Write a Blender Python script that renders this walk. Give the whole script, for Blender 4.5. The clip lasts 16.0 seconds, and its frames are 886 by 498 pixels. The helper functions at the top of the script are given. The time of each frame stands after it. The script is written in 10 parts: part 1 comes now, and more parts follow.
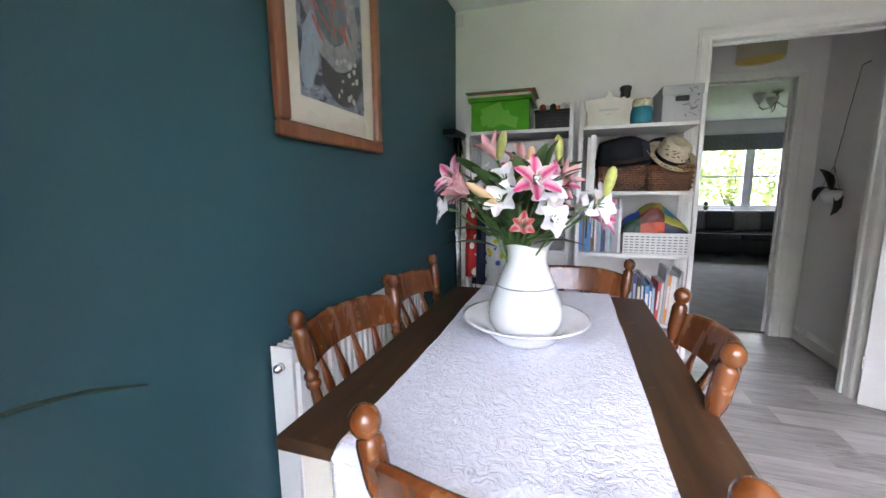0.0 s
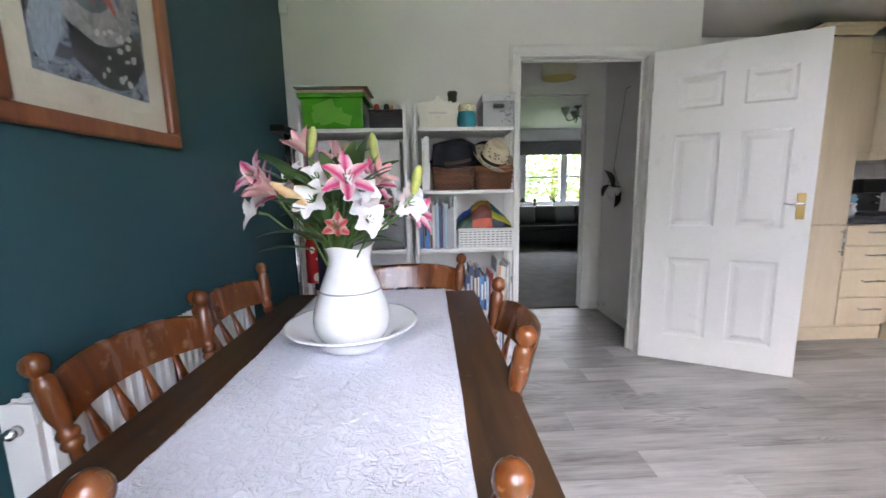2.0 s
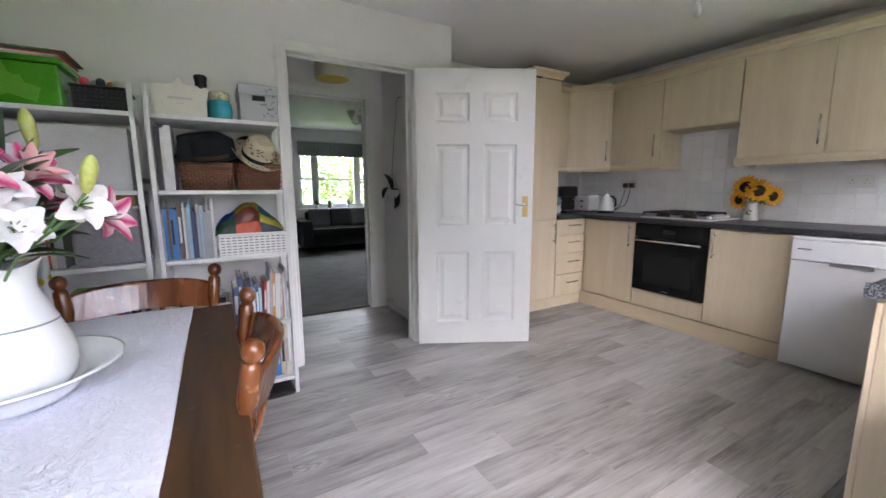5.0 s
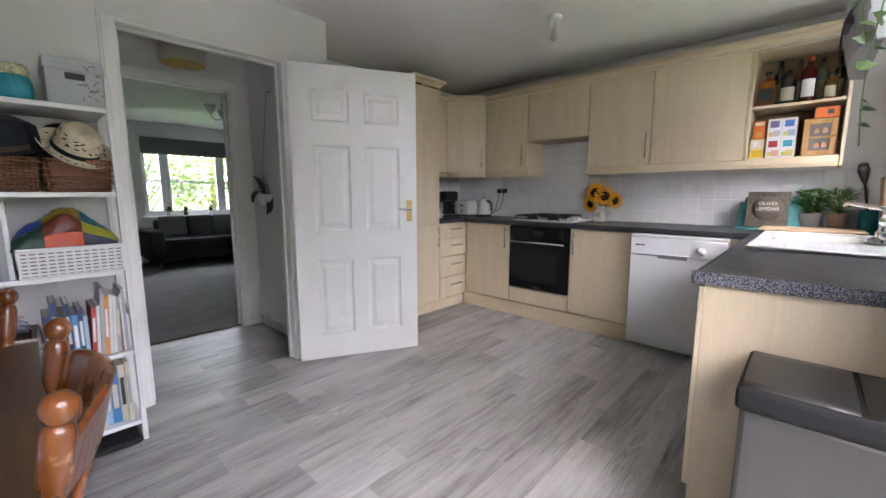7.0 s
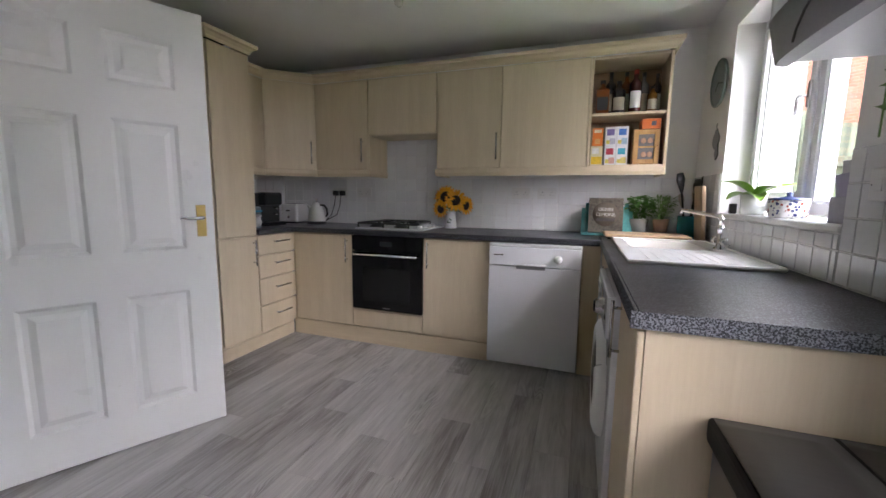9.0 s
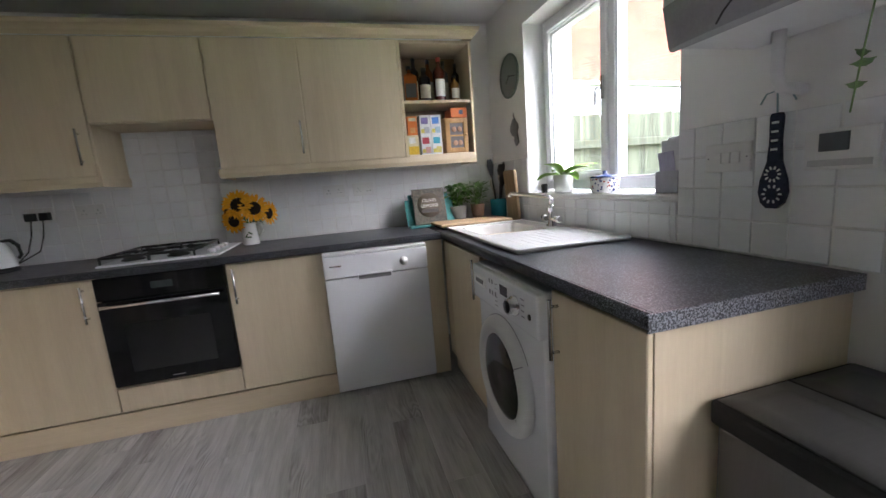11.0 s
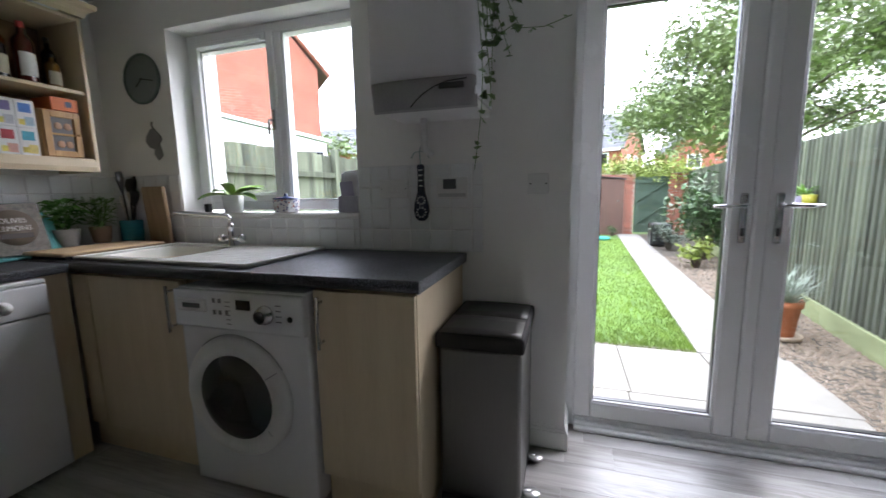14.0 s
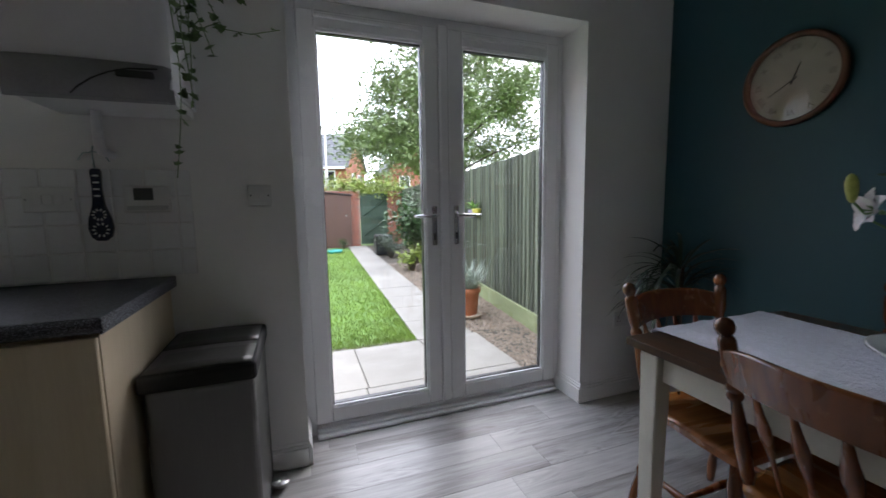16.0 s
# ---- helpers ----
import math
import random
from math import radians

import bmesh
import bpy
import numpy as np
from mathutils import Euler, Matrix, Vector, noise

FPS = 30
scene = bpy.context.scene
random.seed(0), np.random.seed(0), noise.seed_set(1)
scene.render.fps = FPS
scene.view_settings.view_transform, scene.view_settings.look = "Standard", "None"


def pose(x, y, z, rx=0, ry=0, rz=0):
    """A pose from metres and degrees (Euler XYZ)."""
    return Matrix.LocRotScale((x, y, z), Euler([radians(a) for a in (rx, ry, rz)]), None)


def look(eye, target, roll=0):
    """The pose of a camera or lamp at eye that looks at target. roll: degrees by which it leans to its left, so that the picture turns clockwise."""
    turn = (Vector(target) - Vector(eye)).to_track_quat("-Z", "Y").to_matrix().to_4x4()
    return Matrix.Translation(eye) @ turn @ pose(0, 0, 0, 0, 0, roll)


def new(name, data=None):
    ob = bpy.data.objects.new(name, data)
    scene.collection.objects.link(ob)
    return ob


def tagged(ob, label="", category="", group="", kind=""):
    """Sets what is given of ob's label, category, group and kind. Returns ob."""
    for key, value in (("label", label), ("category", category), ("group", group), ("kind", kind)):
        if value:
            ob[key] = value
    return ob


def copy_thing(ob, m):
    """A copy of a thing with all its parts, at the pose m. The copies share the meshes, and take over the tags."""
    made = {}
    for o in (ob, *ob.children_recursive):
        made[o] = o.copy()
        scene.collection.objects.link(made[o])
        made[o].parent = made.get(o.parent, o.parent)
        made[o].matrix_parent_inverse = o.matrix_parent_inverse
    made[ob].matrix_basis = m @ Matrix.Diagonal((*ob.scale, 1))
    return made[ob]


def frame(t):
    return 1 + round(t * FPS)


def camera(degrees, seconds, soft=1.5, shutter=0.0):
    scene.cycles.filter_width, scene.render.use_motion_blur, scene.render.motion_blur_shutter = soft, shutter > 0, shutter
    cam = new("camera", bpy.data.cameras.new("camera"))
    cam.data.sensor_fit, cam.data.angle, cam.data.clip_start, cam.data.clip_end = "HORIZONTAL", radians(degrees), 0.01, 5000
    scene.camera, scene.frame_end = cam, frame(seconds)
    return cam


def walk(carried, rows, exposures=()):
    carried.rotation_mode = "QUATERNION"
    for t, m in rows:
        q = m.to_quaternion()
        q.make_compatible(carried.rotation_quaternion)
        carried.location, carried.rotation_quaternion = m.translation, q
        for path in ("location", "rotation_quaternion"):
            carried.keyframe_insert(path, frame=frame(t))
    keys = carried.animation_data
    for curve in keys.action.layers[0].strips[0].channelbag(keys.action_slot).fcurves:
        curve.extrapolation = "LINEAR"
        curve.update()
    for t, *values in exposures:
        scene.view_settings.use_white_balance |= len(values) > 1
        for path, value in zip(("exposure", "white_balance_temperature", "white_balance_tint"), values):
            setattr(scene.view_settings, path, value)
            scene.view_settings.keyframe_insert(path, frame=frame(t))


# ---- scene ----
cam = camera(97.0, 16.0, 1.5, 0.3)
PATH = [
    (0, (0.147, 0.252, 1.179), (-0.468, 2.132, 0.881), -0.4),
    (0.5, (0.17, 0.274, 1.176), (-0.339, 2.184, 0.872), -0.8),
    (1, (0.193, 0.29, 1.178), (-0.164, 2.234, 0.872), -0.7),
    (1.5, (0.232, 0.303, 1.178), (0.082, 2.273, 0.872), -0.7),
    (2, (0.258, 0.313, 1.174), (0.32, 2.289, 0.871), -1.1),
    (2.5, (0.298, 0.313, 1.177), (0.536, 2.274, 0.859), -1.0),
    (3, (0.309, 0.315, 1.174), (0.705, 2.248, 0.848), -1.0),
    (3.5, (0.336, 0.316, 1.174), (0.903, 2.205, 0.846), -0.9),
    (4, (0.365, 0.311, 1.174), (1.093, 2.145, 0.848), -0.4),
    (4.2, (0.379, 0.303, 1.175), (1.16, 2.115, 0.848), -0.3),
    (6.3, (0.447, 0.312, 1.149), (1.751, 1.803, 0.876), -0.6),
    (6.5, (0.44, 0.324, 1.159), (1.789, 1.773, 0.88), -0.5),
    (7, (0.454, 0.364, 1.157), (1.902, 1.716, 0.88), -0.0),
    (7.5, (0.577, 0.461, 1.143), (2.075, 1.75, 0.832), -1.0),
    (8, (0.719, 0.493, 1.148), (2.308, 1.68, 0.891), -0.6),
    (8.5, (0.856, 0.599, 1.123), (2.635, 1.481, 0.881), 0.2),
    (9, (0.964, 0.75, 1.164), (2.836, 1.406, 0.903), 0.7),
    (9.5, (1.085, 0.797, 1.163), (3.003, 1.28, 0.866), -0.2),
    (9.7, (1.129, 0.815, 1.164), (3.083, 1.139, 0.886), -0.8),
    (11.8, (1.437, 1.402, 1.22), (3.202, 0.537, 0.858), -1.8),
    (12, (1.485, 1.422, 1.199), (3.191, 0.437, 0.853), -0.5),
    (12.5, (1.593, 1.534, 1.184), (2.914, 0.069, 0.85), -1.2),
    (13, (1.605, 1.61, 1.182), (2.664, -0.059, 0.874), -0.3),
    (13.5, (1.544, 1.684, 1.178), (2.337, -0.131, 0.902), -1.5),
    (14, (1.496, 1.758, 1.188), (2.091, -0.131, 0.905), -1.0),
    (14.5, (1.495, 1.758, 1.174), (1.692, -0.215, 0.907), -1.3),
    (15, (1.497, 1.755, 1.172), (1.343, -0.226, 0.92), -1.5),
    (15.5, (1.479, 1.77, 1.174), (1.043, -0.171, 0.938), -1.0),
    (16, (1.468, 1.794, 1.173), (0.785, -0.072, 0.947), -0.9),
]
KELVIN = 6400
EXPOSURES = [(t, stops, KELVIN if t < 10 else 6200, 22 if t < 10 else 16) for t, stops in ((0.0, 3.9), (1.5, 3.8), (3.5, 3.65), (6.5, 3.55), (8.0, 3.45), (8.5, 3.35), (9.0, 3.08), (9.5, 3.02), (12.0, 3.1), (12.5, 3.08), (13.5, 2.55), (14.0, 2.15), (14.5, 1.9), (15.0, 1.75), (16.0, 1.55))]
walk(cam, [(t, look(eye, target, roll)) for t, eye, target, roll in PATH], EXPOSURES)

# overcast daylight
world = bpy.data.worlds.new("overcast_sky")
scene.world = world
world.use_nodes = True
wn = world.node_tree.nodes
wl = world.node_tree.links
wn.clear()
sky = wn.new("ShaderNodeTexSky")
sky.sky_type = 'NISHITA'
sky.sun_disc = False
sky.sun_elevation = radians(35)
sky.sun_rotation = radians(220)
sky.dust_density = 4.0
sky_mix = wn.new("ShaderNodeMixRGB")
sky_mix.inputs[0].default_value = 0.8
sky_mix.inputs[2].default_value = (14.2, 15.4, 17.2, 1)
sky_bg = wn.new("ShaderNodeBackground")
sky_bg.inputs[1].default_value = 0.12
sky_out = wn.new("ShaderNodeOutputWorld")
wl.new(sky.outputs[0], sky_mix.inputs[1])
wl.new(sky_mix.outputs[0], sky_bg.inputs[0])
wl.new(sky_bg.outputs[0], sky_out.inputs[0])

sun = new("sun", bpy.data.lights.new("sun", 'SUN'))
sun.data.energy = 1.0
sun.data.angle = radians(75)
sun.data.color = (1.0, 0.985, 0.965)
sun.matrix_world = look((-5.2, -6.2, 5.6), (0, 0, 0))


# ---- materials ----
def node_mat(name):
    m = bpy.data.materials.new(name)
    m.use_nodes = True
    return m, m.node_tree.nodes, m.node_tree.links, m.node_tree.nodes["Principled BSDF"]


def surface(name, colour, rough=0.5, metal=0.0, vary=0.12, scale=8.0, fine=120.0, bump=0.08, coat=0.0, stretch=(1, 1, 1), rnd=0.0, spec=0.5):
    """A procedural surface: base colour, stains at one scale and grain at another, fine relief."""
    m, n, l, p = node_mat(name)
    p.inputs["Metallic"].default_value = metal
    p.inputs["Coat Weight"].default_value = coat
    p.inputs["Specular IOR Level"].default_value = spec
    tc = n.new("ShaderNodeTexCoord")
    mp = n.new("ShaderNodeMapping")
    mp.inputs["Scale"].default_value = stretch
    l.new(tc.outputs["Object"], mp.inputs[0])
    big = n.new("ShaderNodeTexNoise")
    big.inputs["Scale"].default_value = scale
    big.inputs["Detail"].default_value = 5
    small = n.new("ShaderNodeTexNoise")
    small.inputs["Scale"].default_value = fine
    small.inputs["Detail"].default_value = 3
    l.new(mp.outputs[0], big.inputs["Vector"])
    l.new(mp.outputs[0], small.inputs["Vector"])
    add = n.new("ShaderNodeMath")
    add.operation = 'MULTIPLY_ADD'
    l.new(small.outputs[0], add.inputs[0])
    add.inputs[1].default_value = 0.5
    l.new(big.outputs[0], add.inputs[2])
    ramp = n.new("ShaderNodeValToRGB")
    c = colour
    ramp.color_ramp.elements[0].position = 0.45
    ramp.color_ramp.elements[1].position = 1.05
    ramp.color_ramp.elements[0].color = (c[0] * (1 - vary), c[1] * (1 - vary), c[2] * (1 - vary), 1)
    ramp.color_ramp.elements[1].color = (min(1, c[0] * (1 + vary)), min(1, c[1] * (1 + vary)), min(1, c[2] * (1 + vary)), 1)
    l.new(add.outputs[0], ramp.inputs[0])
    col = ramp.outputs[0]
    if rnd:
        info = n.new("ShaderNodeObjectInfo")
        hsv = n.new("ShaderNodeHueSaturation")
        mr = n.new("ShaderNodeMapRange")
        mr.inputs["To Min"].default_value = 1 - rnd
        mr.inputs["To Max"].default_value = 1 + rnd
        l.new(info.outputs["Random"], mr.inputs[0])
        l.new(mr.outputs[0], hsv.inputs["Value"])
        l.new(col, hsv.inputs["Color"])
        col = hsv.outputs[0]
    l.new(col, p.inputs["Base Color"])
    rr = n.new("ShaderNodeMapRange")
    rr.inputs["To Min"].default_value = max(0.02, rough - 0.08)
    rr.inputs["To Max"].default_value = min(1, rough + 0.08)
    l.new(big.outputs[0], rr.inputs[0])
    l.new(rr.outputs[0], p.inputs["Roughness"])
    if bump:
        b = n.new("ShaderNodeBump")
        b.inputs["Strength"].default_value = bump
        b.inputs["Distance"].default_value = 0.004
        l.new(add.outputs[0], b.inputs["Height"])
        l.new(b.outputs[0], p.inputs["Normal"])
    return m


def grain(name, dark, light, rough=0.45, axis=0, wave=6.0, bump=0.1, coat=0.0, rnd=0.1, density=1.0, worn=None, cut=0.62):
    """Wood: long streaks along one axis, broad tone changes, optional pale wear."""
    m, n, l, p = node_mat(name)
    p.inputs["Coat Weight"].default_value = coat
    p.inputs["Coat Roughness"].default_value = 0.25
    tc = n.new("ShaderNodeTexCoord")
    info = n.new("ShaderNodeObjectInfo")
    off = n.new("ShaderNodeVectorMath")
    off.operation = 'MULTIPLY_ADD'
    comb = n.new("ShaderNodeCombineXYZ")
    for k in range(3):
        l.new(info.outputs["Random"], comb.inputs[k])
    l.new(comb.outputs[0], off.inputs[0])
    off.inputs[1].default_value = (13, 7, 5)
    l.new(tc.outputs["Object"], off.inputs[2])
    mp = n.new("ShaderNodeMapping")
    sc = [14.0 * density] * 3
    sc[axis] = 1.1 * density
    mp.inputs["Scale"].default_value = sc
    l.new(off.outputs[0], mp.inputs[0])
    a = n.new("ShaderNodeTexNoise")
    a.inputs["Scale"].default_value = 1.0
    a.inputs["Detail"].default_value = 6
    a.inputs["Distortion"].default_value = 0.6
    f = n.new("ShaderNodeTexNoise")
    f.inputs["Scale"].default_value = wave
    f.inputs["Detail"].default_value = 4
    l.new(mp.outputs[0], a.inputs["Vector"])
    l.new(mp.outputs[0], f.inputs["Vector"])
    mix = n.new("ShaderNodeMath")
    mix.operation = 'MULTIPLY_ADD'
    l.new(f.outputs[0], mix.inputs[0])
    mix.inputs[1].default_value = 0.6
    l.new(a.outputs[0], mix.inputs[2])
    ramp = n.new("ShaderNodeValToRGB")
    ramp.color_ramp.elements[0].position = 0.55
    ramp.color_ramp.elements[1].position = 1.02
    ramp.color_ramp.elements[0].color = (*dark, 1)
    ramp.color_ramp.elements[1].color = (*light, 1)
    l.new(mix.outputs[0], ramp.inputs[0])
    col = ramp.outputs[0]
    if worn:
        wnz = n.new("ShaderNodeTexNoise")
        wnz.inputs["Scale"].default_value = 22
        wnz.inputs["Detail"].default_value = 8
        l.new(off.outputs[0], wnz.inputs["Vector"])
        wr = n.new("ShaderNodeValToRGB")
        wr.color_ramp.elements[0].position = cut
        wr.color_ramp.elements[1].position = cut + 0.1
        l.new(wnz.outputs[0], wr.inputs[0])
        wm = n.new("ShaderNodeMixRGB")
        l.new(wr.outputs[0], wm.inputs[0])
        l.new(col, wm.inputs[1])
        wm.inputs[2].default_value = (*worn, 1)
        col = wm.outputs[0]
    if rnd:
        hsv = n.new("ShaderNodeHueSaturation")
        mr = n.new("ShaderNodeMapRange")
        mr.inputs["To Min"].default_value = 1 - rnd
        mr.inputs["To Max"].default_value = 1 + rnd
        l.new(info.outputs["Random"], mr.inputs[0])
        l.new(mr.outputs[0], hsv.inputs["Value"])
        l.new(col, hsv.inputs["Color"])
        col = hsv.outputs[0]
    l.new(col, p.inputs["Base Color"])
    rr = n.new("ShaderNodeMapRange")
    rr.inputs["To Min"].default_value = max(0.05, rough - 0.1)
    rr.inputs["To Max"].default_value = min(1, rough + 0.12)
    l.new(a.outputs[0], rr.inputs[0])
    l.new(rr.outputs[0], p.inputs["Roughness"])
    b = n.new("ShaderNodeBump")
    b.inputs["Strength"].default_value = bump
    b.inputs["Distance"].default_value = 0.002
    l.new(mix.outputs[0], b.inputs["Height"])
    l.new(b.outputs[0], p.inputs["Normal"])
    return m


def oak_vinyl(name):
    """Grey limed oak: fine pores along x, cathedral figure, a few knots, a tone of its own for each plank."""
    m, n, l, p = node_mat(name)
    tc = n.new("ShaderNodeTexCoord")
    info = n.new("ShaderNodeObjectInfo")
    comb = n.new("ShaderNodeCombineXYZ")
    for k in range(3):
        l.new(info.outputs["Random"], comb.inputs[k])
    off = n.new("ShaderNodeVectorMath")
    off.operation = 'MULTIPLY_ADD'
    off.inputs[1].default_value = (17, 9, 5)
    l.new(comb.outputs[0], off.inputs[0])
    l.new(tc.outputs["Object"], off.inputs[2])

    def noise_at(scale, detail, stretch, distort=0.0):
        mp = n.new("ShaderNodeMapping")
        mp.inputs["Scale"].default_value = stretch
        l.new(off.outputs[0], mp.inputs[0])
        t = n.new("ShaderNodeTexNoise")
        t.inputs["Scale"].default_value = scale
        t.inputs["Detail"].default_value = detail
        t.inputs["Distortion"].default_value = distort
        l.new(mp.outputs[0], t.inputs["Vector"])
        return t.outputs[0]

    def math_node(op, a, b, c=None):
        t = n.new("ShaderNodeMath")
        t.operation = op
        for k, v in enumerate((a, b, c)):
            if v is None:
                continue
            if isinstance(v, (int, float)):
                t.inputs[k].default_value = v
            else:
                l.new(v, t.inputs[k])
        return t.outputs[0]

    broad = noise_at(1.0, 3, (2.2, 9.0, 1.0))
    pores = noise_at(1.0, 4, (9.0, 170.0, 1.0))
    streak = noise_at(1.0, 5, (3.0, 42.0, 1.0), 0.4)
    figure = noise_at(1.0, 2, (1.7, 8.0, 1.0), 0.3)
    rings = math_node('SINE', math_node('MULTIPLY', figure, 95.0), 0.0)
    patch = noise_at(1.0, 2, (2.6, 5.0, 1.0))
    mask = math_node('SMOOTH_MIN', math_node('MAXIMUM', math_node('MULTIPLY_ADD', patch, 6.0, -3.3), 0.0), 1.0, 0.1)
    fig = math_node('MULTIPLY', math_node('MULTIPLY', rings, mask), 0.11)
    v = math_node('MULTIPLY_ADD', broad, 0.5, 0.035)
    v = math_node('MULTIPLY_ADD', streak, 0.4, v)
    v = math_node('MULTIPLY_ADD', pores, 0.28, v)
    v = math_node('ADD', v, fig)
    v = math_node('ADD', v, math_node('MULTIPLY_ADD', info.outputs["Random"], 0.22, -0.11))
    ramp = n.new("ShaderNodeValToRGB")
    e = ramp.color_ramp.elements
    e[0].position, e[0].color = 0.38, (0.17, 0.156, 0.144, 1)
    e[1].position, e[1].color = 0.92, (0.58, 0.565, 0.545, 1)
    mid = e.new(0.6)
    mid.color = (0.375, 0.36, 0.345, 1)
    l.new(v, ramp.inputs[0])
    l.new(ramp.outputs[0], p.inputs["Base Color"])
    rr = n.new("ShaderNodeMapRange")
    rr.inputs["To Min"].default_value = 0.28
    rr.inputs["To Max"].default_value = 0.44
    l.new(streak, rr.inputs[0])
    l.new(rr.outputs[0], p.inputs["Roughness"])
    b = n.new("ShaderNodeBump")
    b.inputs["Strength"].default_value = 0.15
    b.inputs["Distance"].default_value = 0.0015
    l.new(pores, b.inputs["Height"])
    l.new(b.outputs[0], p.inputs["Normal"])
    return m


def matelasse(name, colour):
    """White quilted cotton: short wandering ridges, soft creases, fine weave."""
    m, n, l, p = node_mat(name)
    tc = n.new("ShaderNodeTexCoord")
    a = n.new("ShaderNodeTexNoise")
    a.inputs["Scale"].default_value = 46
    a.inputs["Detail"].default_value = 3
    a.inputs["Distortion"].default_value = 0.9
    l.new(tc.outputs["Object"], a.inputs["Vector"])
    s = n.new("ShaderNodeMath")
    s.operation = 'SUBTRACT'
    s.inputs[1].default_value = 0.5
    l.new(a.outputs[0], s.inputs[0])
    ab = n.new("ShaderNodeMath")
    ab.operation = 'ABSOLUTE'
    l.new(s.outputs[0], ab.inputs[0])
    mr = n.new("ShaderNodeMapRange")
    mr.inputs["From Max"].default_value = 0.13
    l.new(ab.outputs[0], mr.inputs[0])
    f = n.new("ShaderNodeTexNoise")
    f.inputs["Scale"].default_value = 260
    l.new(tc.outputs["Object"], f.inputs["Vector"])
    h = n.new("ShaderNodeMath")
    h.operation = 'MULTIPLY_ADD'
    h.inputs[1].default_value = 0.25
    l.new(f.outputs[0], h.inputs[0])
    l.new(mr.outputs[0], h.inputs[2])
    ramp = n.new("ShaderNodeValToRGB")
    ramp.color_ramp.elements[0].color = (*[c * 0.93 for c in colour], 1)
    ramp.color_ramp.elements[1].color = (*colour, 1)
    l.new(mr.outputs[0], ramp.inputs[0])
    l.new(ramp.outputs[0], p.inputs["Base Color"])
    p.inputs["Roughness"].default_value = 0.9
    b = n.new("ShaderNodeBump")
    b.inputs["Strength"].default_value = 0.6
    b.inputs["Distance"].default_value = 0.004
    l.new(h.outputs[0], b.inputs["Height"])
    l.new(b.outputs[0], p.inputs["Normal"])
    return m


def speckle(name, base, spots, rough=0.3, scale=240.0, cut=0.56):
    """Fine granite-like laminate."""
    m, n, l, p = node_mat(name)
    tc = n.new("ShaderNodeTexCoord")
    a = n.new("ShaderNodeTexNoise")
    a.inputs["Scale"].default_value = scale
    a.inputs["Detail"].default_value = 2
    l.new(tc.outputs["Object"], a.inputs["Vector"])
    ramp = n.new("ShaderNodeValToRGB")
    e = ramp.color_ramp.elements
    e[0].position, e[1].position = cut - 0.08, cut + 0.06
    e[0].color, e[1].color = (*base, 1), (*spots, 1)
    l.new(a.outputs[0], ramp.inputs[0])
    l.new(ramp.outputs[0], p.inputs["Base Color"])
    w = n.new("ShaderNodeTexNoise")
    w.inputs["Scale"].default_value = 5
    l.new(tc.outputs["Object"], w.inputs["Vector"])
    rr = n.new("ShaderNodeMapRange")
    rr.inputs["To Min"].default_value = rough - 0.06
    rr.inputs["To Max"].default_value = rough + 0.1
    l.new(w.outputs[0], rr.inputs[0])
    l.new(rr.outputs[0], p.inputs["Roughness"])
    b = n.new("ShaderNodeBump")
    b.inputs["Strength"].default_value = 0.12
    b.inputs["Distance"].default_value = 0.001
    l.new(a.outputs[0], b.inputs["Height"])
    l.new(b.outputs[0], p.inputs["Normal"])
    return m


def clear_pane(name, tint=(1, 1, 1)):
    """Thin window glass: lets light straight through, mirrors a little more at a slant."""
    m, n, l, p = node_mat(name)
    n.remove(p)
    tr = n.new("ShaderNodeBsdfTransparent")
    tr.inputs[0].default_value = (*tint, 1)
    gl = n.new("ShaderNodeBsdfGlossy")
    gl.inputs["Roughness"].default_value = 0.02
    lw = n.new("ShaderNodeLayerWeight")
    lw.inputs[0].default_value = 0.5
    pw = n.new("ShaderNodeMath")
    pw.operation = 'POWER'
    pw.inputs[1].default_value = 4.0
    fr = n.new("ShaderNodeMath")
    fr.operation = 'MULTIPLY_ADD'
    fr.inputs[1].default_value = 0.6
    fr.inputs[2].default_value = 0.035
    l.new(lw.outputs["Facing"], pw.inputs[0])
    l.new(pw.outputs[0], fr.inputs[0])
    mx = n.new("ShaderNodeMixShader")
    l.new(fr.outputs[0], mx.inputs[0])
    l.new(tr.outputs[0], mx.inputs[1])
    l.new(gl.outputs[0], mx.inputs[2])
    l.new(mx.outputs[0], n["Material Output"].inputs[0])
    return m


M = {}
M["white_wall"] = surface("white_wall_paint", (0.85, 0.845, 0.83), 0.65, vary=0.03, scale=3, fine=300, bump=0.05)
M["teal_wall"] = surface("teal_wall_paint", (0.026, 0.088, 0.105), 0.5, vary=0.08, scale=2, fine=260, bump=0.06)
M["ceiling"] = surface("ceiling_paint", (0.86, 0.86, 0.85), 0.8, vary=0.03, scale=2.5, fine=150, bump=0.08)
M["artex"] = surface("textured_ceiling_paint", (0.84, 0.84, 0.83), 0.8, vary=0.06, scale=14, fine=40, bump=0.9)
M["gloss_white"] = surface("white_gloss_paint", (0.84, 0.84, 0.82), 0.3, vary=0.012, scale=5, fine=160, bump=0.015)
M["upvc"] = surface("white_upvc", (0.85, 0.86, 0.87), 0.25, vary=0.02, scale=4, fine=90, bump=0.02)
M["carpet"] = surface("grey_carpet", (0.25, 0.245, 0.235), 0.95, vary=0.2, scale=6, fine=500, bump=0.6)
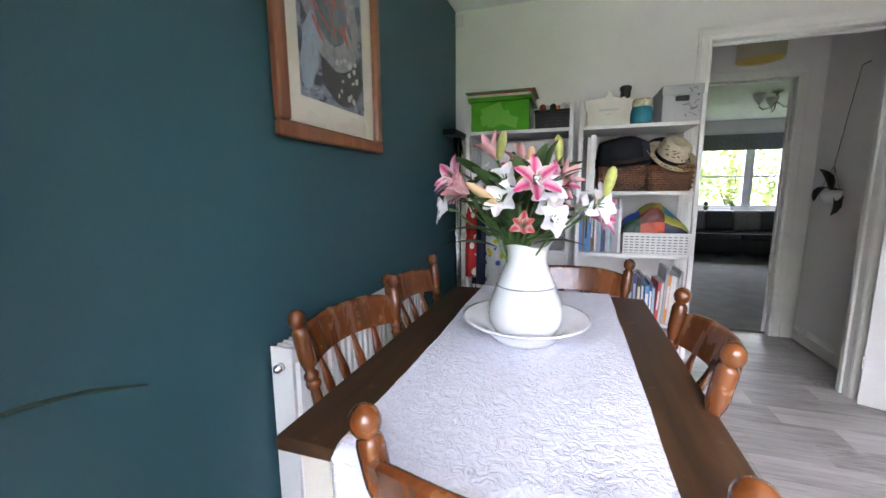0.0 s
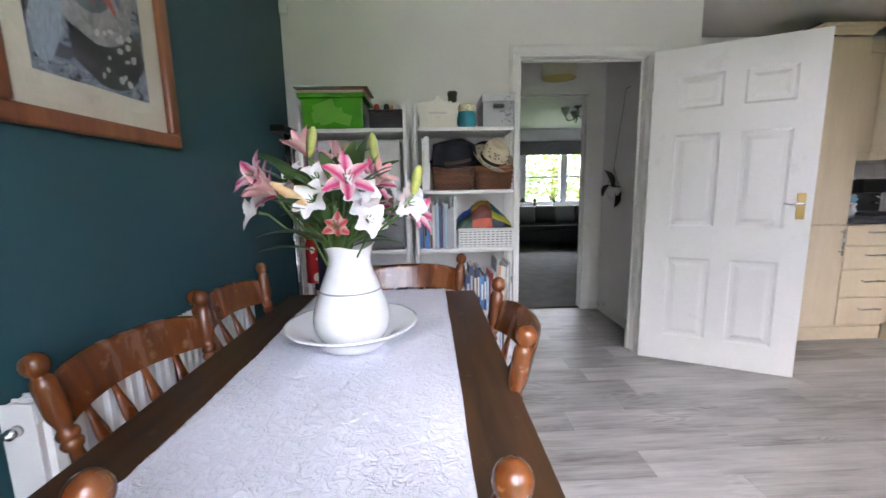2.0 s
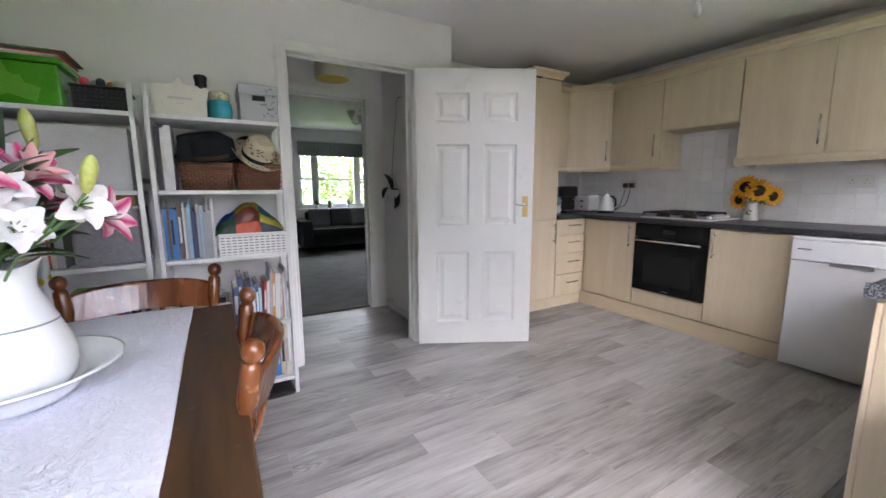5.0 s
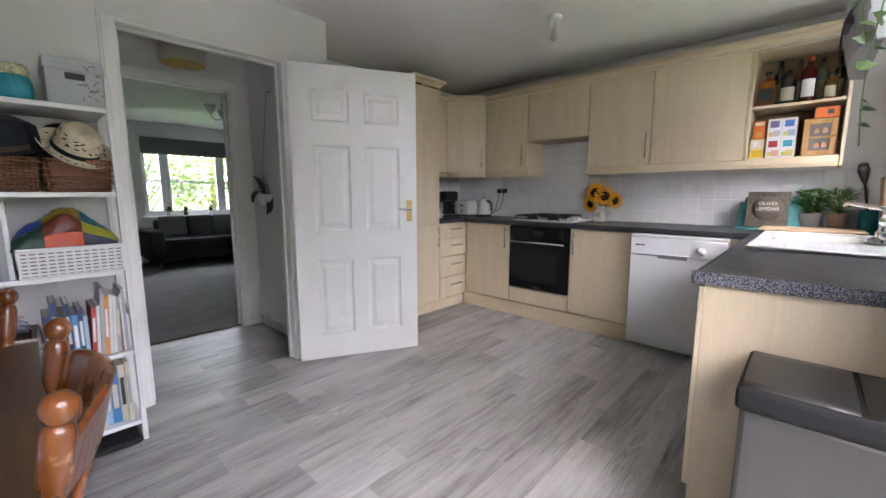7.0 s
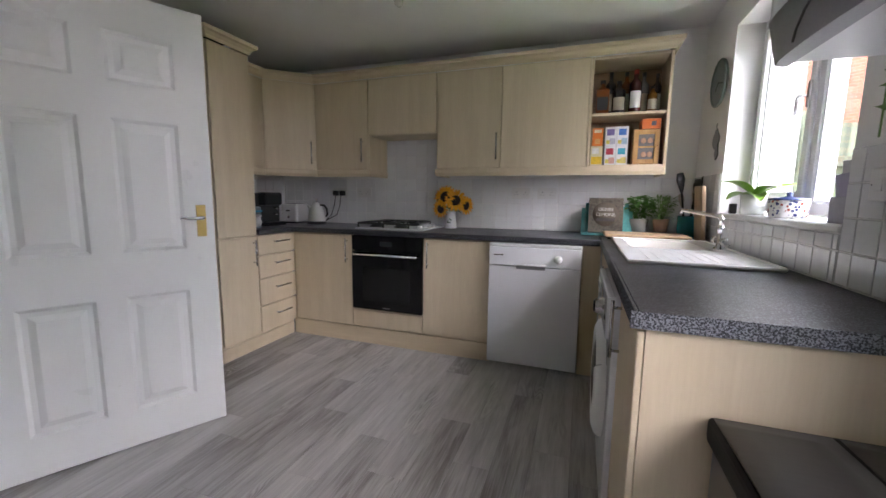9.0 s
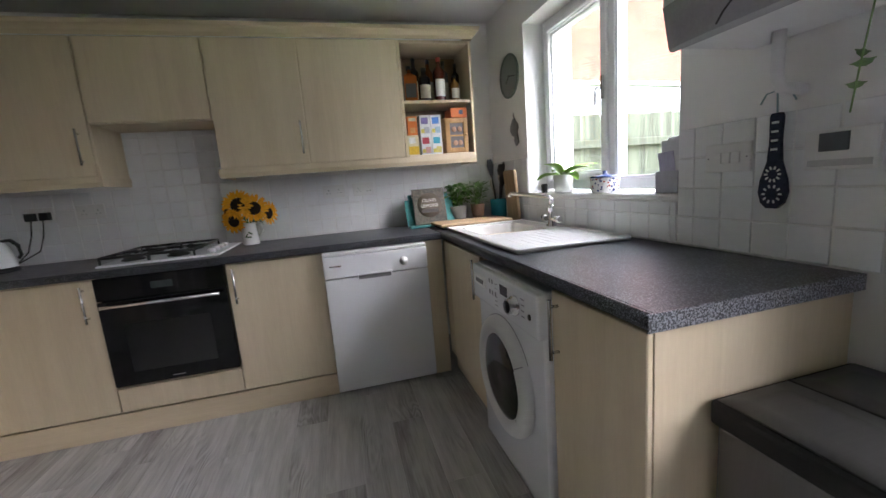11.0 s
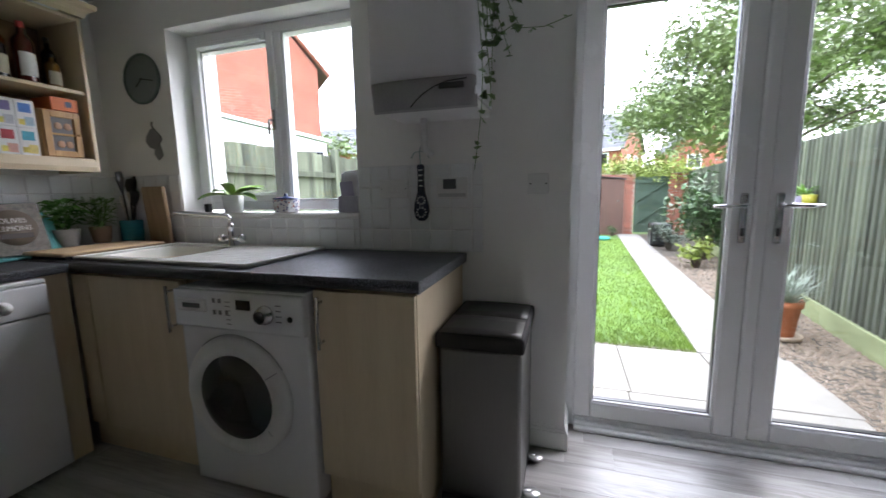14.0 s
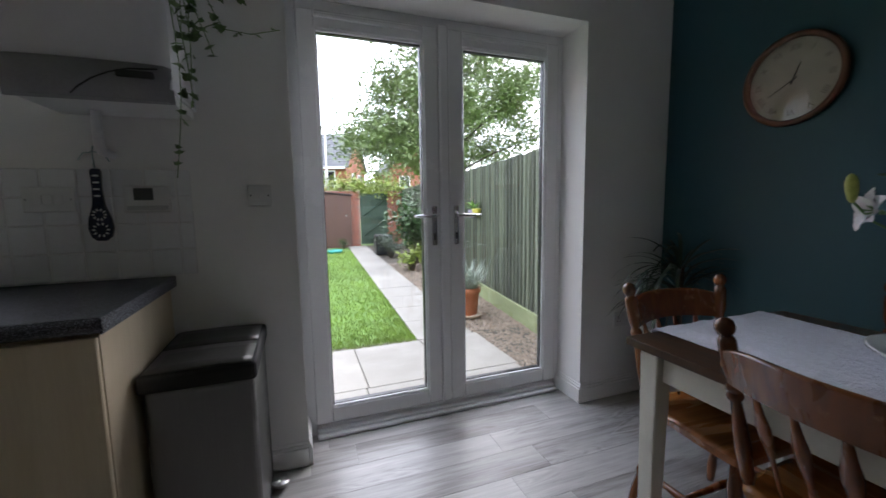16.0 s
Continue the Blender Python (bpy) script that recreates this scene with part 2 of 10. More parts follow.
M["beech"] = grain("pale_beech_laminate", (0.635, 0.525, 0.365), (0.7, 0.59, 0.425), 0.42, axis=2, wave=9, bump=0.04, rnd=0.03)
M["beech_h"] = grain("pale_beech_trim", (0.615, 0.505, 0.345), (0.68, 0.57, 0.405), 0.42, axis=1, wave=9, bump=0.04, rnd=0.03)
# darker beech for the open shelf's back: its inner shade put into the colour
M["beech_shaded"] = surface("beech_shaded_inside", (0.3, 0.21, 0.12), 0.6)
M["worktop"] = speckle("dark_speckled_worktop", (0.012, 0.013, 0.016), (0.14, 0.15, 0.17), 0.36, 260, 0.58)
M["floor_plank"] = oak_vinyl("grey_oak_vinyl")
M["floor_joint"] = surface("floor_joint", (0.52, 0.51, 0.49), 0.7)
M["chrome"] = surface("brushed_steel", (0.62, 0.62, 0.62), 0.25, metal=1.0, vary=0.05, scale=20, bump=0.02)
M["polished"] = surface("polished_chrome", (0.8, 0.8, 0.82), 0.08, metal=1.0, vary=0.02, bump=0.0)
M["brass"] = surface("worn_brass", (0.75, 0.55, 0.22), 0.3, metal=1.0, vary=0.1, bump=0.02)
M["black_glass"] = surface("black_glass", (0.006, 0.006, 0.007), 0.06, vary=0.05, bump=0.0)
M["black_plastic"] = surface("black_plastic", (0.012, 0.012, 0.013), 0.35, vary=0.1, bump=0.05)
M["white_plastic"] = surface("white_plastic", (0.74, 0.74, 0.73), 0.35, vary=0.03, bump=0.02)
M["appliance"] = surface("white_enamel", (0.8, 0.81, 0.83), 0.22, vary=0.02, scale=3, bump=0.02)
M["steel"] = surface("stainless_steel", (0.5, 0.5, 0.5), 0.34, metal=1.0, vary=0.08, scale=4, fine=200, bump=0.04, stretch=(1, 1, 0.1))
M["tile"] = surface("white_glazed_tile", (0.82, 0.83, 0.84), 0.1, vary=0.03, scale=6, fine=60, bump=0.05, rnd=0.03)
M["grout"] = surface("pale_grout", (0.8, 0.8, 0.79), 0.9, vary=0.06, scale=20)
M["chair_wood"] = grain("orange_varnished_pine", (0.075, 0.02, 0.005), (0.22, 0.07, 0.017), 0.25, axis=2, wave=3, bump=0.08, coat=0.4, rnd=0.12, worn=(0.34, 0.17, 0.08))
# seat lighter than the frame: light falling on it is in the colour
M["seat_wood_lit"] = grain("orange_varnished_seat_lit", (0.19, 0.062, 0.012), (0.43, 0.17, 0.042), 0.25, axis=0, wave=3, bump=0.08, coat=0.4, rnd=0.1)
M["table_wood"] = grain("dark_stained_tabletop", (0.012, 0.006, 0.003), (0.085, 0.04, 0.015), 0.38, axis=1, wave=3, bump=0.2, coat=0.05, rnd=0.1, worn=(0.13, 0.08, 0.04), cut=0.66)
M["cream_paint"] = surface("cream_furniture_paint", (0.7, 0.67, 0.58), 0.45, vary=0.05, scale=9)
M["pane"] = clear_pane("window_glass")
M["linen"] = matelasse("white_matelasse_cotton", (0.78, 0.79, 0.87))
M["china"] = surface("white_glazed_china", (0.78, 0.79, 0.78), 0.08, vary=0.02, scale=4, bump=0.01)


# ---- mesh helpers ----
def box(bm, x0, y0, z0, x1, y1, z1, bevel=0.0, seg=1):
    """A box into bm, with rounded edges if asked. Returns its vertices."""
    vs = [bm.verts.new((x, y, z)) for z in (z0, z1) for y in (y0, y1) for x in (x0, x1)]
    fs = [bm.faces.new([vs[i] for i in q]) for q in ((0, 2, 3, 1), (4, 5, 7, 6), (0, 1, 5, 4), (1, 3, 7, 5), (3, 2, 6, 7), (2, 0, 4, 6))]
    if bevel > 0:
        es = list({e for f in fs for e in f.edges})
        out = bmesh.ops.bevel(bm, geom=es, offset=bevel, segments=seg, affect='EDGES', profile=0.6)
        vs = list({v for f in out["faces"] for v in f.verts} | {v for v in vs if v.is_valid})
    return vs


def move(bm, vs, m):
    bmesh.ops.transform(bm, matrix=m, verts=[v for v in vs if v.is_valid])
    return vs


def lathe(bm, profile, seg=16, m=None, cap=True):
    """Turns (radius, height) pairs round z."""
    rings = []
    for r, z in profile:
        rings.append([bm.verts.new((r * math.cos(2 * math.pi * k / seg), r * math.sin(2 * math.pi * k / seg), z)) for k in range(seg)])
    for a, b in zip(rings, rings[1:]):
        for k in range(seg):
            f = bm.faces.new((a[k], a[(k + 1) % seg], b[(k + 1) % seg], b[k]))
            f.smooth = True
    if cap:
        bm.faces.new(rings[0][::-1])
        bm.faces.new(rings[-1])
    vs = [v for ring in rings for v in ring]
    if m is not None:
        move(bm, vs, m)
    return vs


def tube(bm, points, radius, seg=8, flat=1.0):
    """A round bar along points; radius a number or one for each point."""
    pts = [Vector(p) for p in points]
    rad = radius if isinstance(radius, (list, tuple)) else [radius] * len(pts)
    up = Vector((0, 0, 1))
    rings = []
    for i, p in enumerate(pts):
        d = (pts[min(i + 1, len(pts) - 1)] - pts[max(i - 1, 0)]).normalized()
        if abs(d.dot(up)) > 0.95:
            up = Vector((1, 0, 0)) if abs(d.x) < 0.9 else Vector((0, 1, 0))
        s = d.cross(up).normalized()
        u = s.cross(d).normalized()
        rings.append([bm.verts.new(p + rad[i] * (math.cos(2 * math.pi * k / seg) * s + flat * math.sin(2 * math.pi * k / seg) * u)) for k in range(seg)])
    for a, b in zip(rings, rings[1:]):
        for k in range(seg):
            f = bm.faces.new((a[k], a[(k + 1) % seg], b[(k + 1) % seg], b[k]))
            f.smooth = True
    bm.faces.new(rings[0][::-1])
    bm.faces.new(rings[-1])
    return [v for ring in rings for v in ring]


def done(name, bm, material):
    bmesh.ops.recalc_face_normals(bm, faces=bm.faces)
    me = bpy.data.meshes.new(name)
    bm.to_mesh(me)
    bm.free()
    me.materials.append(material)
    return new(name, me)


def part(name, bm, material, parent, label=""):
    """A bmesh as one mesh object under a thing or a part."""
    ob = done(name, bm, material)
    ob.parent = parent
    if label:
        ob["label"] = label
    return ob


def boxpart(name, parent, material, x0, y0, z0, x1, y1, z1, bevel=0.003, label="", seg=1):
    bm = bmesh.new()
    box(bm, x0, y0, z0, x1, y1, z1, bevel, seg)
    return part(name, bm, material, parent, label)


def thing(name, m, label, category, group="", kind=""):
    ob = new(name)
    ob.empty_display_size = 0.05
    ob.matrix_basis = m if isinstance(m, Matrix) else pose(*m)
    return tagged(ob, label, category, group, kind)


def solo(name, bm, material, label, category, group="", kind="", m=None):
    ob = done(name, bm, material)
    if m is not None:
        ob.matrix_basis = m
    return tagged(ob, label, category, group, kind)


def structure(name, material, boxes, label, category, bevel=0.0):
    bm = bmesh.new()
    for b in boxes:
        box(bm, *b, bevel)
    return solo(name, bm, material, label, category, kind="structure")


# ---- the shell ----
CEIL = 2.335
WX, EX, SY, NY, KY = -0.63, 4.22, 0.0, 2.93, 3.60
wall_west = structure("wall_west", M["teal_wall"], [(WX - 0.1, -0.33, 0, WX, NY + 0.1, CEIL)], "deep teal painted plaster wall of the dining end", "wall")
wall_north = structure("wall_north", M["white_wall"], [
    (WX, NY, 0, 0.825, NY + 0.1, CEIL), (0.825, NY, 2.015, 1.705, NY + 0.1, CEIL), (1.705, NY, 0, 1.86, NY + 0.1, CEIL)],
    "white painted wall with a doorway to the hall", "wall")
wall_hall_side = structure("wall_hall_side", M["white_wall"], [(1.86, NY, 0, 2.015, 4.0, CEIL)], "white painted return wall between hall and kitchen", "wall")
wall_kitchen_north = structure("wall_kitchen_north", M["white_wall"], [(2.015, KY, 0, EX + 0.1, KY + 0.1, CEIL)], "white painted wall behind the tall kitchen unit", "wall")
wall_east = structure("wall_east", M["white_wall"], [(EX, -0.33, 0, EX + 0.1, KY, CEIL)], "white painted wall behind the kitchen units", "wall")
WIN = (2.485, 3.645, 1.09, 2.115)
FD = (-0.03, 1.478, 0.0, 2.125)
wall_south = structure("wall_south", M["white_wall"], [
    (WX, -0.33, 0, FD[0], 0, CEIL), (FD[0], -0.33, FD[3], FD[1], 0, CEIL), (FD[1], -0.33, 0, WIN[0], 0, CEIL),
    (WIN[0], -0.33, 0, WIN[1], 0, WIN[2]), (WIN[0], -0.33, WIN[3], WIN[1], 0, CEIL), (WIN[1], -0.33, 0, EX, 0, CEIL)],
    "white painted outer wall with a kitchen window and French doors", "wall")
floor = structure("floor", M["floor_joint"], [(WX - 0.1, -0.33, -0.2, EX + 0.1, 3.98, -0.0016)], "grey oak-effect vinyl plank floor", "floor")
ceiling = structure("ceiling", M["ceiling"], [(WX - 0.1, -0.33, CEIL, EX + 0.1, KY + 0.1, CEIL + 0.15), (-1.6, KY + 0.1, CEIL, 2.015, 4.0, CEIL + 0.15), (-1.6, NY + 0.1, CEIL, WX - 0.1, KY + 0.1, CEIL + 0.15)],
    "white painted flat ceiling", "ceiling")

# hall
wall_hall_south = structure("wall_hall_south", M["white_wall"], [(-1.6, NY, 0, WX, NY + 0.1, CEIL)], "plain white hall wall", "wall")
wall_hall_west = structure("wall_hall_west", M["white_wall"], [(-1.7, NY, 0, -1.6, 4.1, CEIL)], "plain white hall end wall", "wall")
wall_hall_north = structure("wall_hall_north", M["white_wall"], [
    (-1.6, 3.94, 0, 0.91, 4.04, CEIL), (0.91, 3.94, 2.01, 1.70, 4.04, CEIL), (1.70, 3.94, 0, 1.86, 4.04, CEIL)],
    "white hall wall with a doorway to the living room", "wall")
hall_floor_w = structure("hall_floor", M["floor_plank"], [(-1.6, 3.03, -0.2, WX - 0.1, 3.98, -0.001)], "grey vinyl hall floor", "floor")

# living room beyond the hall
LY = 8.45
living_floor = structure("living_room_floor", M["carpet"], [(-1.7, 3.98, -0.2, 4.6, LY + 0.3, 0.006)], "grey fitted carpet in the living room", "floor")
living_ceiling = structure("living_room_ceiling", M["artex"], [(-1.7, 4.04, CEIL, 4.6, LY + 0.3, CEIL + 0.15)], "white textured living room ceiling", "ceiling")
LW = (1.85, 3.6, 0.79, 1.98)
wall_living_north = structure("wall_living_north", M["white_wall"], [
    (-1.7, LY, 0, LW[0], LY + 0.3, CEIL), (LW[0], LY, 0, LW[1], LY + 0.3, LW[2]), (LW[0], LY, LW[3], LW[1], LY + 0.3, CEIL), (LW[1], LY, 0, 4.6, LY + 0.3, CEIL)],
    "pale grey living room wall with a wide window", "wall")
wall_living_west = structure("wall_living_west", M["white_wall"], [(-1.8, 4.04, 0, -1.7, LY + 0.3, CEIL)], "plain living room side wall", "wall")
wall_living_east = structure("wall_living_east", M["white_wall"], [(4.6, 3.7, 0, 4.7, LY + 0.3, CEIL)], "plain living room side wall", "wall")
wall_living_south = structure("wall_living_south", M["white_wall"], [(1.86, 4.0, 0, 4.6, 4.1, CEIL)], "plain living room wall beside the doorway", "wall")


# ---- doors, windows and trim ----
def frame_ring(bm, axis, a0, a1, z0, z1, d0, d1, w, bevel=0.004):
    """A rectangular frame of width w; axis 'x': it spans x and z, d along y."""
    for (p, q, r, s) in ((a0, a0 + w, z0, z1), (a1 - w, a1, z0, z1), (a0 + w, a1 - w, z0, z0 + w), (a0 + w, a1 - w, z1 - w, z1)):
        if axis == 'x':
            box(bm, p, d0, r, q, d1, s, bevel)
        else:
            box(bm, d0, p, r, d1, q, s, bevel)


def casing(name, x0, x1, top, y_front, y_back, label):
    """Door lining and moulded architraves on both faces of a wall that runs along x."""
    t = thing(name, (0, 0, 0), label, "door frame", kind="structure")
    w = 0.07
    for face, out in ((y_front, -1), (y_back, 1)):
        for a, b in ((0.0, 0.012), (0.012, 0.019)):
            bm = bmesh.new()
            i = 0.0 if a == 0 else 0.018
            k = 0.0 if a == 0 else 0.012
            ya, yb = sorted((face + out * a, face + out * b))
            box(bm, x0 - w + k, ya, 0, x0 - i, yb, top + i, 0.003)
            box(bm, x1 + i, ya, 0, x1 + w - k, yb, top + i, 0.003)
            box(bm, x0 - w + k, ya, top + i, x1 + w - k, yb, top + w - k, 0.003)
            part("architrave" if a == 0 else "architrave_moulding", bm, M["gloss_white"], t)
    bm = bmesh.new()
    box(bm, x0 - 0.03, y_front + 0.001, 0, x0, y_back - 0.001, top, 0.002)
    box(bm, x1, y_front + 0.001, 0, x1 + 0.03, y_back - 0.001, top, 0.002)
    box(bm, x0 - 0.03, y_front + 0.001, top, x1 + 0.03, y_back - 0.001, top + 0.025, 0.002)
    part("lining", bm, M["gloss_white"], t)
    bm = bmesh.new()
    ym = y_front + 0.05
    box(bm, x0, ym, 0, x0 + 0.013, ym + 0.03, top, 0.002)
    box(bm, x1 - 0.013, ym, 0, x1, ym + 0.03, top, 0.002)
    box(bm, x0, ym, top - 0.013, x1, ym + 0.03, top, 0.002)
    part("door_stop", bm, M["gloss_white"], t)
    return t


casing("door_frame_1", 0.855, 1.675, 1.99, NY, NY + 0.1, "white gloss moulded frame of the hall doorway")
casing("door_frame_2", 0.94, 1.69, 1.985, 3.94, 4.04, "cream white moulded frame of the living room doorway")

# open six-panel door
dx, dy = 2.417 - 1.674, 2.461 - 2.846
door_turn = math.degrees(math.atan2(dy, dx))
door = thing("door_1", (1.674, 2.846, 0.008, 0, 0, door_turn), "white six-panel moulded door standing open", "door", kind="structure")
DW, DH, DT = 0.838, 1.977, 0.036
cols = ((0.135, 0.375), (0.475, 0.715))
rows = ((0.17, 0.70), (0.90, 1.47), (1.62, 1.82))
bm = bmesh.new()
xs = [0, cols[0][0], cols[0][1], cols[1][0], cols[1][1], DW]
zs = [0, rows[0][0], rows[0][1], rows[1][0], rows[1][1], rows[2][0], rows[2][1], DH]
for i in range(5):
    for j in range(7):
        if i in (1, 3) and j in (1, 3, 5):
            for side in (0, 1):
                o = [(xs[i], zs[j]), (xs[i + 1], zs[j]), (xs[i + 1], zs[j + 1]), (xs[i], zs[j + 1])]
                loops = []
                for inset, depth in ((0.0, 0.0), (0.014, 0.010), (0.032, 0.010), (0.055, 0.002)):
                    y = depth if side == 0 else DT - depth
                    loops.append([bm.verts.new((x + (inset if x == xs[i] else -inset), y, z + (inset if z == zs[j] else -inset))) for x, z in o])
                for p, q in zip(loops, loops[1:]):
                    for k in range(4):
                        bm.faces.new((p[k], p[(k + 1) % 4], q[(k + 1) % 4], q[k]))
                bm.faces.new(loops[-1])
        else:
            for y in (0, DT):
                bm.faces.new([bm.verts.new(c) for c in ((xs[i], y, zs[j]), (xs[i + 1], y, zs[j]), (xs[i + 1], y, zs[j + 1]), (xs[i], y, zs[j + 1]))])
for q in (((0, 0), (DW, 0)), ((DW, 0), (DW, 1)), ((DW, 1), (0, 1)), ((0, 1), (0, 0))):
    (xa, a), (xb, b) = q
    za, zb = a * DH, b * DH
    bm.faces.new([bm.verts.new(c) for c in ((xa, 0, za), (xb, 0, zb), (xb, DT, zb), (xa, DT, za))])
bmesh.ops.remove_doubles(bm, verts=bm.verts, dist=0.0004)
part("door_leaf", bm, M["gloss_white"], door)
for side in (-1, 1):
    y0 = 0 if side < 0 else DT
    bm = bmesh.new()
    a, b = sorted((y0, y0 + side * 0.006))
    box(bm, DW - 0.075, a, 0.955, DW - 0.035, b, 1.105, 0.002)
    plate = part("handle_plate", bm, M["brass"], door, "worn brass lever plate")
    bm = bmesh.new()
    tube(bm, [(DW - 0.055, y0 + side * 0.004, 1.045), (DW - 0.055, y0 + side * 0.045, 1.045), (DW - 0.065, y0 + side * 0.052, 1.045), (DW - 0.11, y0 + side * 0.052, 1.043), (DW - 0.15, y0 + side * 0.050, 1.048)], [0.009, 0.009, 0.009, 0.008, 0.007], 10)
    part("lever", bm, M["polished"], plate, "chrome lever")
for z in (0.2, 1.0, 1.75):
    bm = bmesh.new()
    box(bm, -0.008, -0.006, z, 0.004, 0.010, z + 0.075, 0.002)
    part("hinge", bm, M["gloss_white"], door)


def skirting(name, runs):
    """Moulded skirting boards along wall feet: (x0, y0, x1, y1, side) with side the way they stand out."""
    t = thing(name, (0, 0, 0), "white gloss moulded skirting board along the wall foot", "skirting", kind="structure")
    for x0, y0, x1, y1, ox, oy in runs:
        bm = bmesh.new()
        for d, z0, z1 in ((0.016, 0, 0.085), (0.011, 0.085, 0.1), (0.006, 0.1, 0.115)):
            xa, xb = sorted((x0, x1))
            ya, yb = sorted((y0, y1))
            if ox:
                xa, xb = sorted((x0, x0 + ox * d))
            else:
                ya, yb = sorted((y0, y0 + oy * d))
            box(bm, xa, ya, z0, xb, yb, z1, 0.002)
        part("board", bm, M["gloss_white"], t)


skirting("baseboard_room", [(WX, 0.0, FD[0] - 0.001, 0, 0, 1), (WX, 0.017, WX, NY - 0.017, 1, 0), (WX + 0.017, NY, 0.78, NY, 0, -1), (FD[1] + 0.001, 0, 1.94, 0, 0, 1),
                            (FD[0], -0.215, FD[0], 0.016, 1, 0), (FD[1], -0.215, FD[1], 0.016, -1, 0), (1.72, NY, 2.015, NY, 0, -1), (2.015, NY, 2.015, KY, 1, 0), (2.032, KY, 2.9, KY, 0, -1)])
skirting("baseboard_hall", [(1.86, NY + 0.12, 1.86, 3.92, -1, 0), (-1.58, 3.94, 0.87, 3.94, 0, -1), (1.765, 3.94, 1.84, 3.94, 0, -1)])

# French doors
fd = thing("french_doors", (0, 0, 0), "white plastic double glazed French doors, shut", "french doors", kind="structure")
FY0, FY1 = -0.285, -0.215
bm = bmesh.new()
frame_ring(bm, 'x', -0.05, 1.488, 0.0, 2.125, FY0, FY1, 0.052)
part("outer_frame", bm, M["upvc"], fd)
bm = bmesh.new()
box(bm, 0.003, FY1, 0.0, 1.435, FY1 + 0.03, 0.035, 0.006)
box(bm, 0.003, FY1 + 0.03, 0.0, 1.435, FY1 + 0.055, 0.02, 0.004)
part("threshold", bm, M["upvc"], fd)
for i, (a0, a1) in enumerate(((0.0, 0.693), (0.747, 1.438))):
    leaf = thing("door_sash", (0, 0, 0), "white plastic glazed door sash", "door")
    leaf.parent = fd
    del leaf["category"]
    bm = bmesh.new()
    frame_ring(bm, 'x', a0, a1, 0.058, 2.078, FY0 + 0.008, FY1 + 0.008, 0.082, 0.006)
    part("sash_frame", bm, M["upvc"], leaf)
    bm = bmesh.new()
    frame_ring(bm, 'x', a0 + 0.079, a1 - 0.079, 0.137, 1.999, FY0 + 0.02, FY1 + 0.002, 0.012, 0.003)
    part("glazing_bead", bm, M["upvc"], leaf)
    bm = bmesh.new()
    frame_ring(bm, 'x', a0 + 0.089, a1 - 0.089, 0.147, 1.989, FY0 + 0.03, FY1 - 0.012, 0.006, 0.0)
    part("rubber_seal", bm, M["black_plastic"], leaf, "black rubber glazing seal")
    bm = bmesh.new()
    box(bm, a0 + 0.09, -0.252, 0.148, a1 - 0.09, -0.248, 1.988)
    pane = part("pane", bm, M["pane"], leaf, "clear glass pane")
    pane.visible_shadow = False
    bm = bmesh.new()
    box(bm, a0 + 0.1, FY1 + 0.006, 2.04, a1 - 0.08, FY1 + 0.02, 2.06, 0.004)
    part("trickle_vent", bm, M["upvc"], leaf)
    hx = a1 - 0.036 if i == 0 else a0 + 0.036
    s = -1 if i == 0 else 1
    bm = bmesh.new()
    box(bm, hx - 0.014, FY1 + 0.008, 0.955, hx + 0.014, FY1 + 0.018, 1.165, 0.006, 2)
    plate = part("handle_plate", bm, M["chrome"], leaf, "satin chrome handle plate")
    bm = bmesh.new()
    y = FY1 + 0.018
    tube(bm, [(hx, y, 1.115), (hx, y + 0.035, 1.115), (hx + s * 0.012, y + 0.045, 1.115), (hx + s * 0.07, y + 0.046, 1.113), (hx + s * 0.125, y + 0.042, 1.113)], [0.009, 0.009, 0.010, 0.009, 0.007], 10)
    part("lever", bm, M["polished"], plate, "chrome lever")
    bm = bmesh.new()
    box(bm, hx - 0.006, FY1 + 0.016, 0.985, hx + 0.006, FY1 + 0.02, 1.02, 0.002)
    part("keyhole", bm, M["black_plastic"], plate)
bm = bmesh.new()
box(bm, 0.694, FY0 + 0.006, 0.058, 0.746, FY1 + 0.022, 2.092, 0.008)
part("meeting_stile", bm, M["upvc"], fd)

# kitchen window
kw = thing("window_1", (0, 0, 0), "white plastic kitchen window with two lights", "window", kind="structure")
bm = bmesh.new()
frame_ring(bm, 'x', WIN[0], WIN[1], WIN[2] + 0.02, WIN[3], -0.2, -0.13, 0.05)
box(bm, 2.985, -0.2, WIN[2] + 0.07, 3.035, -0.128, WIN[3] - 0.05, 0.004)
part("window_frame", bm, M["upvc"], kw)
bm = bmesh.new()
frame_ring(bm, 'x', 3.03, 3.6, WIN[2] + 0.065, WIN[3] - 0.045, -0.195, -0.115, 0.045)
box(bm, 3.10, -0.115, WIN[3] - 0.085, 3.55, -0.1, WIN[3] - 0.065, 0.004)
part("opening_sash", bm, M["upvc"], kw)
for a0, a1, z0, z1 in ((2.535, 2.985, WIN[2] + 0.07, WIN[3] - 0.05), (3.075, 3.555, WIN[2] + 0.11, WIN[3] - 0.09)):
    bm = bmesh.new()
    frame_ring(bm, 'x', a0, a1, z0, z1, -0.185, -0.135, 0.01, 0.002)
    part("glazing_bead", bm, M["upvc"], kw)
    bm = bmesh.new()
    box(bm, a0, -0.162, z0, a1, -0.158, z1)
    pane = part("pane", bm, M["pane"], kw, "clear glass pane")
    pane.visible_shadow = False
bm = bmesh.new()
box(bm, 3.042, -0.115, 1.55, 3.062, -0.103, 1.66, 0.003)
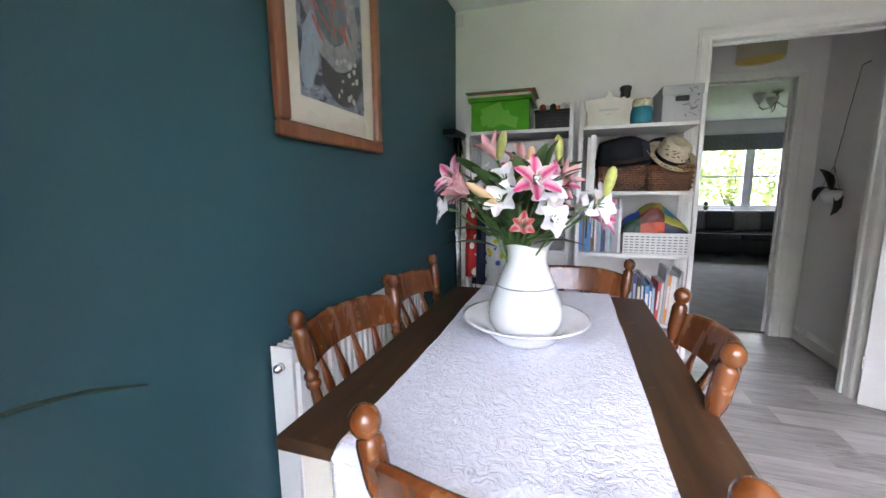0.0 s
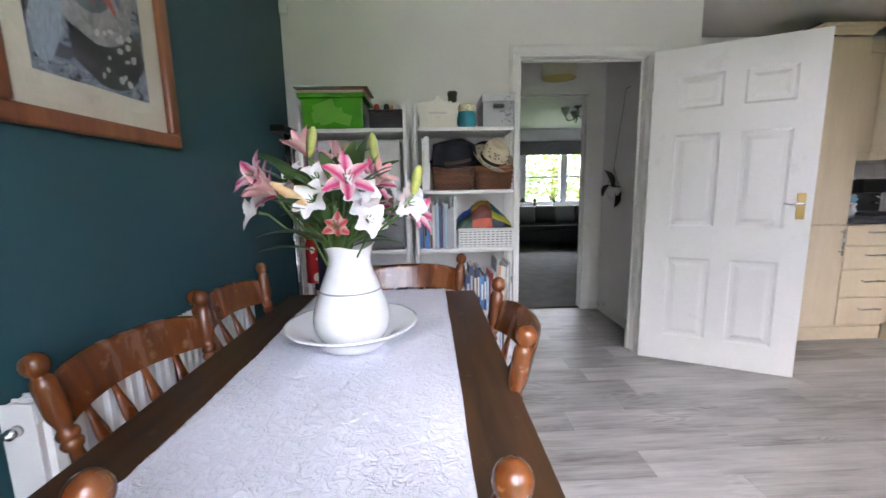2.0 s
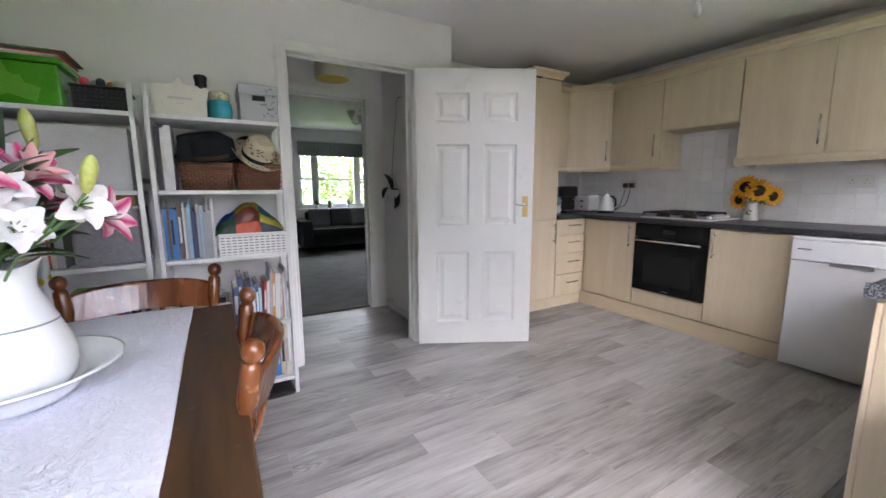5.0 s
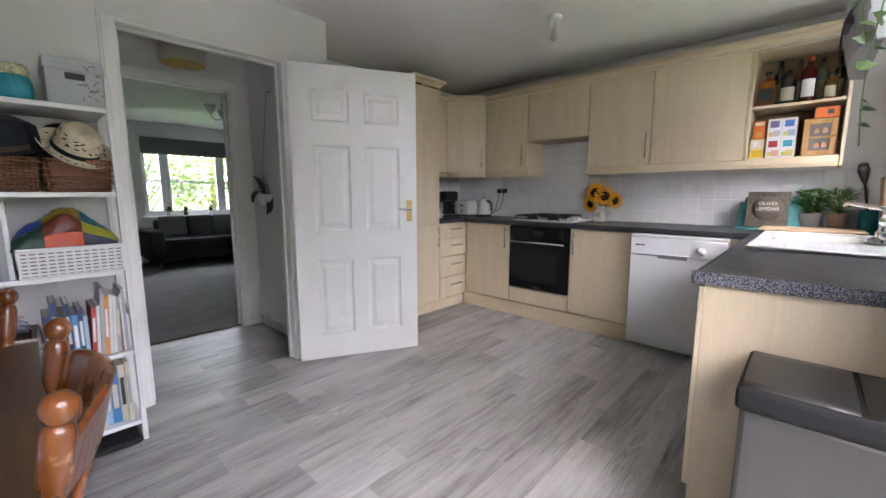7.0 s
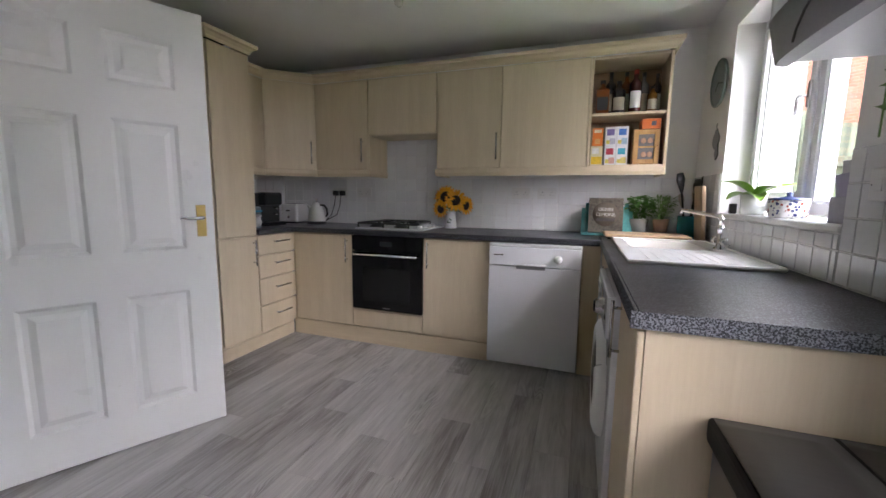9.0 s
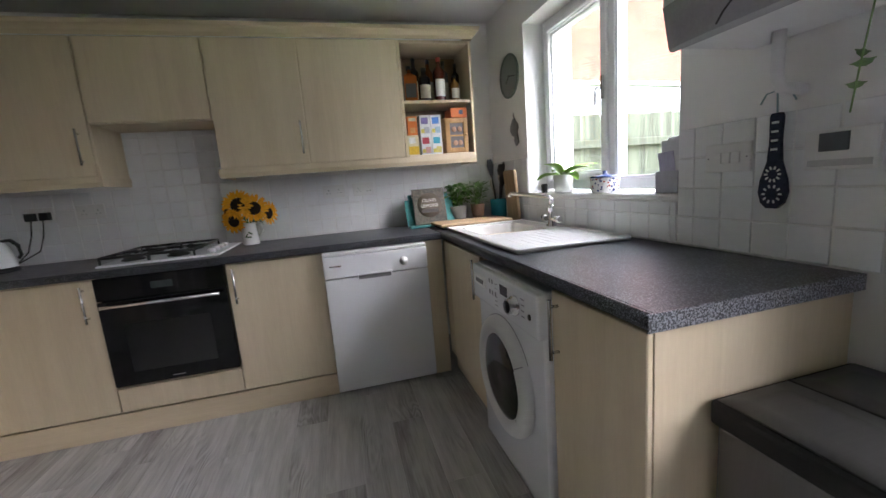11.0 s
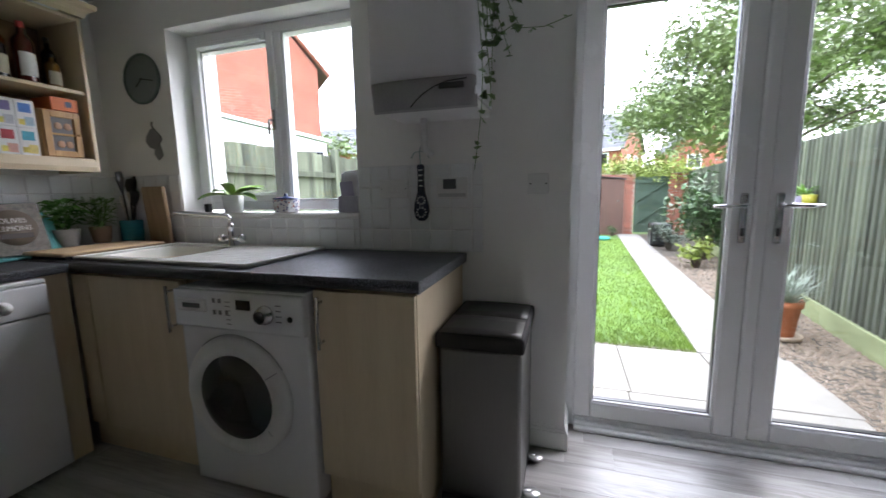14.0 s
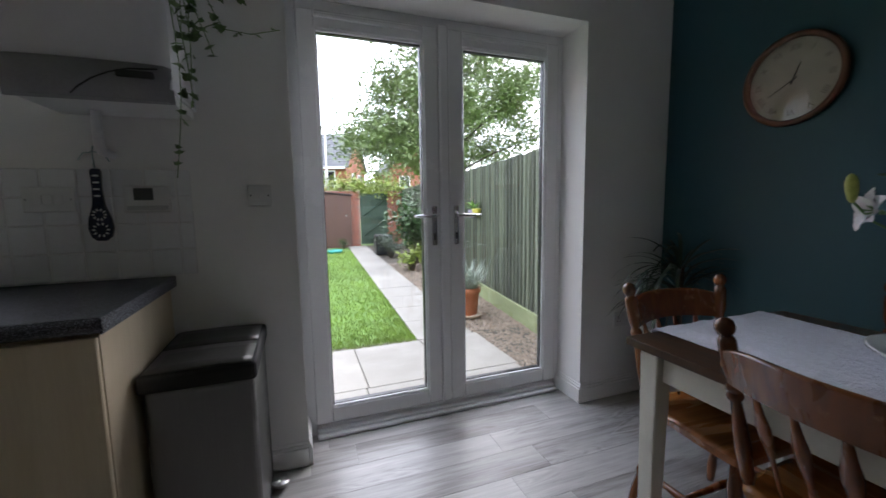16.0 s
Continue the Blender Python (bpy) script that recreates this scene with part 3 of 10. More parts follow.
tube(bm, [(3.052, -0.105, 1.6), (3.052, -0.075, 1.6), (3.052, -0.07, 1.59), (3.052, -0.068, 1.52)], 0.007, 8)
part("window_catch", bm, M["chrome"], kw)
bm = bmesh.new()
box(bm, WIN[0] - 0.004, -0.135, WIN[2] - 0.02, WIN[1] + 0.004, 0.012, WIN[2] + 0.006, 0.006)
part("window_sill", bm, M["gloss_white"], kw)


# ---- kitchen units ----
def bar_handle(parent, p, axis, length, out):
    """A straight bar handle with two feet, standing out along out."""
    bm = bmesh.new()
    c, o = Vector(p), Vector(out)
    a = Vector((0, 0, 1)) if axis == 'z' else Vector(axis)
    e0, e1 = c - a * length / 2, c + a * length / 2
    tube(bm, [e0 + o * 0.028, e1 + o * 0.028], 0.006, 8)
    for s in (-0.38, 0.38):
        q = c + a * length * s
        tube(bm, [q, q + o * 0.028], 0.005, 8)
    part("handle", bm, M["chrome"], parent, "brushed steel bar handle")


def unit(name, b, front, doors, label, group, handle=None, category="kitchen cabinet", mat=None):
    """A cabinet: a carcass box, door or drawer fronts on one face (-x, +y or -y) with gaps, bar handles."""
    x0, y0, z0, x1, y1, z1 = b
    t = thing(name, ((x0 + x1) / 2, (y0 + y1) / 2, 0), label, category, group)
    ox, oy = -(x0 + x1) / 2, -(y0 + y1) / 2
    back = 0.008 if doors else 0.0
    boxpart("body", t, M["beech"], x0 + ox + (back if front == '-x' else 0), y0 + oy + (back if front == '-y' else 0), z0, x1 + ox, y1 + oy - (back if front == '+y' else 0), z1, 0.001)
    for d in doors:
        u0, u1, w0, w1 = d[:4]
        kind = d[4] if len(d) > 4 else "door"
        g, th = 0.0028, 0.018
        if front == '-x':
            c = (x0 - th + ox, u0 + g + oy, w0 + g, x0 - 0.001 + ox, u1 - g + oy, w1 - g)
        elif front == '-y':
            c = (u0 + g + ox, y0 - th + oy, w0 + g, u1 - g + ox, y0 - 0.001 + oy, w1 - g)
        else:
            c = (u0 + g + ox, y1 + 0.001 + oy, w0 + g, u1 - g + ox, y1 + th + oy, w1 - g)
        f = boxpart(kind, t, M["beech"], *c, 0.003)
        if len(d) > 5 and d[5]:
            hu, hz, ax = d[5]
            ln = 0.19
            if front == '-x':
                bar_handle(f, (x0 - th + ox, hu + oy, hz), 'z' if ax == 'z' else (0, 1, 0), ln, (-1, 0, 0))
            elif front == '-y':
                bar_handle(f, (hu + ox, y0 - th + oy, hz), 'z' if ax == 'z' else (1, 0, 0), ln if ax == 'z' else 0.16, (0, -1, 0))
            else:
                bar_handle(f, (hu + ox, y1 + th + oy, hz), 'z' if ax == 'z' else (1, 0, 0), ln, (0, 1, 0))
    return t


BX = 3.62
TOP = 0.87
unit("base_cabinet", (BX, 2.43, 0.13, EX, 3.0, TOP), '-x', [(2.43, 2.955, 0.14, TOP - 0.005, "door", (2.475, 0.745, 'z'))], "pale beech base cabinet beside the oven", "kitchen base cabinets")
unit("base_cabinet", (BX, 1.325, 0.13, EX, 1.83, TOP), '-x', [(1.325, 1.83, 0.14, TOP - 0.005, "door", (1.79, 0.745, 'z'))], "pale beech base cabinet between oven and dishwasher", "kitchen base cabinets")
unit("oven_housing", (BX, 1.83, 0.13, EX, 2.43, 0.285), '-x', [(1.83, 2.43, 0.14, 0.275)], "pale beech oven housing with a plain lower panel", "kitchen base cabinets")
unit("corner_filler", (BX, 0.62, 0.0, EX, 0.725, TOP), '-x', [], "pale beech corner post beside the dishwasher", "kitchen base cabinets")
unit("drawer_cabinet", (3.235, 3.02, 0.1, BX, KY, TOP), '-y', [(3.235, 3.655, a, b, "drawer", (3.46, (a + b) / 2 + 0.02, 'x')) for a, b in ((0.12, 0.325), (0.33, 0.535), (0.54, 0.71), (0.715, 0.865))],
     "pale beech four-drawer cabinet with bar handles", "kitchen base cabinets")
tall = unit("tall_cabinet", (2.90, 3.02, 0.1, 3.233, KY, 2.13), '-y', [(2.90, 3.233, 0.12, 0.865, "door", (3.19, 0.745, 'z')), (2.90, 3.233, 0.87, 2.125, "door")], "tall pale beech larder cabinet", "kitchen base cabinets")
unit("sink_cabinet", (2.965, 0.0, 0.13, BX, 0.592, TOP), '+y', [(2.97, 3.51, 0.14, TOP - 0.01, "door", (3.01, 0.745, 'z')), (3.512, 3.618, 0.14, TOP - 0.01, "panel")], "pale beech sink cabinet under the window", "kitchen base cabinets")
end_unit = unit("end_cabinet", (1.976, 0.0, 0.13, 2.35, 0.592, TOP), '+y', [(1.955, 2.348, 0.14, TOP - 0.01, "door", (2.31, 0.745, 'z'))], "pale beech end cabinet beside the washing machine", "kitchen base cabinets")
bm = bmesh.new()
box(bm, 1.956, 0.0, 0.0, 1.974, 0.5925, TOP, 0.001)
move(bm, list(bm.verts), end_unit.matrix_basis.inverted())
part("end_panel", bm, M["beech"], end_unit)
for nm, b in (("plinth", (BX - 0.005, 1.322, 0.0, BX + 0.015, 3.015, 0.128)), ("plinth", (2.90, 3.022, 0.0, BX - 0.006, 3.04, 0.098)), ("plinth", (2.965, 0.55, 0.0, 3.66, 0.565, 0.128)), ("plinth", (1.976, 0.55, 0.0, 2.35, 0.565, 0.128))):
    bm = bmesh.new()
    box(bm, *b, 0.002)
    solo(nm, bm, M["beech_h"], "pale beech plinth under the base cabinets", "plinth", "kitchen plinths")

# worktops
bm = bmesh.new()
box(bm, BX - 0.04, 0.623, TOP, EX, KY, 0.91, 0.012, 3)
solo("worktop", bm, M["worktop"], "dark grey speckled laminate worktop along the oven wall", "worktop")
bm = bmesh.new()
SK = (2.67, 3.66, 0.05, 0.56)
for b in ((1.94, 0.0, SK[0] + 0.02, 0.62), (SK[1] - 0.02, 0.0, EX, 0.62), (SK[0] + 0.02, 0.0, SK[1] - 0.02, SK[2] + 0.02), (SK[0] + 0.02, SK[3] - 0.02, SK[1] - 0.02, 0.62)):
    box(bm, b[0], b[1], TOP, b[2], b[3], 0.91)
bmesh.ops.remove_doubles(bm, verts=bm.verts, dist=0.0005)
wt_south = thing("worktop", (0, 0, 0), "dark grey speckled laminate worktop under the window", "worktop")
part("worktop_slab", bm, M["worktop"], wt_south)
bm = bmesh.new()
tube(bm, [(1.9395, 0.612, 0.89), (BX - 0.03, 0.612, 0.89)], 0.0205, 12)
part("front_edge", bm, M["worktop"], wt_south, "rounded front edge")
boxpart("end_edge", wt_south, speckle("speckled_edge_strip", (0.02, 0.022, 0.027), (0.24, 0.25, 0.28), 0.4, 230, 0.52), 1.934, 0.0, TOP - 0.001, 1.9398, 0.63, 0.9108, 0.0015, "coarsely speckled end strip")
bm = bmesh.new()
box(bm, 3.237, 2.985, TOP, BX - 0.042, KY, 0.91, 0.012, 3)
solo("worktop", bm, M["worktop"], "dark grey speckled laminate worktop above the drawers", "worktop")

# wall cabinets
UX = 3.905
UT, UB = 2.105, 1.385
G = "kitchen wall cabinets"
unit("wall_cabinet", (UX, 0.738, UB, EX, 1.838, UT), '-x', [(0.74, 1.335, UB, UT), (1.335, 1.838, UB, UT, "door", (1.365, 1.54, 'z'))], "pale beech two-door wall cabinet", G)
unit("extractor_cabinet", (UX, 1.84, 1.66, EX, 2.438, UT), '-x', [(1.84, 2.438, 1.662, UT)], "short pale beech cabinet over the hob extractor", G)
unit("wall_cabinet", (UX, 2.44, UB, EX, 2.955, UT), '-x', [(2.442, 2.955, UB, UT, "door", (2.49, 1.54, 'z'))], "pale beech single wall cabinet beside the extractor", G)
unit("wall_cabinet", (3.237, 3.275, UB, 3.62, KY, UT), '-y', [(3.24, 3.62, UB, UT)], "pale beech wall cabinet beside the larder", G)
# corner cabinet with a slanting door
cc = thing("corner_wall_cabinet", (UX, 2.96, 0), "pale beech corner wall cabinet with a slanting door", "kitchen cabinet", G)
bm = bmesh.new()
outline = [(0, 0), (EX - UX, 0), (EX - UX, KY - 2.96), (3.622 - UX, KY - 2.96), (3.622 - UX, 3.275 - 2.96)]
lo = [bm.verts.new((x, y, UB)) for x, y in outline]
hi = [bm.verts.new((x, y, UT)) for x, y in outline]
bm.faces.new(lo[::-1])
bm.faces.new(hi)
for k in range(5):
    bm.faces.new((lo[k], lo[(k + 1) % 5], hi[(k + 1) % 5], hi[k]))
part("body", bm, M["beech"], cc)
p0, p1 = Vector((0, 0, 0)), Vector((3.622 - UX, 3.275 - 2.96, 0))
ang = math.atan2(p1.y - p0.y, p1.x - p0.x)
ln = (p1 - p0).length
bm = bmesh.new()
vs = box(bm, 0.012, 0.001, UB + 0.001, ln - 0.012, 0.019, UT - 0.001, 0.003)
move(bm, vs, Matrix.Rotation(ang, 4, 'Z'))
cdoor = part("door", bm, M["beech"], cc)
nrm = Matrix.Rotation(ang, 3, 'Z') @ Vector((0, 1, 0))
q = Matrix.Rotation(ang, 3, 'Z') @ Vector((0.05, 0.019, 1.53))
bar_handle(cdoor, q, 'z', 0.19, nrm)
# open shelf unit
osu = thing("open_wall_shelf", (UX, 0.247, 0), "open pale beech wall shelf unit with two compartments", "shelf unit", G)
d = EX - UX
boxpart("side_panel", osu, M["beech"], 0, 0, UB - 0.055, d, 0.018, UT, 0.002)
boxpart("side_panel", osu, M["beech"], 0, 0.472, UB, d, 0.489, UT, 0.002)
boxpart("bottom", osu, M["beech_h"], 0, 0.02, UB - 0.005, d, 0.47, UB + 0.013, 0.002)
boxpart("shelf", osu, M["beech_h"], 0.01, 0.02, 1.725, d, 0.47, 1.743, 0.002)
boxpart("top", osu, M["beech_h"], 0, 0.02, UT - 0.018, d, 0.47, UT, 0.002)
# back panel painted brown to hold the shade inside the shelf
boxpart("back_panel", osu, M["beech_shaded"], d - 0.01, 0.02, UB + 0.015, d - 0.002, 0.47, UT - 0.02, 0.0, "beech back panel with the shelf's inner shade in its colour")


def strip(name, pts, prof, label, category):
    """A moulding with profile (out, up) pairs swept along plan points; out is to the left of the way."""
    bm = bmesh.new()
    P = [Vector((x, y)) for x, y in pts]
    rings = []
    for i, p in enumerate(P):
        d0 = (P[i] - P[i - 1]).normalized() if i else (P[1] - P[0]).normalized()
        d1 = (P[i + 1] - P[i]).normalized() if i < len(P) - 1 else d0
        nn = Vector((-(d0 + d1).y, (d0 + d1).x)).normalized()
        k = 1 / max(0.4, nn.dot(Vector((-d0.y, d0.x))))
        rings.append([bm.verts.new((p.x + nn.x * o * k, p.y + nn.y * o * k, z)) for o, z in prof])
    n = len(prof)
    for a, b in zip(rings, rings[1:]):
        for k in range(n):
            bm.faces.new((a[k], a[(k + 1) % n], b[(k + 1) % n], b[k]))
    bm.faces.new(rings[0])
    bm.faces.new(rings[-1][::-1])
    return solo(name, bm, M["beech_h"], label, category)


run = [(EX, 0.245), (UX - 0.02, 0.245), (UX - 0.02, 2.955), (3.617, 3.255), (3.25, 3.255)]
strip("cornice", run, [(0, UT + 0.001), (0.004, UT + 0.001), (0.01, UT + 0.02), (0.026, UT + 0.036), (0.042, UT + 0.044), (0.044, UT + 0.066), (0, UT + 0.066)][::-1], "pale beech cornice moulding along the wall cabinets", "cornice")
strip("cornice", [(3.235, 3.4), (3.235, 3.0), (2.898, 3.0), (2.898, KY)], [(0, 2.131), (0.004, 2.131), (0.01, 2.15), (0.026, 2.166), (0.042, 2.174), (0.044, 2.195), (0, 2.195)], "pale beech cornice moulding on the larder", "cornice")
for pts in ([(UX - 0.002, 0.268), (UX - 0.002, 1.838), (EX, 1.838)], [(EX, 2.442), (UX - 0.002, 2.442), (UX - 0.002, 2.955), (3.622, 3.272), (3.25, 3.272)]):
    strip("pelmet", pts, [(0, UB - 0.001), (0.012, UB - 0.001), (0.014, UB - 0.03), (0.006, UB - 0.055), (0, UB - 0.055)], "pale beech light pelmet under the wall cabinets", "pelmet")

# oven
ov = thing("built_in_oven", (BX, 2.13, 0), "black glass built-in electric oven under the hob", "oven")
boxpart("body", ov, M["black_plastic"], 0.0, -0.29, 0.287, 0.5, 0.29, TOP - 0.002, 0.002)
boxpart("door", ov, M["black_glass"], -0.028, -0.297, 0.287, -0.001, 0.297, 0.745, 0.003)
boxpart("control_panel", ov, M["black_glass"], -0.026, -0.297, 0.75, -0.001, 0.297, TOP - 0.004, 0.003)
boxpart("oven_window", ov, surface("dark_oven_window", (0.02, 0.02, 0.02), 0.05, bump=0.0), -0.0295, -0.2, 0.36, -0.0282, 0.2, 0.62, 0.0)
bm = bmesh.new()
tube(bm, [(-0.065, -0.27, 0.725), (-0.065, 0.27, 0.725)], 0.009, 10)
for s in (-0.25, 0.25):
    tube(bm, [(-0.028, s, 0.725), (-0.065, s, 0.725)], 0.007, 8)
part("handle", bm, M["polished"], ov, "long chrome oven handle")
boxpart("display", ov, surface("dim_clock_display", (0.05, 0.06, 0.06), 0.1, bump=0.0), -0.0272, -0.05, 0.79, -0.0262, 0.05, 0.825, 0.0)
boxpart("maker_plate", ov, M["chrome"], -0.0292, -0.03, 0.305, -0.0285, 0.03, 0.311, 0.0)

# hob
hob = thing("gas_hob", (3.93, 2.15, 0.91), "white enamel four-burner gas hob with black pan supports", "hob")
boxpart("hob_plate", hob, M["appliance"], -0.26, -0.29, 0, 0.26, 0.29, 0.012, 0.005, seg=2)
for by in (-0.05, 0.17):
    for bxx, r in ((-0.13, 0.045), (0.13, 0.035)):
        bm = bmesh.new()
        lathe(bm, [(r + 0.012, 0.012), (r + 0.012, 0.02), (r, 0.024), (r, 0.03), (r * 0.9, 0.034)], 20, pose(bxx, by, 0))
        part("burner", bm, M["black_plastic"], hob, "black burner cap")
for y0, y1 in ((-0.16, 0.055), (0.06, 0.28)):
    bm = bmesh.new()
    for (a, b, c, e) in ((-0.23, y0, 0.23, y0), (-0.23, y1, 0.23, y1), (-0.23, y0, -0.23, y1), (0.23, y0, 0.23, y1), (0, y0, 0, y1)):
        tube(bm, [(a, b, 0.045), (c, e, 0.045)], 0.008, 6)
    ym = (y0 + y1) / 2
    for cx in (-0.13, 0.13):
        tube(bm, [(cx - 0.1, ym, 0.047), (cx - 0.03, ym, 0.047)], 0.006, 6)
        tube(bm, [(cx + 0.03, ym, 0.047), (cx + 0.1, ym, 0.047)], 0.006, 6)
    for a in (-0.23, 0.23):
        for b in (y0, y1):
            tube(bm, [(a, b, 0.012), (a, b, 0.045)], 0.006, 6)
    part("pan_support", bm, M["black_plastic"], hob, "black cast iron pan support")
for k in range(4):
    bm = bmesh.new()
    lathe(bm, [(0.02, 0.012), (0.019, 0.03), (0.016, 0.034)], 14, pose(-0.16 + k * 0.09, -0.225, 0))
    part("knob", bm, M["white_plastic"], hob, "white control knob")

# dishwasher
dw = thing("dishwasher", (3.565, 1.028, 0), "white freestanding dishwasher under the worktop", "dishwasher")
boxpart("body", dw, M["appliance"], 0.02, -0.295, 0.03, 0.56, 0.295, 0.845, 0.006)
boxpart("door", dw, M["appliance"], -0.015, -0.297, 0.035, 0.019, 0.297, 0.715, 0.008, seg=2)
boxpart("control_panel", dw, M["appliance"], -0.018, -0.297, 0.72, 0.019, 0.297, 0.845, 0.008, seg=2)
boxpart("lid", dw, M["white_plastic"], -0.012, -0.297, 0.847, 0.5, 0.297, 0.866, 0.005)
boxpart("handle_recess", dw, surface("grey_recess", (0.25, 0.25, 0.26), 0.5), -0.0195, -0.075, 0.7, -0.0175, 0.11, 0.722, 0.0)
boxpart("handle_lip", dw, M["appliance"], -0.03, -0.085, 0.722, -0.016, 0.12, 0.735, 0.005)
bm = bmesh.new()
lathe(bm, [(0.026, 0), (0.025, 0.008), (0.018, 0.012), (0.016, 0.025), (0.0, 0.026)], 18, pose(-0.018, -0.155, 0.775, 0, -90, 0), cap=False)
part("dial", bm, M["white_plastic"], dw, "white programme dial")
boxpart("maker_plate", dw, M["chrome"], -0.0192, 0.2, 0.785, -0.0182, 0.265, 0.793, 0.0)
for s in (-0.26, 0.26):
    bm = bmesh.new()
    lathe(bm, [(0.02, 0), (0.02, 0.01), (0.012, 0.012), (0.012, 0.032)], 12, pose(0.1, s, 0))
    part("foot", bm, M["black_plastic"], dw)

# washing machine
wm = thing("washing_machine", (2.658, 0.004, 0), "white front-loading washing machine under the worktop", "washing machine")
bm = bmesh.new()
box(bm, -0.298, 0.04, 0.015, 0.298, 0.625, 0.845, 0.012, 2)
part("body", bm, M["appliance"], wm)
bm = bmesh.new()
vs = box(bm, -0.297, 0.6, 0.69, 0.297, 0.648, 0.838, 0.008, 2)
part("control_panel", bm, M["appliance"], wm)
bm = bmesh.new()
prof = [(0.242, 0.0), (0.242, 0.012), (0.232, 0.026), (0.205, 0.038), (0.178, 0.032), (0.168, 0.012)]
lathe(bm, prof, 48, pose(0.035, 0.624, 0.42, -90, 0, 0), cap=False)
door_ring = part("door_ring", bm, M["white_plastic"], wm, "white round door ring")
bm = bmesh.new()
lathe(bm, [(0.17, 0.018), (0.14, 0.03), (0.1, 0.036), (0.05, 0.034), (0.001, 0.032)], 40, pose(0.035, 0.628, 0.42, -90, 0, 0), cap=False)
part("door_glass", bm, surface("dark_door_bowl", (0.02, 0.021, 0.023), 0.08, bump=0.0), wm, "dark glass door bowl")
# raised grip on the ring; grey bars stand for the shade in its parting lines
GAP_SHADE = surface("grip_shadow_gap", (0.3, 0.3, 0.31), 0.5)
bm = bmesh.new()
rim = []
for k in range(13):
    a = radians(150 + 62 * k / 12)
    rim.append([bm.verts.new((0.035 + q * math.cos(a), yy, 0.42 + q * math.sin(a))) for q, yy in ((0.186, 0.658), (0.205, 0.669), (0.235, 0.665), (0.252, 0.65), (0.25, 0.627))])
for a, b in zip(rim, rim[1:]):
    for k in range(4):
        bm.faces.new((a[k], a[k + 1], b[k + 1], b[k])).smooth = True
part("door_grip", bm, M["white_plastic"], wm, "raised white door grip")
for a in (148, 214):
    c, q = math.cos(radians(a)), math.sin(radians(a))
    bm = bmesh.new()
    tube(bm, [(0.035 + 0.186 * c, 0.6575, 0.42 + 0.186 * q), (0.035 + 0.206 * c, 0.6635, 0.42 + 0.206 * q), (0.035 + 0.24 * c, 0.645, 0.42 + 0.24 * q)], 0.0018, 5)
    part("grip_gap_shade", bm, GAP_SHADE, wm, "grey bar for the shade in the grip parting line")
# grey arc painted for the shade in the gap above the door
bm = bmesh.new()
for sgn, a0, a1 in ((1, 48, 148),):
    tube(bm, [(0.035 + 0.246 * math.cos(radians(a0 + (a1 - a0) * k / 12)), 0.6255, 0.42 + 0.246 * math.sin(radians(a0 + (a1 - a0) * k / 12))) for k in range(13)], 0.0022, 5)
part("door_gap_shade", bm, GAP_SHADE, wm, "grey bar for the shade in the gap round the door")
bm = bmesh.new()
box(bm, 0.13, 0.644, 0.755, 0.275, 0.652, 0.805, 0.004)
drw = part("detergent_drawer", bm, M["white_plastic"], wm)
boxpart("drawer_grip", drw, surface("grip_grey", (0.12, 0.12, 0.13), 0.4), 0.16, 0.6515, 0.77, 0.245, 0.6535, 0.788, 0.0)
bm = bmesh.new()
lathe(bm, [(0.036, 0), (0.034, 0.012), (0.028, 0.016), (0.027, 0.03), (0.0, 0.031)], 24, pose(-0.14, 0.648, 0.765, -90, 0, 0), cap=False)
part("dial", bm, M["chrome"], wm, "chrome ringed programme dial")
bm = bmesh.new()
lathe(bm, [(0.022, 0.031), (0.021, 0.036), (0.0, 0.037)], 24, pose(-0.14, 0.648, 0.765, -90, 0, 0), cap=False)
part("dial_face", bm, M["black_plastic"], wm)
boxpart("display", wm, M["black_glass"], -0.075, 0.6475, 0.775, -0.01, 0.6495, 0.812, 0.0)
for k in range(5):
    boxpart("button", wm, surface("button_grey", (0.2, 0.2, 0.21), 0.4) if k == 0 else bpy.data.materials["button_grey"], 0.06 + (k % 2) * 0.028 - (0.03 if k == 4 else 0), 0.6475, 0.795 - 0.045 * (k // 2 if k < 4 else 1), 0.072 + (k % 2) * 0.028 - (0.03 if k == 4 else 0), 0.6495, 0.812 - 0.045 * (k // 2 if k < 4 else 1), 0.0)
for k in range(4):
    boxpart("printed_line", wm, bpy.data.materials["button_grey"], -0.21, 0.6478, 0.74 + k * 0.02, -0.185, 0.6486, 0.744 + k * 0.02, 0.0)
for k in range(6):
    boxpart("printed_line", wm, bpy.data.materials["button_grey"], 0.018, 0.6478, 0.715 + k * 0.017, 0.042, 0.6486, 0.718 + k * 0.017, 0.0)
bm = bmesh.new()
lathe(bm, [(0.011, 0), (0.01, 0.003), (0.0, 0.004)], 14, pose(-0.245, 0.648, 0.755, -90, 0, 0), cap=False)
part("power_button", bm, M["black_plastic"], wm)
for a in (-0.26, 0.26):
    for b in (0.08, 0.57):
        bm = bmesh.new()
        lathe(bm, [(0.02, 0), (0.02, 0.016)], 12, pose(a, b, 0))
        part("foot", bm, M["black_plastic"], wm)


# ---- dining end ----
def plain(name, colour, rough=0.6, **k):
    return bpy.data.materials.get(name) or surface(name, colour, rough, **k)


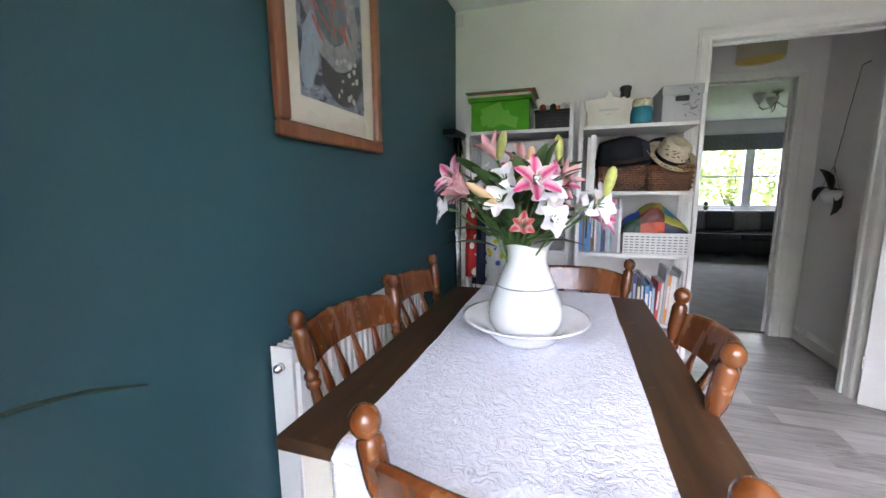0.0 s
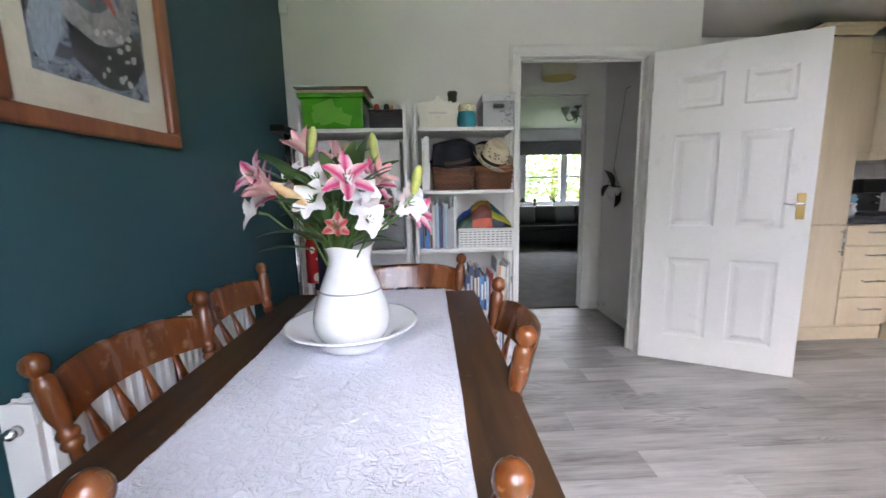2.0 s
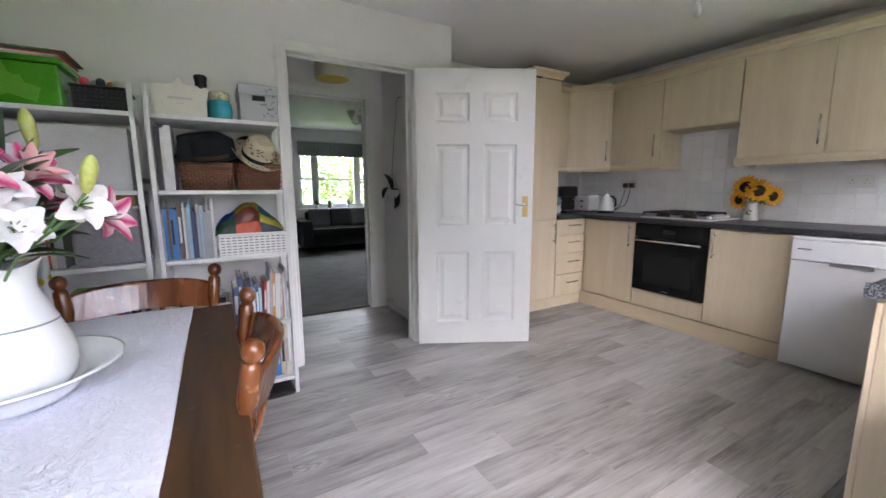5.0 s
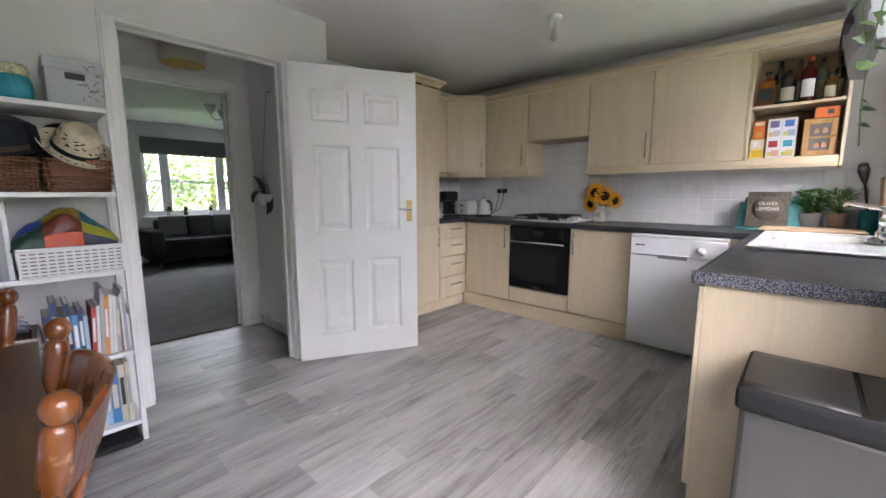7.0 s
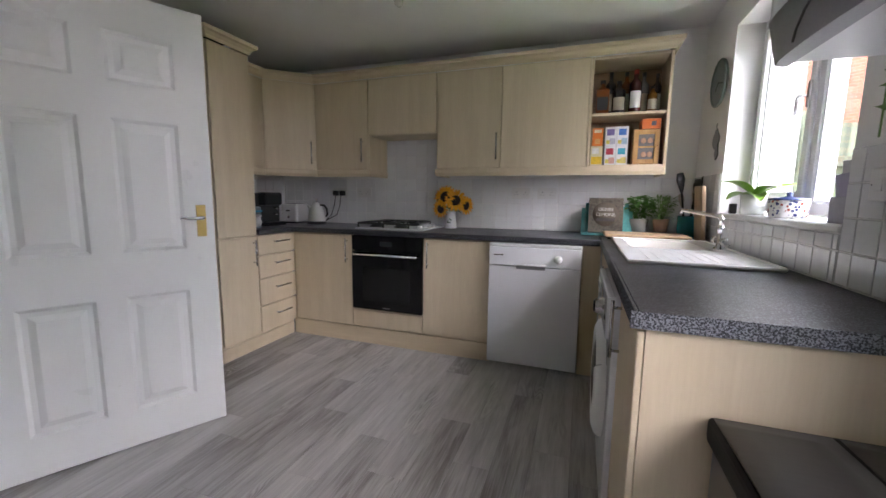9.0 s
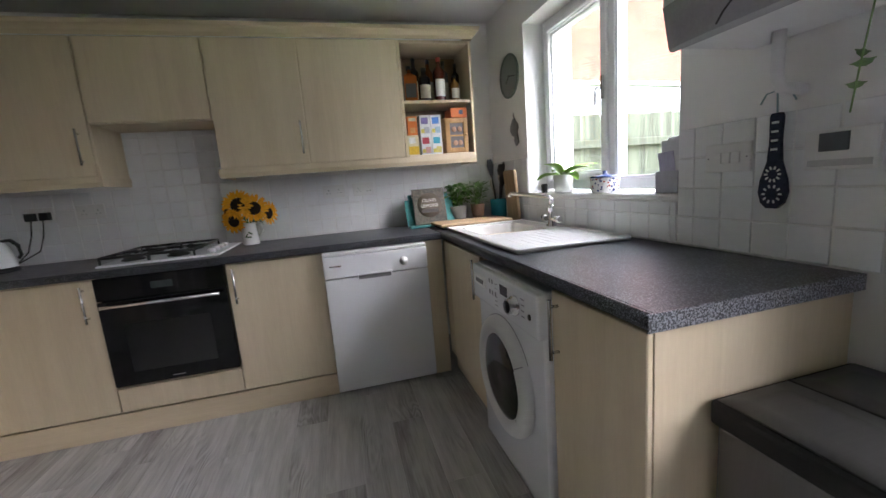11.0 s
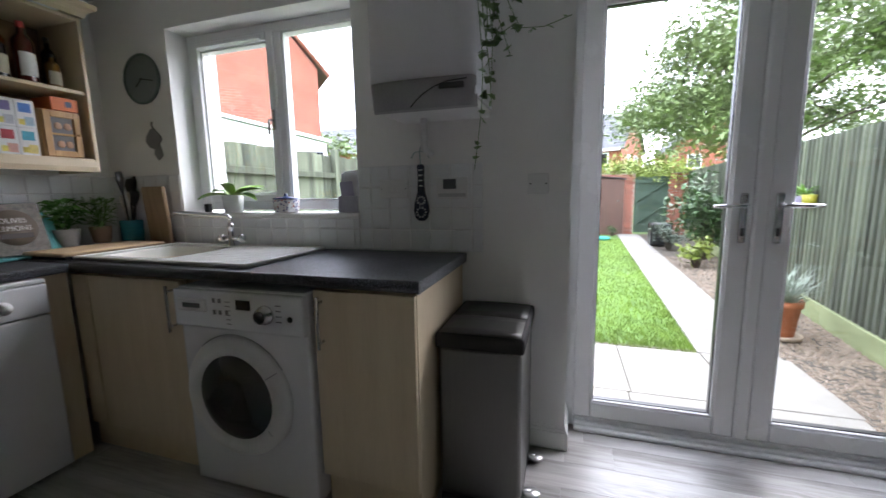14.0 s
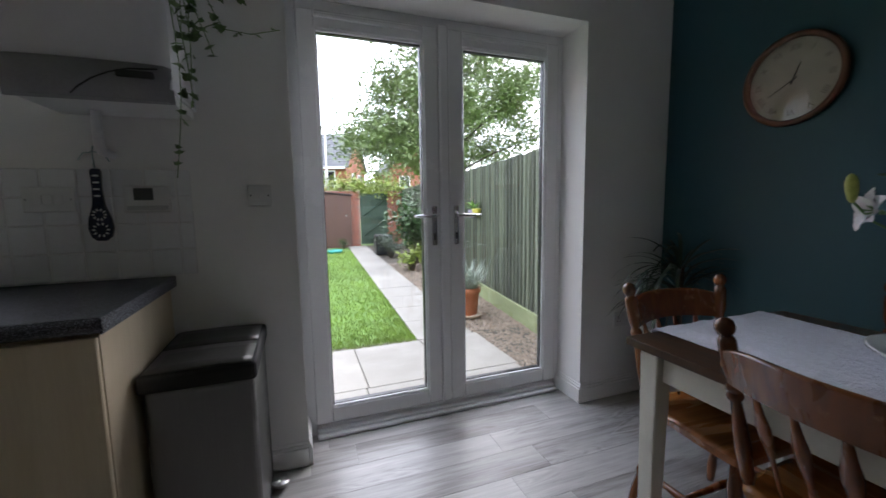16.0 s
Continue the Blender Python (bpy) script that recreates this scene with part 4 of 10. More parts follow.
TZ = 0.72
table = thing("dining_table", (0.04, 1.415, 0), "rectangular farmhouse table with a dark stained top and cream painted legs", "table")
tw, tl = 0.41, 0.615
nb = 5
for k in range(nb):
    a = -tw + 2 * tw * k / nb
    boxpart("top_board", table, M["table_wood"], a + 0.0006, -tl, TZ - 0.028, a + 2 * tw / nb - 0.0006, tl, TZ, 0.004, seg=2)
for sx in (-1, 1):
    for sy in (-1, 1):
        bm = bmesh.new()
        cx, cy = sx * (tw - 0.06), sy * (tl - 0.07)
        vs = box(bm, cx - 0.034, cy - 0.034, 0.0, cx + 0.034, cy + 0.034, TZ - 0.029, 0.004)
        for v in vs:
            if v.is_valid and v.co.z < 0.3:
                v.co.x = cx + (v.co.x - cx) * 0.72
                v.co.y = cy + (v.co.y - cy) * 0.72
        part("leg", bm, M["cream_paint"], table)
for sx in (-1, 1):
    boxpart("apron_rail", table, M["cream_paint"], sx * (tw - 0.06) - 0.011, -tl + 0.105, TZ - 0.125, sx * (tw - 0.06) + 0.011, tl - 0.105, TZ - 0.029, 0.003)
for sy in (-1, 1):
    boxpart("apron_rail", table, M["cream_paint"], -tw + 0.095, sy * (tl - 0.07) - 0.011, TZ - 0.125, tw - 0.095, sy * (tl - 0.07) + 0.011, TZ - 0.029, 0.003)

# cloth runner over the table, both ends hanging
bm = bmesh.new()
rx0, rx1, ny, nx = -0.232, 0.318, 230, 84
y_near, y_far = 0.797, 2.033
hang_n, hang_f = 0.26, 0.05
total = (y_far - y_near) + hang_n + hang_f
grid = []
for j in range(ny + 1):
    s = j / ny * total
    row = []
    for i in range(nx + 1):
        u = i / nx
        x = rx0 + (rx1 - rx0) * u + 0.004 * noise.noise((s * 4, u * 2, 3))
        puff = 0.0022 * noise.noise((x * 45, s * 60, 0)) + 0.0016 * noise.noise((x * 70, s * 75, 5)) + 0.011 * max(0, noise.noise((x * 13 + s * 1.2, s * 1.9, 9)) - 0.05) + 0.004 * noise.noise((x * 5, s * 7, 4))
        e = 0.009 + puff
        if s < hang_n:
            y, z = y_near - 0.006 - e - 0.012 * math.sin(u * 9) * (1 - s / hang_n), TZ - (hang_n - s) + 0.004
        elif s > hang_n + (y_far - y_near):
            d = s - hang_n - (y_far - y_near)
            y, z = y_far + 0.006 + e, TZ - d + 0.004
        else:
            y, z = y_near + s - hang_n, TZ + e
        row.append(bm.verts.new((x, y, z)))
    grid.append(row)
for j in range(ny):
    for i in range(nx):
        bm.faces.new((grid[j][i], grid[j][i + 1], grid[j + 1][i + 1], grid[j + 1][i])).smooth = True
runner = solo("table_runner", bm, M["linen"], "white crinkled cotton runner hanging over the table end", "table runner")
sol = runner.modifiers.new("thickness", 'SOLIDIFY')
sol.thickness = 0.003
sol.offset = -1


# ---- chairs ----
def turned(bm, a, b, prof, seg=14):
    """A turned bar from a to b; prof holds (way along, radius)."""
    a, b = Vector(a), Vector(b)
    d = b - a
    q = d.to_track_quat('Z', 'Y').to_matrix().to_4x4()
    lathe(bm, [(r, t * d.length) for t, r in prof], seg, Matrix.Translation(a) @ q)


def build_chair(m, label):
    c = thing("dining_chair", m, label, "chair", "chairs round the table")
    w = 0.236
    # seat, scooped with rounded sides
    bm = bmesh.new()
    n = 20
    top, bot = [], []
    for j in range(n + 1):
        v = j / n
        y = 0.035 + 0.385 * v
        half = 0.195 + 0.03 * math.sin(v * math.pi * 0.62)
        k = min(1, (1 - abs(2 * v - 1)) * 7) ** 0.5
        half *= 0.93 + 0.07 * k
        rt, rb = [], []
        for i in range(n + 1):
            u = -1 + 2 * i / n
            dip = 0.009 * (1 - u * u) * math.sin(math.pi * v)
            edge = 0.008 * (max(0, abs(u) - 0.85) / 0.15) ** 2 + 0.008 * (max(0, abs(2 * v - 1) - 0.88) / 0.12) ** 2
            rt.append(bm.verts.new((half * u, y, 0.445 - dip - edge)))
            rb.append(bm.verts.new((half * u * 0.95, y * 0.97 + 0.006, 0.408)))
        top.append(rt)
        bot.append(rb)
    for j in range(n):
        for i in range(n):
            bm.faces.new((top[j][i], top[j][i + 1], top[j + 1][i + 1], top[j + 1][i])).smooth = True
            bm.faces.new((bot[j][i], bot[j + 1][i], bot[j + 1][i + 1], bot[j][i + 1]))
    for j in range(n):
        bm.faces.new((top[j][0], top[j + 1][0], bot[j + 1][0], bot[j][0]))
        bm.faces.new((top[j][n], bot[j][n], bot[j + 1][n], top[j + 1][n]))
        bm.faces.new((top[0][j], bot[0][j], bot[0][j + 1], top[0][j + 1]))
        bm.faces.new((top[n][j], top[n][j + 1], bot[n][j + 1], bot[n][j]))
    part("seat", bm, M["seat_wood_lit"], c)
    post = [(0, 0.012), (0.08, 0.016), (0.25, 0.019), (0.42, 0.0155), (0.51, 0.0125), (0.525, 0.0185), (0.545, 0.0205), (0.56, 0.0185), (0.568, 0.015), (0.578, 0.0195), (0.598, 0.0205), (0.612, 0.0175), (0.622, 0.013),
            (0.65, 0.0155), (0.685, 0.0205), (0.72, 0.0218), (0.85, 0.0218), (0.873, 0.02), (0.885, 0.0165), (0.89, 0.0135), (0.897, 0.016), (0.905, 0.0195), (0.925, 0.0232), (0.948, 0.024), (0.97, 0.0215), (0.988, 0.0145), (1.0, 0.002)]
    for sx in (-1, 1):
        bm = bmesh.new()
        turned(bm, (sx * (w - 0.05), 0.065, 0.43), (sx * w, 0.0, 0.878), post, 16)
        part("back_post", bm, M["chair_wood"], c)
    # bowed top rail
    bm = bmesh.new()
    n = 18
    rings = []
    for i in range(n + 1):
        u = -1 + 2 * i / n
        x = (w - 0.012) * u
        y = 0.012 - 0.062 * (1 - u * u)
        zt = 0.798 + 0.024 * (1 - u ** 4)
        zb = 0.705 + 0.012 * (1 - u * u)
        sl = 0.012
        rings.append([bm.verts.new(p) for p in ((x, y - 0.011 + sl, zb), (x, y - 0.011 - sl, zt - 0.006), (x, y - 0.003 - sl, zt), (x, y + 0.006 - sl, zt - 0.002), (x, y + 0.011 - sl, zt - 0.01), (x, y + 0.011 + sl, zb))])
    for a, b in zip(rings, rings[1:]):
        for k in range(6):
            bm.faces.new((a[k], b[k], b[(k + 1) % 6], a[(k + 1) % 6])).smooth = k in (1, 2, 3)
    bm.faces.new(rings[0][::-1])
    bm.faces.new(rings[-1])
    part("top_rail", bm, M["chair_wood"], c, "worn bowed top rail")
    for u in (-0.6, -0.2, 0.2, 0.6):
        bm = bmesh.new()
        x1, y1 = (w - 0.012) * u, 0.018 - 0.062 * (1 - u * u)
        pts, wid = [], []
        for t, r in ((0, 0.007), (0.15, 0.009), (0.35, 0.008), (0.45, 0.011), (0.62, 0.019), (0.72, 0.02), (0.85, 0.013), (1, 0.008)):
            pts.append((x1 * (0.8 + 0.2 * t), 0.07 * (1 - t) + y1 * t, 0.435 + 0.285 * t))
            wid.append(r)
        tube(bm, pts, wid, 8, 0.5)
        part("spindle", bm, M["chair_wood"], c)
    legp = [(0, 0.011), (0.03, 0.014), (0.2, 0.017), (0.36, 0.012), (0.38, 0.018), (0.42, 0.018), (0.44, 0.013), (0.6, 0.02), (0.75, 0.022), (0.9, 0.017), (1, 0.014)]
    feet = {}
    for sx in (-1, 1):
        for f, yt, yb in ((0, 0.09, 0.03), (1, 0.36, 0.42)):
            bm = bmesh.new()
            a, b = Vector((sx * 0.215, yb, 0.0)), Vector((sx * 0.155, yt, 0.412))
            turned(bm, a, b, legp, 12)
            part("leg", bm, M["chair_wood"], c)
            feet[sx, f] = a.lerp(b, 0.42)
    sp = [(0, 0.008), (0.3, 0.011), (0.5, 0.015), (0.7, 0.011), (1, 0.008)]
    for sx in (-1, 1):
        bm = bmesh.new()
        turned(bm, feet[sx, 0], feet[sx, 1], sp, 10)
        part("stretcher", bm, M["chair_wood"], c)
    bm = bmesh.new()
    turned(bm, (feet[-1, 0] + feet[-1, 1]) / 2, (feet[1, 0] + feet[1, 1]) / 2, sp, 10)
    part("stretcher", bm, M["chair_wood"], c)
    return c


chair = build_chair(pose(0.477, 1.362, 0, 0, 0, 87.5), "worn orange varnished spindle-back chair tucked under the table side")
for m, lab in ((pose(0.11, 0.703, 0, 0, 0, -1), "orange varnished spindle-back chair at the table end by the French doors"),
               (pose(-0.492, 1.289, 0, 0, 0, -96.5), "scuffed orange varnished spindle-back chair beside the radiator"),
               (pose(-0.485, 1.765, 0, 0, 0, -91), "orange varnished spindle-back chair beside the teal wall"),
               (pose(0.165, 2.105, 0, 0, 0, 180), "orange varnished spindle-back chair at the table end by the shelves")):
    tagged(copy_thing(chair, m), lab)

# ---- pitcher, bowl and lilies ----
VX, VY = 0.026, 1.415
bm = bmesh.new()
lathe(bm, [(0.0, 0.004), (0.08, 0.004), (0.088, 0.0), (0.094, 0.003), (0.106, 0.016), (0.12, 0.032), (0.15, 0.051), (0.178, 0.064), (0.187, 0.067), (0.188, 0.071), (0.18, 0.071), (0.15, 0.059), (0.118, 0.04), (0.1, 0.023), (0.06, 0.017), (0.0, 0.016)], 56, cap=False)
solo("wash_bowl", bm, M["china"], "wide white glazed china bowl on the runner", "bowl", m=pose(VX, VY, TZ + 0.012))
pitcher = thing("pitcher", (VX, VY, TZ + 0.031, 0, 0, 12), "white glazed china pitcher used as a flower vase", "pitcher")
bm = bmesh.new()
prof = [(0.0, 0.002), (0.078, 0.0), (0.091, 0.006), (0.105, 0.032), (0.109, 0.055), (0.107, 0.082), (0.098, 0.115), (0.0865, 0.145), (0.0865, 0.148), (0.0845, 0.151), (0.076, 0.175), (0.066, 0.2), (0.059, 0.22), (0.0565, 0.236), (0.058, 0.254), (0.063, 0.267), (0.065, 0.27), (0.06, 0.268), (0.052, 0.247), (0.052, 0.222), (0.063, 0.19), (0.08, 0.14), (0.0, 0.1)]
lathe(bm, prof, 48, cap=False)
for v in bm.verts:
    if v.co.z > 0.22 and v.co.length > 0.1:
        r = math.hypot(v.co.x, v.co.y)
        a = math.atan2(v.co.y, v.co.x)
        k = (v.co.z - 0.22) / 0.06
        sp = max(0, math.cos(a)) ** 6
        f = 1 + 0.25 * k * sp
        v.co.x *= f
        v.co.y *= f
        v.co.z += k * (0.012 * sp + 0.006 * math.cos(3 * a))
part("pitcher_body", bm, M["china"], pitcher)
bm = bmesh.new()
lathe(bm, [(0.0865, 0.1455), (0.0874, 0.1475), (0.0856, 0.1495)], 48, cap=False)
part("grey_line", bm, plain("grey_glaze_line", (0.3, 0.32, 0.33), 0.2), pitcher, "thin grey line round the belly")


def petal_mat(name, rim, mid, width=0.006):
    """Petal: one colour along the middle rib, another at the rims."""
    m, n, l, p = node_mat(name)
    tc = n.new("ShaderNodeTexCoord")
    sx = n.new("ShaderNodeSeparateXYZ")
    l.new(tc.outputs["Object"], sx.inputs[0])
    ab = n.new("ShaderNodeMath")
    ab.operation = 'ABSOLUTE'
    l.new(sx.outputs[0], ab.inputs[0])
    nz = n.new("ShaderNodeTexNoise")
    nz.inputs["Scale"].default_value = 160
    l.new(tc.outputs["Object"], nz.inputs["Vector"])
    ad = n.new("ShaderNodeMath")
    ad.operation = 'MULTIPLY_ADD'
    l.new(nz.outputs[0], ad.inputs[0])
    ad.inputs[1].default_value = 0.006
    l.new(ab.outputs[0], ad.inputs[2])
    r = n.new("ShaderNodeMapRange")
    r.inputs["From Min"].default_value = width * 0.5
    r.inputs["From Max"].default_value = width * 2.2
    l.new(ad.outputs[0], r.inputs[0])
    mx = n.new("ShaderNodeMixRGB")
    mx.inputs[1].default_value = (*mid, 1)
    mx.inputs[2].default_value = (*rim, 1)
    l.new(r.outputs[0], mx.inputs[0])
    l.new(mx.outputs[0], p.inputs["Base Color"])
    p.inputs["Roughness"].default_value = 0.5
    p.inputs["Subsurface Weight"].default_value = 0.15
    p.inputs["Subsurface Radius"].default_value = (0.01, 0.006, 0.005)
    return m


PETAL = {"pink": petal_mat("pink_lily_petal", (0.82, 0.66, 0.69), (0.55, 0.035, 0.16), 0.009), "white": petal_mat("white_petal", (0.83, 0.81, 0.82), (0.78, 0.72, 0.74)),
         "red": petal_mat("red_pink_petal", (0.78, 0.55, 0.55), (0.5, 0.06, 0.06), 0.008), "blush": petal_mat("blush_petal", (0.8, 0.62, 0.6), (0.7, 0.35, 0.35), 0.01)}
M["leaf"] = surface("lily_leaf", (0.038, 0.088, 0.022), 0.4, vary=0.3, scale=30, rnd=0.25)
M["stem"] = surface("green_stem", (0.1, 0.19, 0.05), 0.5, vary=0.2, scale=40)
M["bud"] = surface("green_yellow_bud", (0.42, 0.45, 0.12), 0.45, vary=0.3, scale=25, rnd=0.2)
M["bud_pink"] = surface("peach_bud", (0.68, 0.46, 0.24), 0.45, vary=0.25, scale=25)
M["anther"] = surface("brown_anther", (0.28, 0.1, 0.03), 0.8)


def blade_mesh(name, length, width, curl, cup=0.25, n=10, m=4, tip=0.9, ruffle=0.0):
    """A petal or leaf that grows along +y from the origin and curls down (or up)."""
    bm = bmesh.new()
    rows = []
    for j in range(n + 1):
        t = j / n
        wd = width * (math.sin(math.pi * min(1, t * tip + 0.06)) ** 0.8)
        a = curl * t
        y = length * (math.sin(a) / curl if abs(curl) > 1e-3 else t)
        z = length * ((1 - math.cos(a)) / curl if abs(curl) > 1e-3 else 0)
        rows.append([bm.verts.new((wd * u / 2, y, z + cup * wd * (u * u) * 0.5 + ruffle * math.sin(t * 21 + u * 2) * abs(u))) for u in [-1 + 2 * i / m for i in range(m + 1)]])
    for j in range(n):
        for i in range(m):
            bm.faces.new((rows[j][i], rows[j][i + 1], rows[j + 1][i + 1], rows[j + 1][i])).smooth = True
    me = bpy.data.meshes.new(name)
    bm.to_mesh(me)
    bm.free()
    return me


def tinted(me, mat):
    me.materials.append(mat)
    return me


PM = {k: tinted(blade_mesh("petal_" + k, L, W, C, cup, ruffle=ru), PETAL[k]) for k, L, W, C, cup, ru in (("pink", 0.078, 0.037, -0.9, 0.5, 0.0018), ("white", 0.056, 0.04, -0.7, 0.5, 0.002), ("red", 0.044, 0.026, -0.5, 0.5, 0.001), ("blush", 0.085, 0.03, -0.45, 0.7, 0.001))}
LEAVES = [tinted(blade_mesh("leaf_long", 0.15, 0.036, -0.7, 0.3), M["leaf"]), tinted(blade_mesh("leaf_wide", 0.12, 0.048, -0.4, 0.25), M["leaf"]), tinted(blade_mesh("leaf_small", 0.09, 0.034, -0.6, 0.3), M["leaf"])]
rng = random.Random(4)
bq = thing("lily_bouquet", (VX - 0.03, VY, 1.012), "pink and white lilies with buds and dark green leaves", "flowers")
heads = [("pink", -0.185, 0.19, 0.0), ("white", -0.215, 0.115, -0.03), ("white", -0.2, 0.155, 0.02), ("blush", -0.07, 0.27, 0.02), ("white", -0.1, 0.2, -0.03), ("pink", -0.02, 0.2, 0.03), ("white", 0.06, 0.215, 0.0), ("pink", 0.1, 0.18, -0.02),
         ("red", 0.03, 0.075, -0.12), ("white", 0.105, 0.09, -0.1), ("white", 0.09, 0.125, -0.08), ("pink", 0.215, 0.1, -0.03), ("white", 0.17, 0.12, 0.0), ("blush", 0.0, 0.235, 0.06), ("pink", -0.12, 0.17, 0.12), ("white", 0.08, 0.16, 0.13), ("pink", 0.05, 0.19, 0.17), ("white", -0.03, 0.2, -0.05),
         ("white", -0.15, 0.14, 0.16), ("white", 0.215, 0.135, -0.14), ("white", 0.09, 0.17, -0.1), ("pink", -0.16, 0.2, -0.09)]
hrng = random.Random(12)
for k in range(9):
    ha, hr = 0.7 * k + 0.3, hrng.uniform(0.11, 0.19)
    heads.append((("white", "pink", "blush")[k % 3], hr * math.cos(ha), hrng.uniform(0.1, 0.2), hr * math.sin(ha)))
heads = [(kind, hx * 0.95, hz * 0.95, hy * 0.95) for kind, hx, hz, hy in heads]
for kind, hx, hz, hy in heads:
    p = Vector((hx, hy, hz))
    out = Vector((hx * 1.2, hy - 0.07, 0.05 + 0.5 * max(0, hz - 0.08))).normalized()
    bm = bmesh.new()
    base = p - out * 0.03
    tube(bm, [(hx * 0.05, hy * 0.05, -0.1), (hx * 0.2, hy * 0.2, 0.02), (base.x * 0.75, base.y * 0.75, base.z * 0.6), base, p - out * 0.005], [0.003, 0.003, 0.003, 0.003, 0.006], 6)
    for k in range(6):
        a = 2 * math.pi * k / 6
        q = out.to_track_quat('Z', 'Y').to_matrix()
        s = q @ Vector((math.cos(a) * 0.012, math.sin(a) * 0.012, 0.045 if kind != "white" else 0.02))
        tube(bm, [p, p + s], 0.0014, 4)
    st = part("bloom_stem", bm, M["stem"], bq)
    q = out.to_track_quat('Z', 'Y').to_matrix().to_4x4()
    lift = {"pink": 55, "white": 38, "red": 60, "blush": 68}[kind]
    for k in range(6):
        ob = new("petal", PM[kind])
        ob.parent = st
        ob.matrix_basis = Matrix.Translation(p) @ q @ pose(0, 0, 0.001 * (k % 2), 0, 0, k * 60 + rng.uniform(-9, 9)) @ pose(0, 0.003, 0, lift + rng.uniform(-10, 10) + (10 if k % 2 else 0), 0, 0)
for kind, hx, hz, hy, dx, dz, L in (("bud_pink", -0.12, 0.185, -0.13, 0.75, -0.5, 0.1), ("bud", 0.115, 0.235, 0.02, -0.1, 1, 0.085), ("bud", 0.225, 0.15, -0.17, 0.2, 0.9, 0.07), ("bud", 0.02, 0.165, -0.11, 0.1, 1, 0.07), ("bud", -0.05, 0.25, -0.04, 0.2, 1, 0.08), ("bud_pink", 0.03, 0.23, 0.02, 0.1, 1, 0.06)):
    bm = bmesh.new()
    a = Vector((hx, hy, hz))
    d = Vector((dx, 0, dz)).normalized()
    turned(bm, a, a + d * L, [(0, 0.004), (0.12, 0.009), (0.4, 0.0125), (0.7, 0.013), (0.9, 0.009), (1, 0.002)], 10)
    b = part("bud", bm, M[kind], bq)
    bm = bmesh.new()
    tube(bm, [(hx * 0.1, hy * 0.1, -0.08), (hx * 0.4, hy * 0.4, 0.03), (hx * 0.85, hy * 0.85, hz * 0.7), a + d * 0.004], 0.0028, 6)
    part("bud_stem", bm, M["stem"], b)
for k in range(105):
    a = rng.uniform(0, 2 * math.pi)
    r = rng.uniform(0.01, 0.12)
    z = rng.uniform(0.012, 0.18)
    ob = new("leaf", LEAVES[k % 3])
    ob.parent = bq
    r *= 0.4 + 0.6 * z / 0.2
    ob.matrix_basis = Matrix.Translation((r * math.cos(a), r * math.sin(a), z)) @ pose(0, 0, 0, 0, 0, math.degrees(a) - 90 + rng.uniform(-30, 30)) @ pose(0, 0, 0, rng.uniform(22, 80), rng.uniform(-40, 40), 0)
for dx, z, s in ((0.045, 0.01, 1.0), (-0.05, 0.0, -1.0), (-0.05, 0.04, -1.0)):
    ob = new("leaf", LEAVES[0])
    ob.parent = bq
    ob.matrix_basis = Matrix.Translation((dx, -0.04, z)) @ pose(0, 0, 0, 0, 0, -95 if s > 0 else 100) @ pose(0, 0, 0, 22, 0, 0)
for k in range(14):
    a = 2 * math.pi * k / 14
    bm = bmesh.new()
    tube(bm, [(0.02 * math.cos(a), 0.02 * math.sin(a), -0.12), (0.03 * math.cos(a), 0.03 * math.sin(a), 0.0), (0.09 * math.cos(a), 0.09 * math.sin(a), 0.13)], 0.003, 5)
    part("stalk", bm, M["stem"], bq)

# ---- radiator on the teal wall ----
rad = thing("radiator", (WX, 1.53, 0), "white pressed steel panel radiator under the picture", "radiator")
RY0, RY1, RZ0, RZ1 = -0.46, 0.52, 0.14, 0.76
boxpart("back_panel", rad, M["gloss_white"], 0.02, RY0, RZ0, 0.034, RY1, RZ1, 0.003)
bm = bmesh.new()
nf = 26
pts = []
for k in range(nf):
    y0 = RY0 + 0.012 + (RY1 - RY0 - 0.024) * k / nf
    w = (RY1 - RY0 - 0.024) / nf
    pts += [(y0, 0.072), (y0 + w * 0.3, 0.072), (y0 + w * 0.4, 0.084), (y0 + w * 0.9, 0.084)]
pts.append((RY1 - 0.012, 0.072))
lo = [bm.verts.new((x, y, RZ0 + 0.03)) for y, x in pts]
hi = [bm.verts.new((x, y, RZ1 - 0.045)) for y, x in pts]
for k in range(len(pts) - 1):
    bm.faces.new((lo[k], lo[k + 1], hi[k + 1], hi[k]))
box(bm, 0.06, RY0, RZ0, 0.083, RY1, RZ0 + 0.03, 0.004)
box(bm, 0.06, RY0, RZ1 - 0.045, 0.083, RY1, RZ1, 0.004)
part("front_panel", bm, M["gloss_white"], rad, "ribbed white front panel")
bm = bmesh.new()
for k in range(40):
    y0 = RY0 + 0.02 + k * (RY1 - RY0 - 0.04) / 40
    box(bm, 0.02, y0, RZ1 - 0.004, 0.075, y0 + 0.004, RZ1 + 0.004)
part("top_grille", bm, M["gloss_white"], rad)
for s in (RY0 - 0.004, RY1):
    boxpart("side_panel", rad, M["gloss_white"], 0.016, s, RZ0, 0.085, s + 0.004, RZ1 + 0.004, 0.001)
bm = bmesh.new()
lathe(bm, [(0.012, 0), (0.012, 0.02), (0.007, 0.022), (0.004, 0.03)], 12, pose(0.05, RY0 - 0.003, RZ1 - 0.05, 90, 0, 0))
part("bleed_plug", bm, M["chrome"], rad)
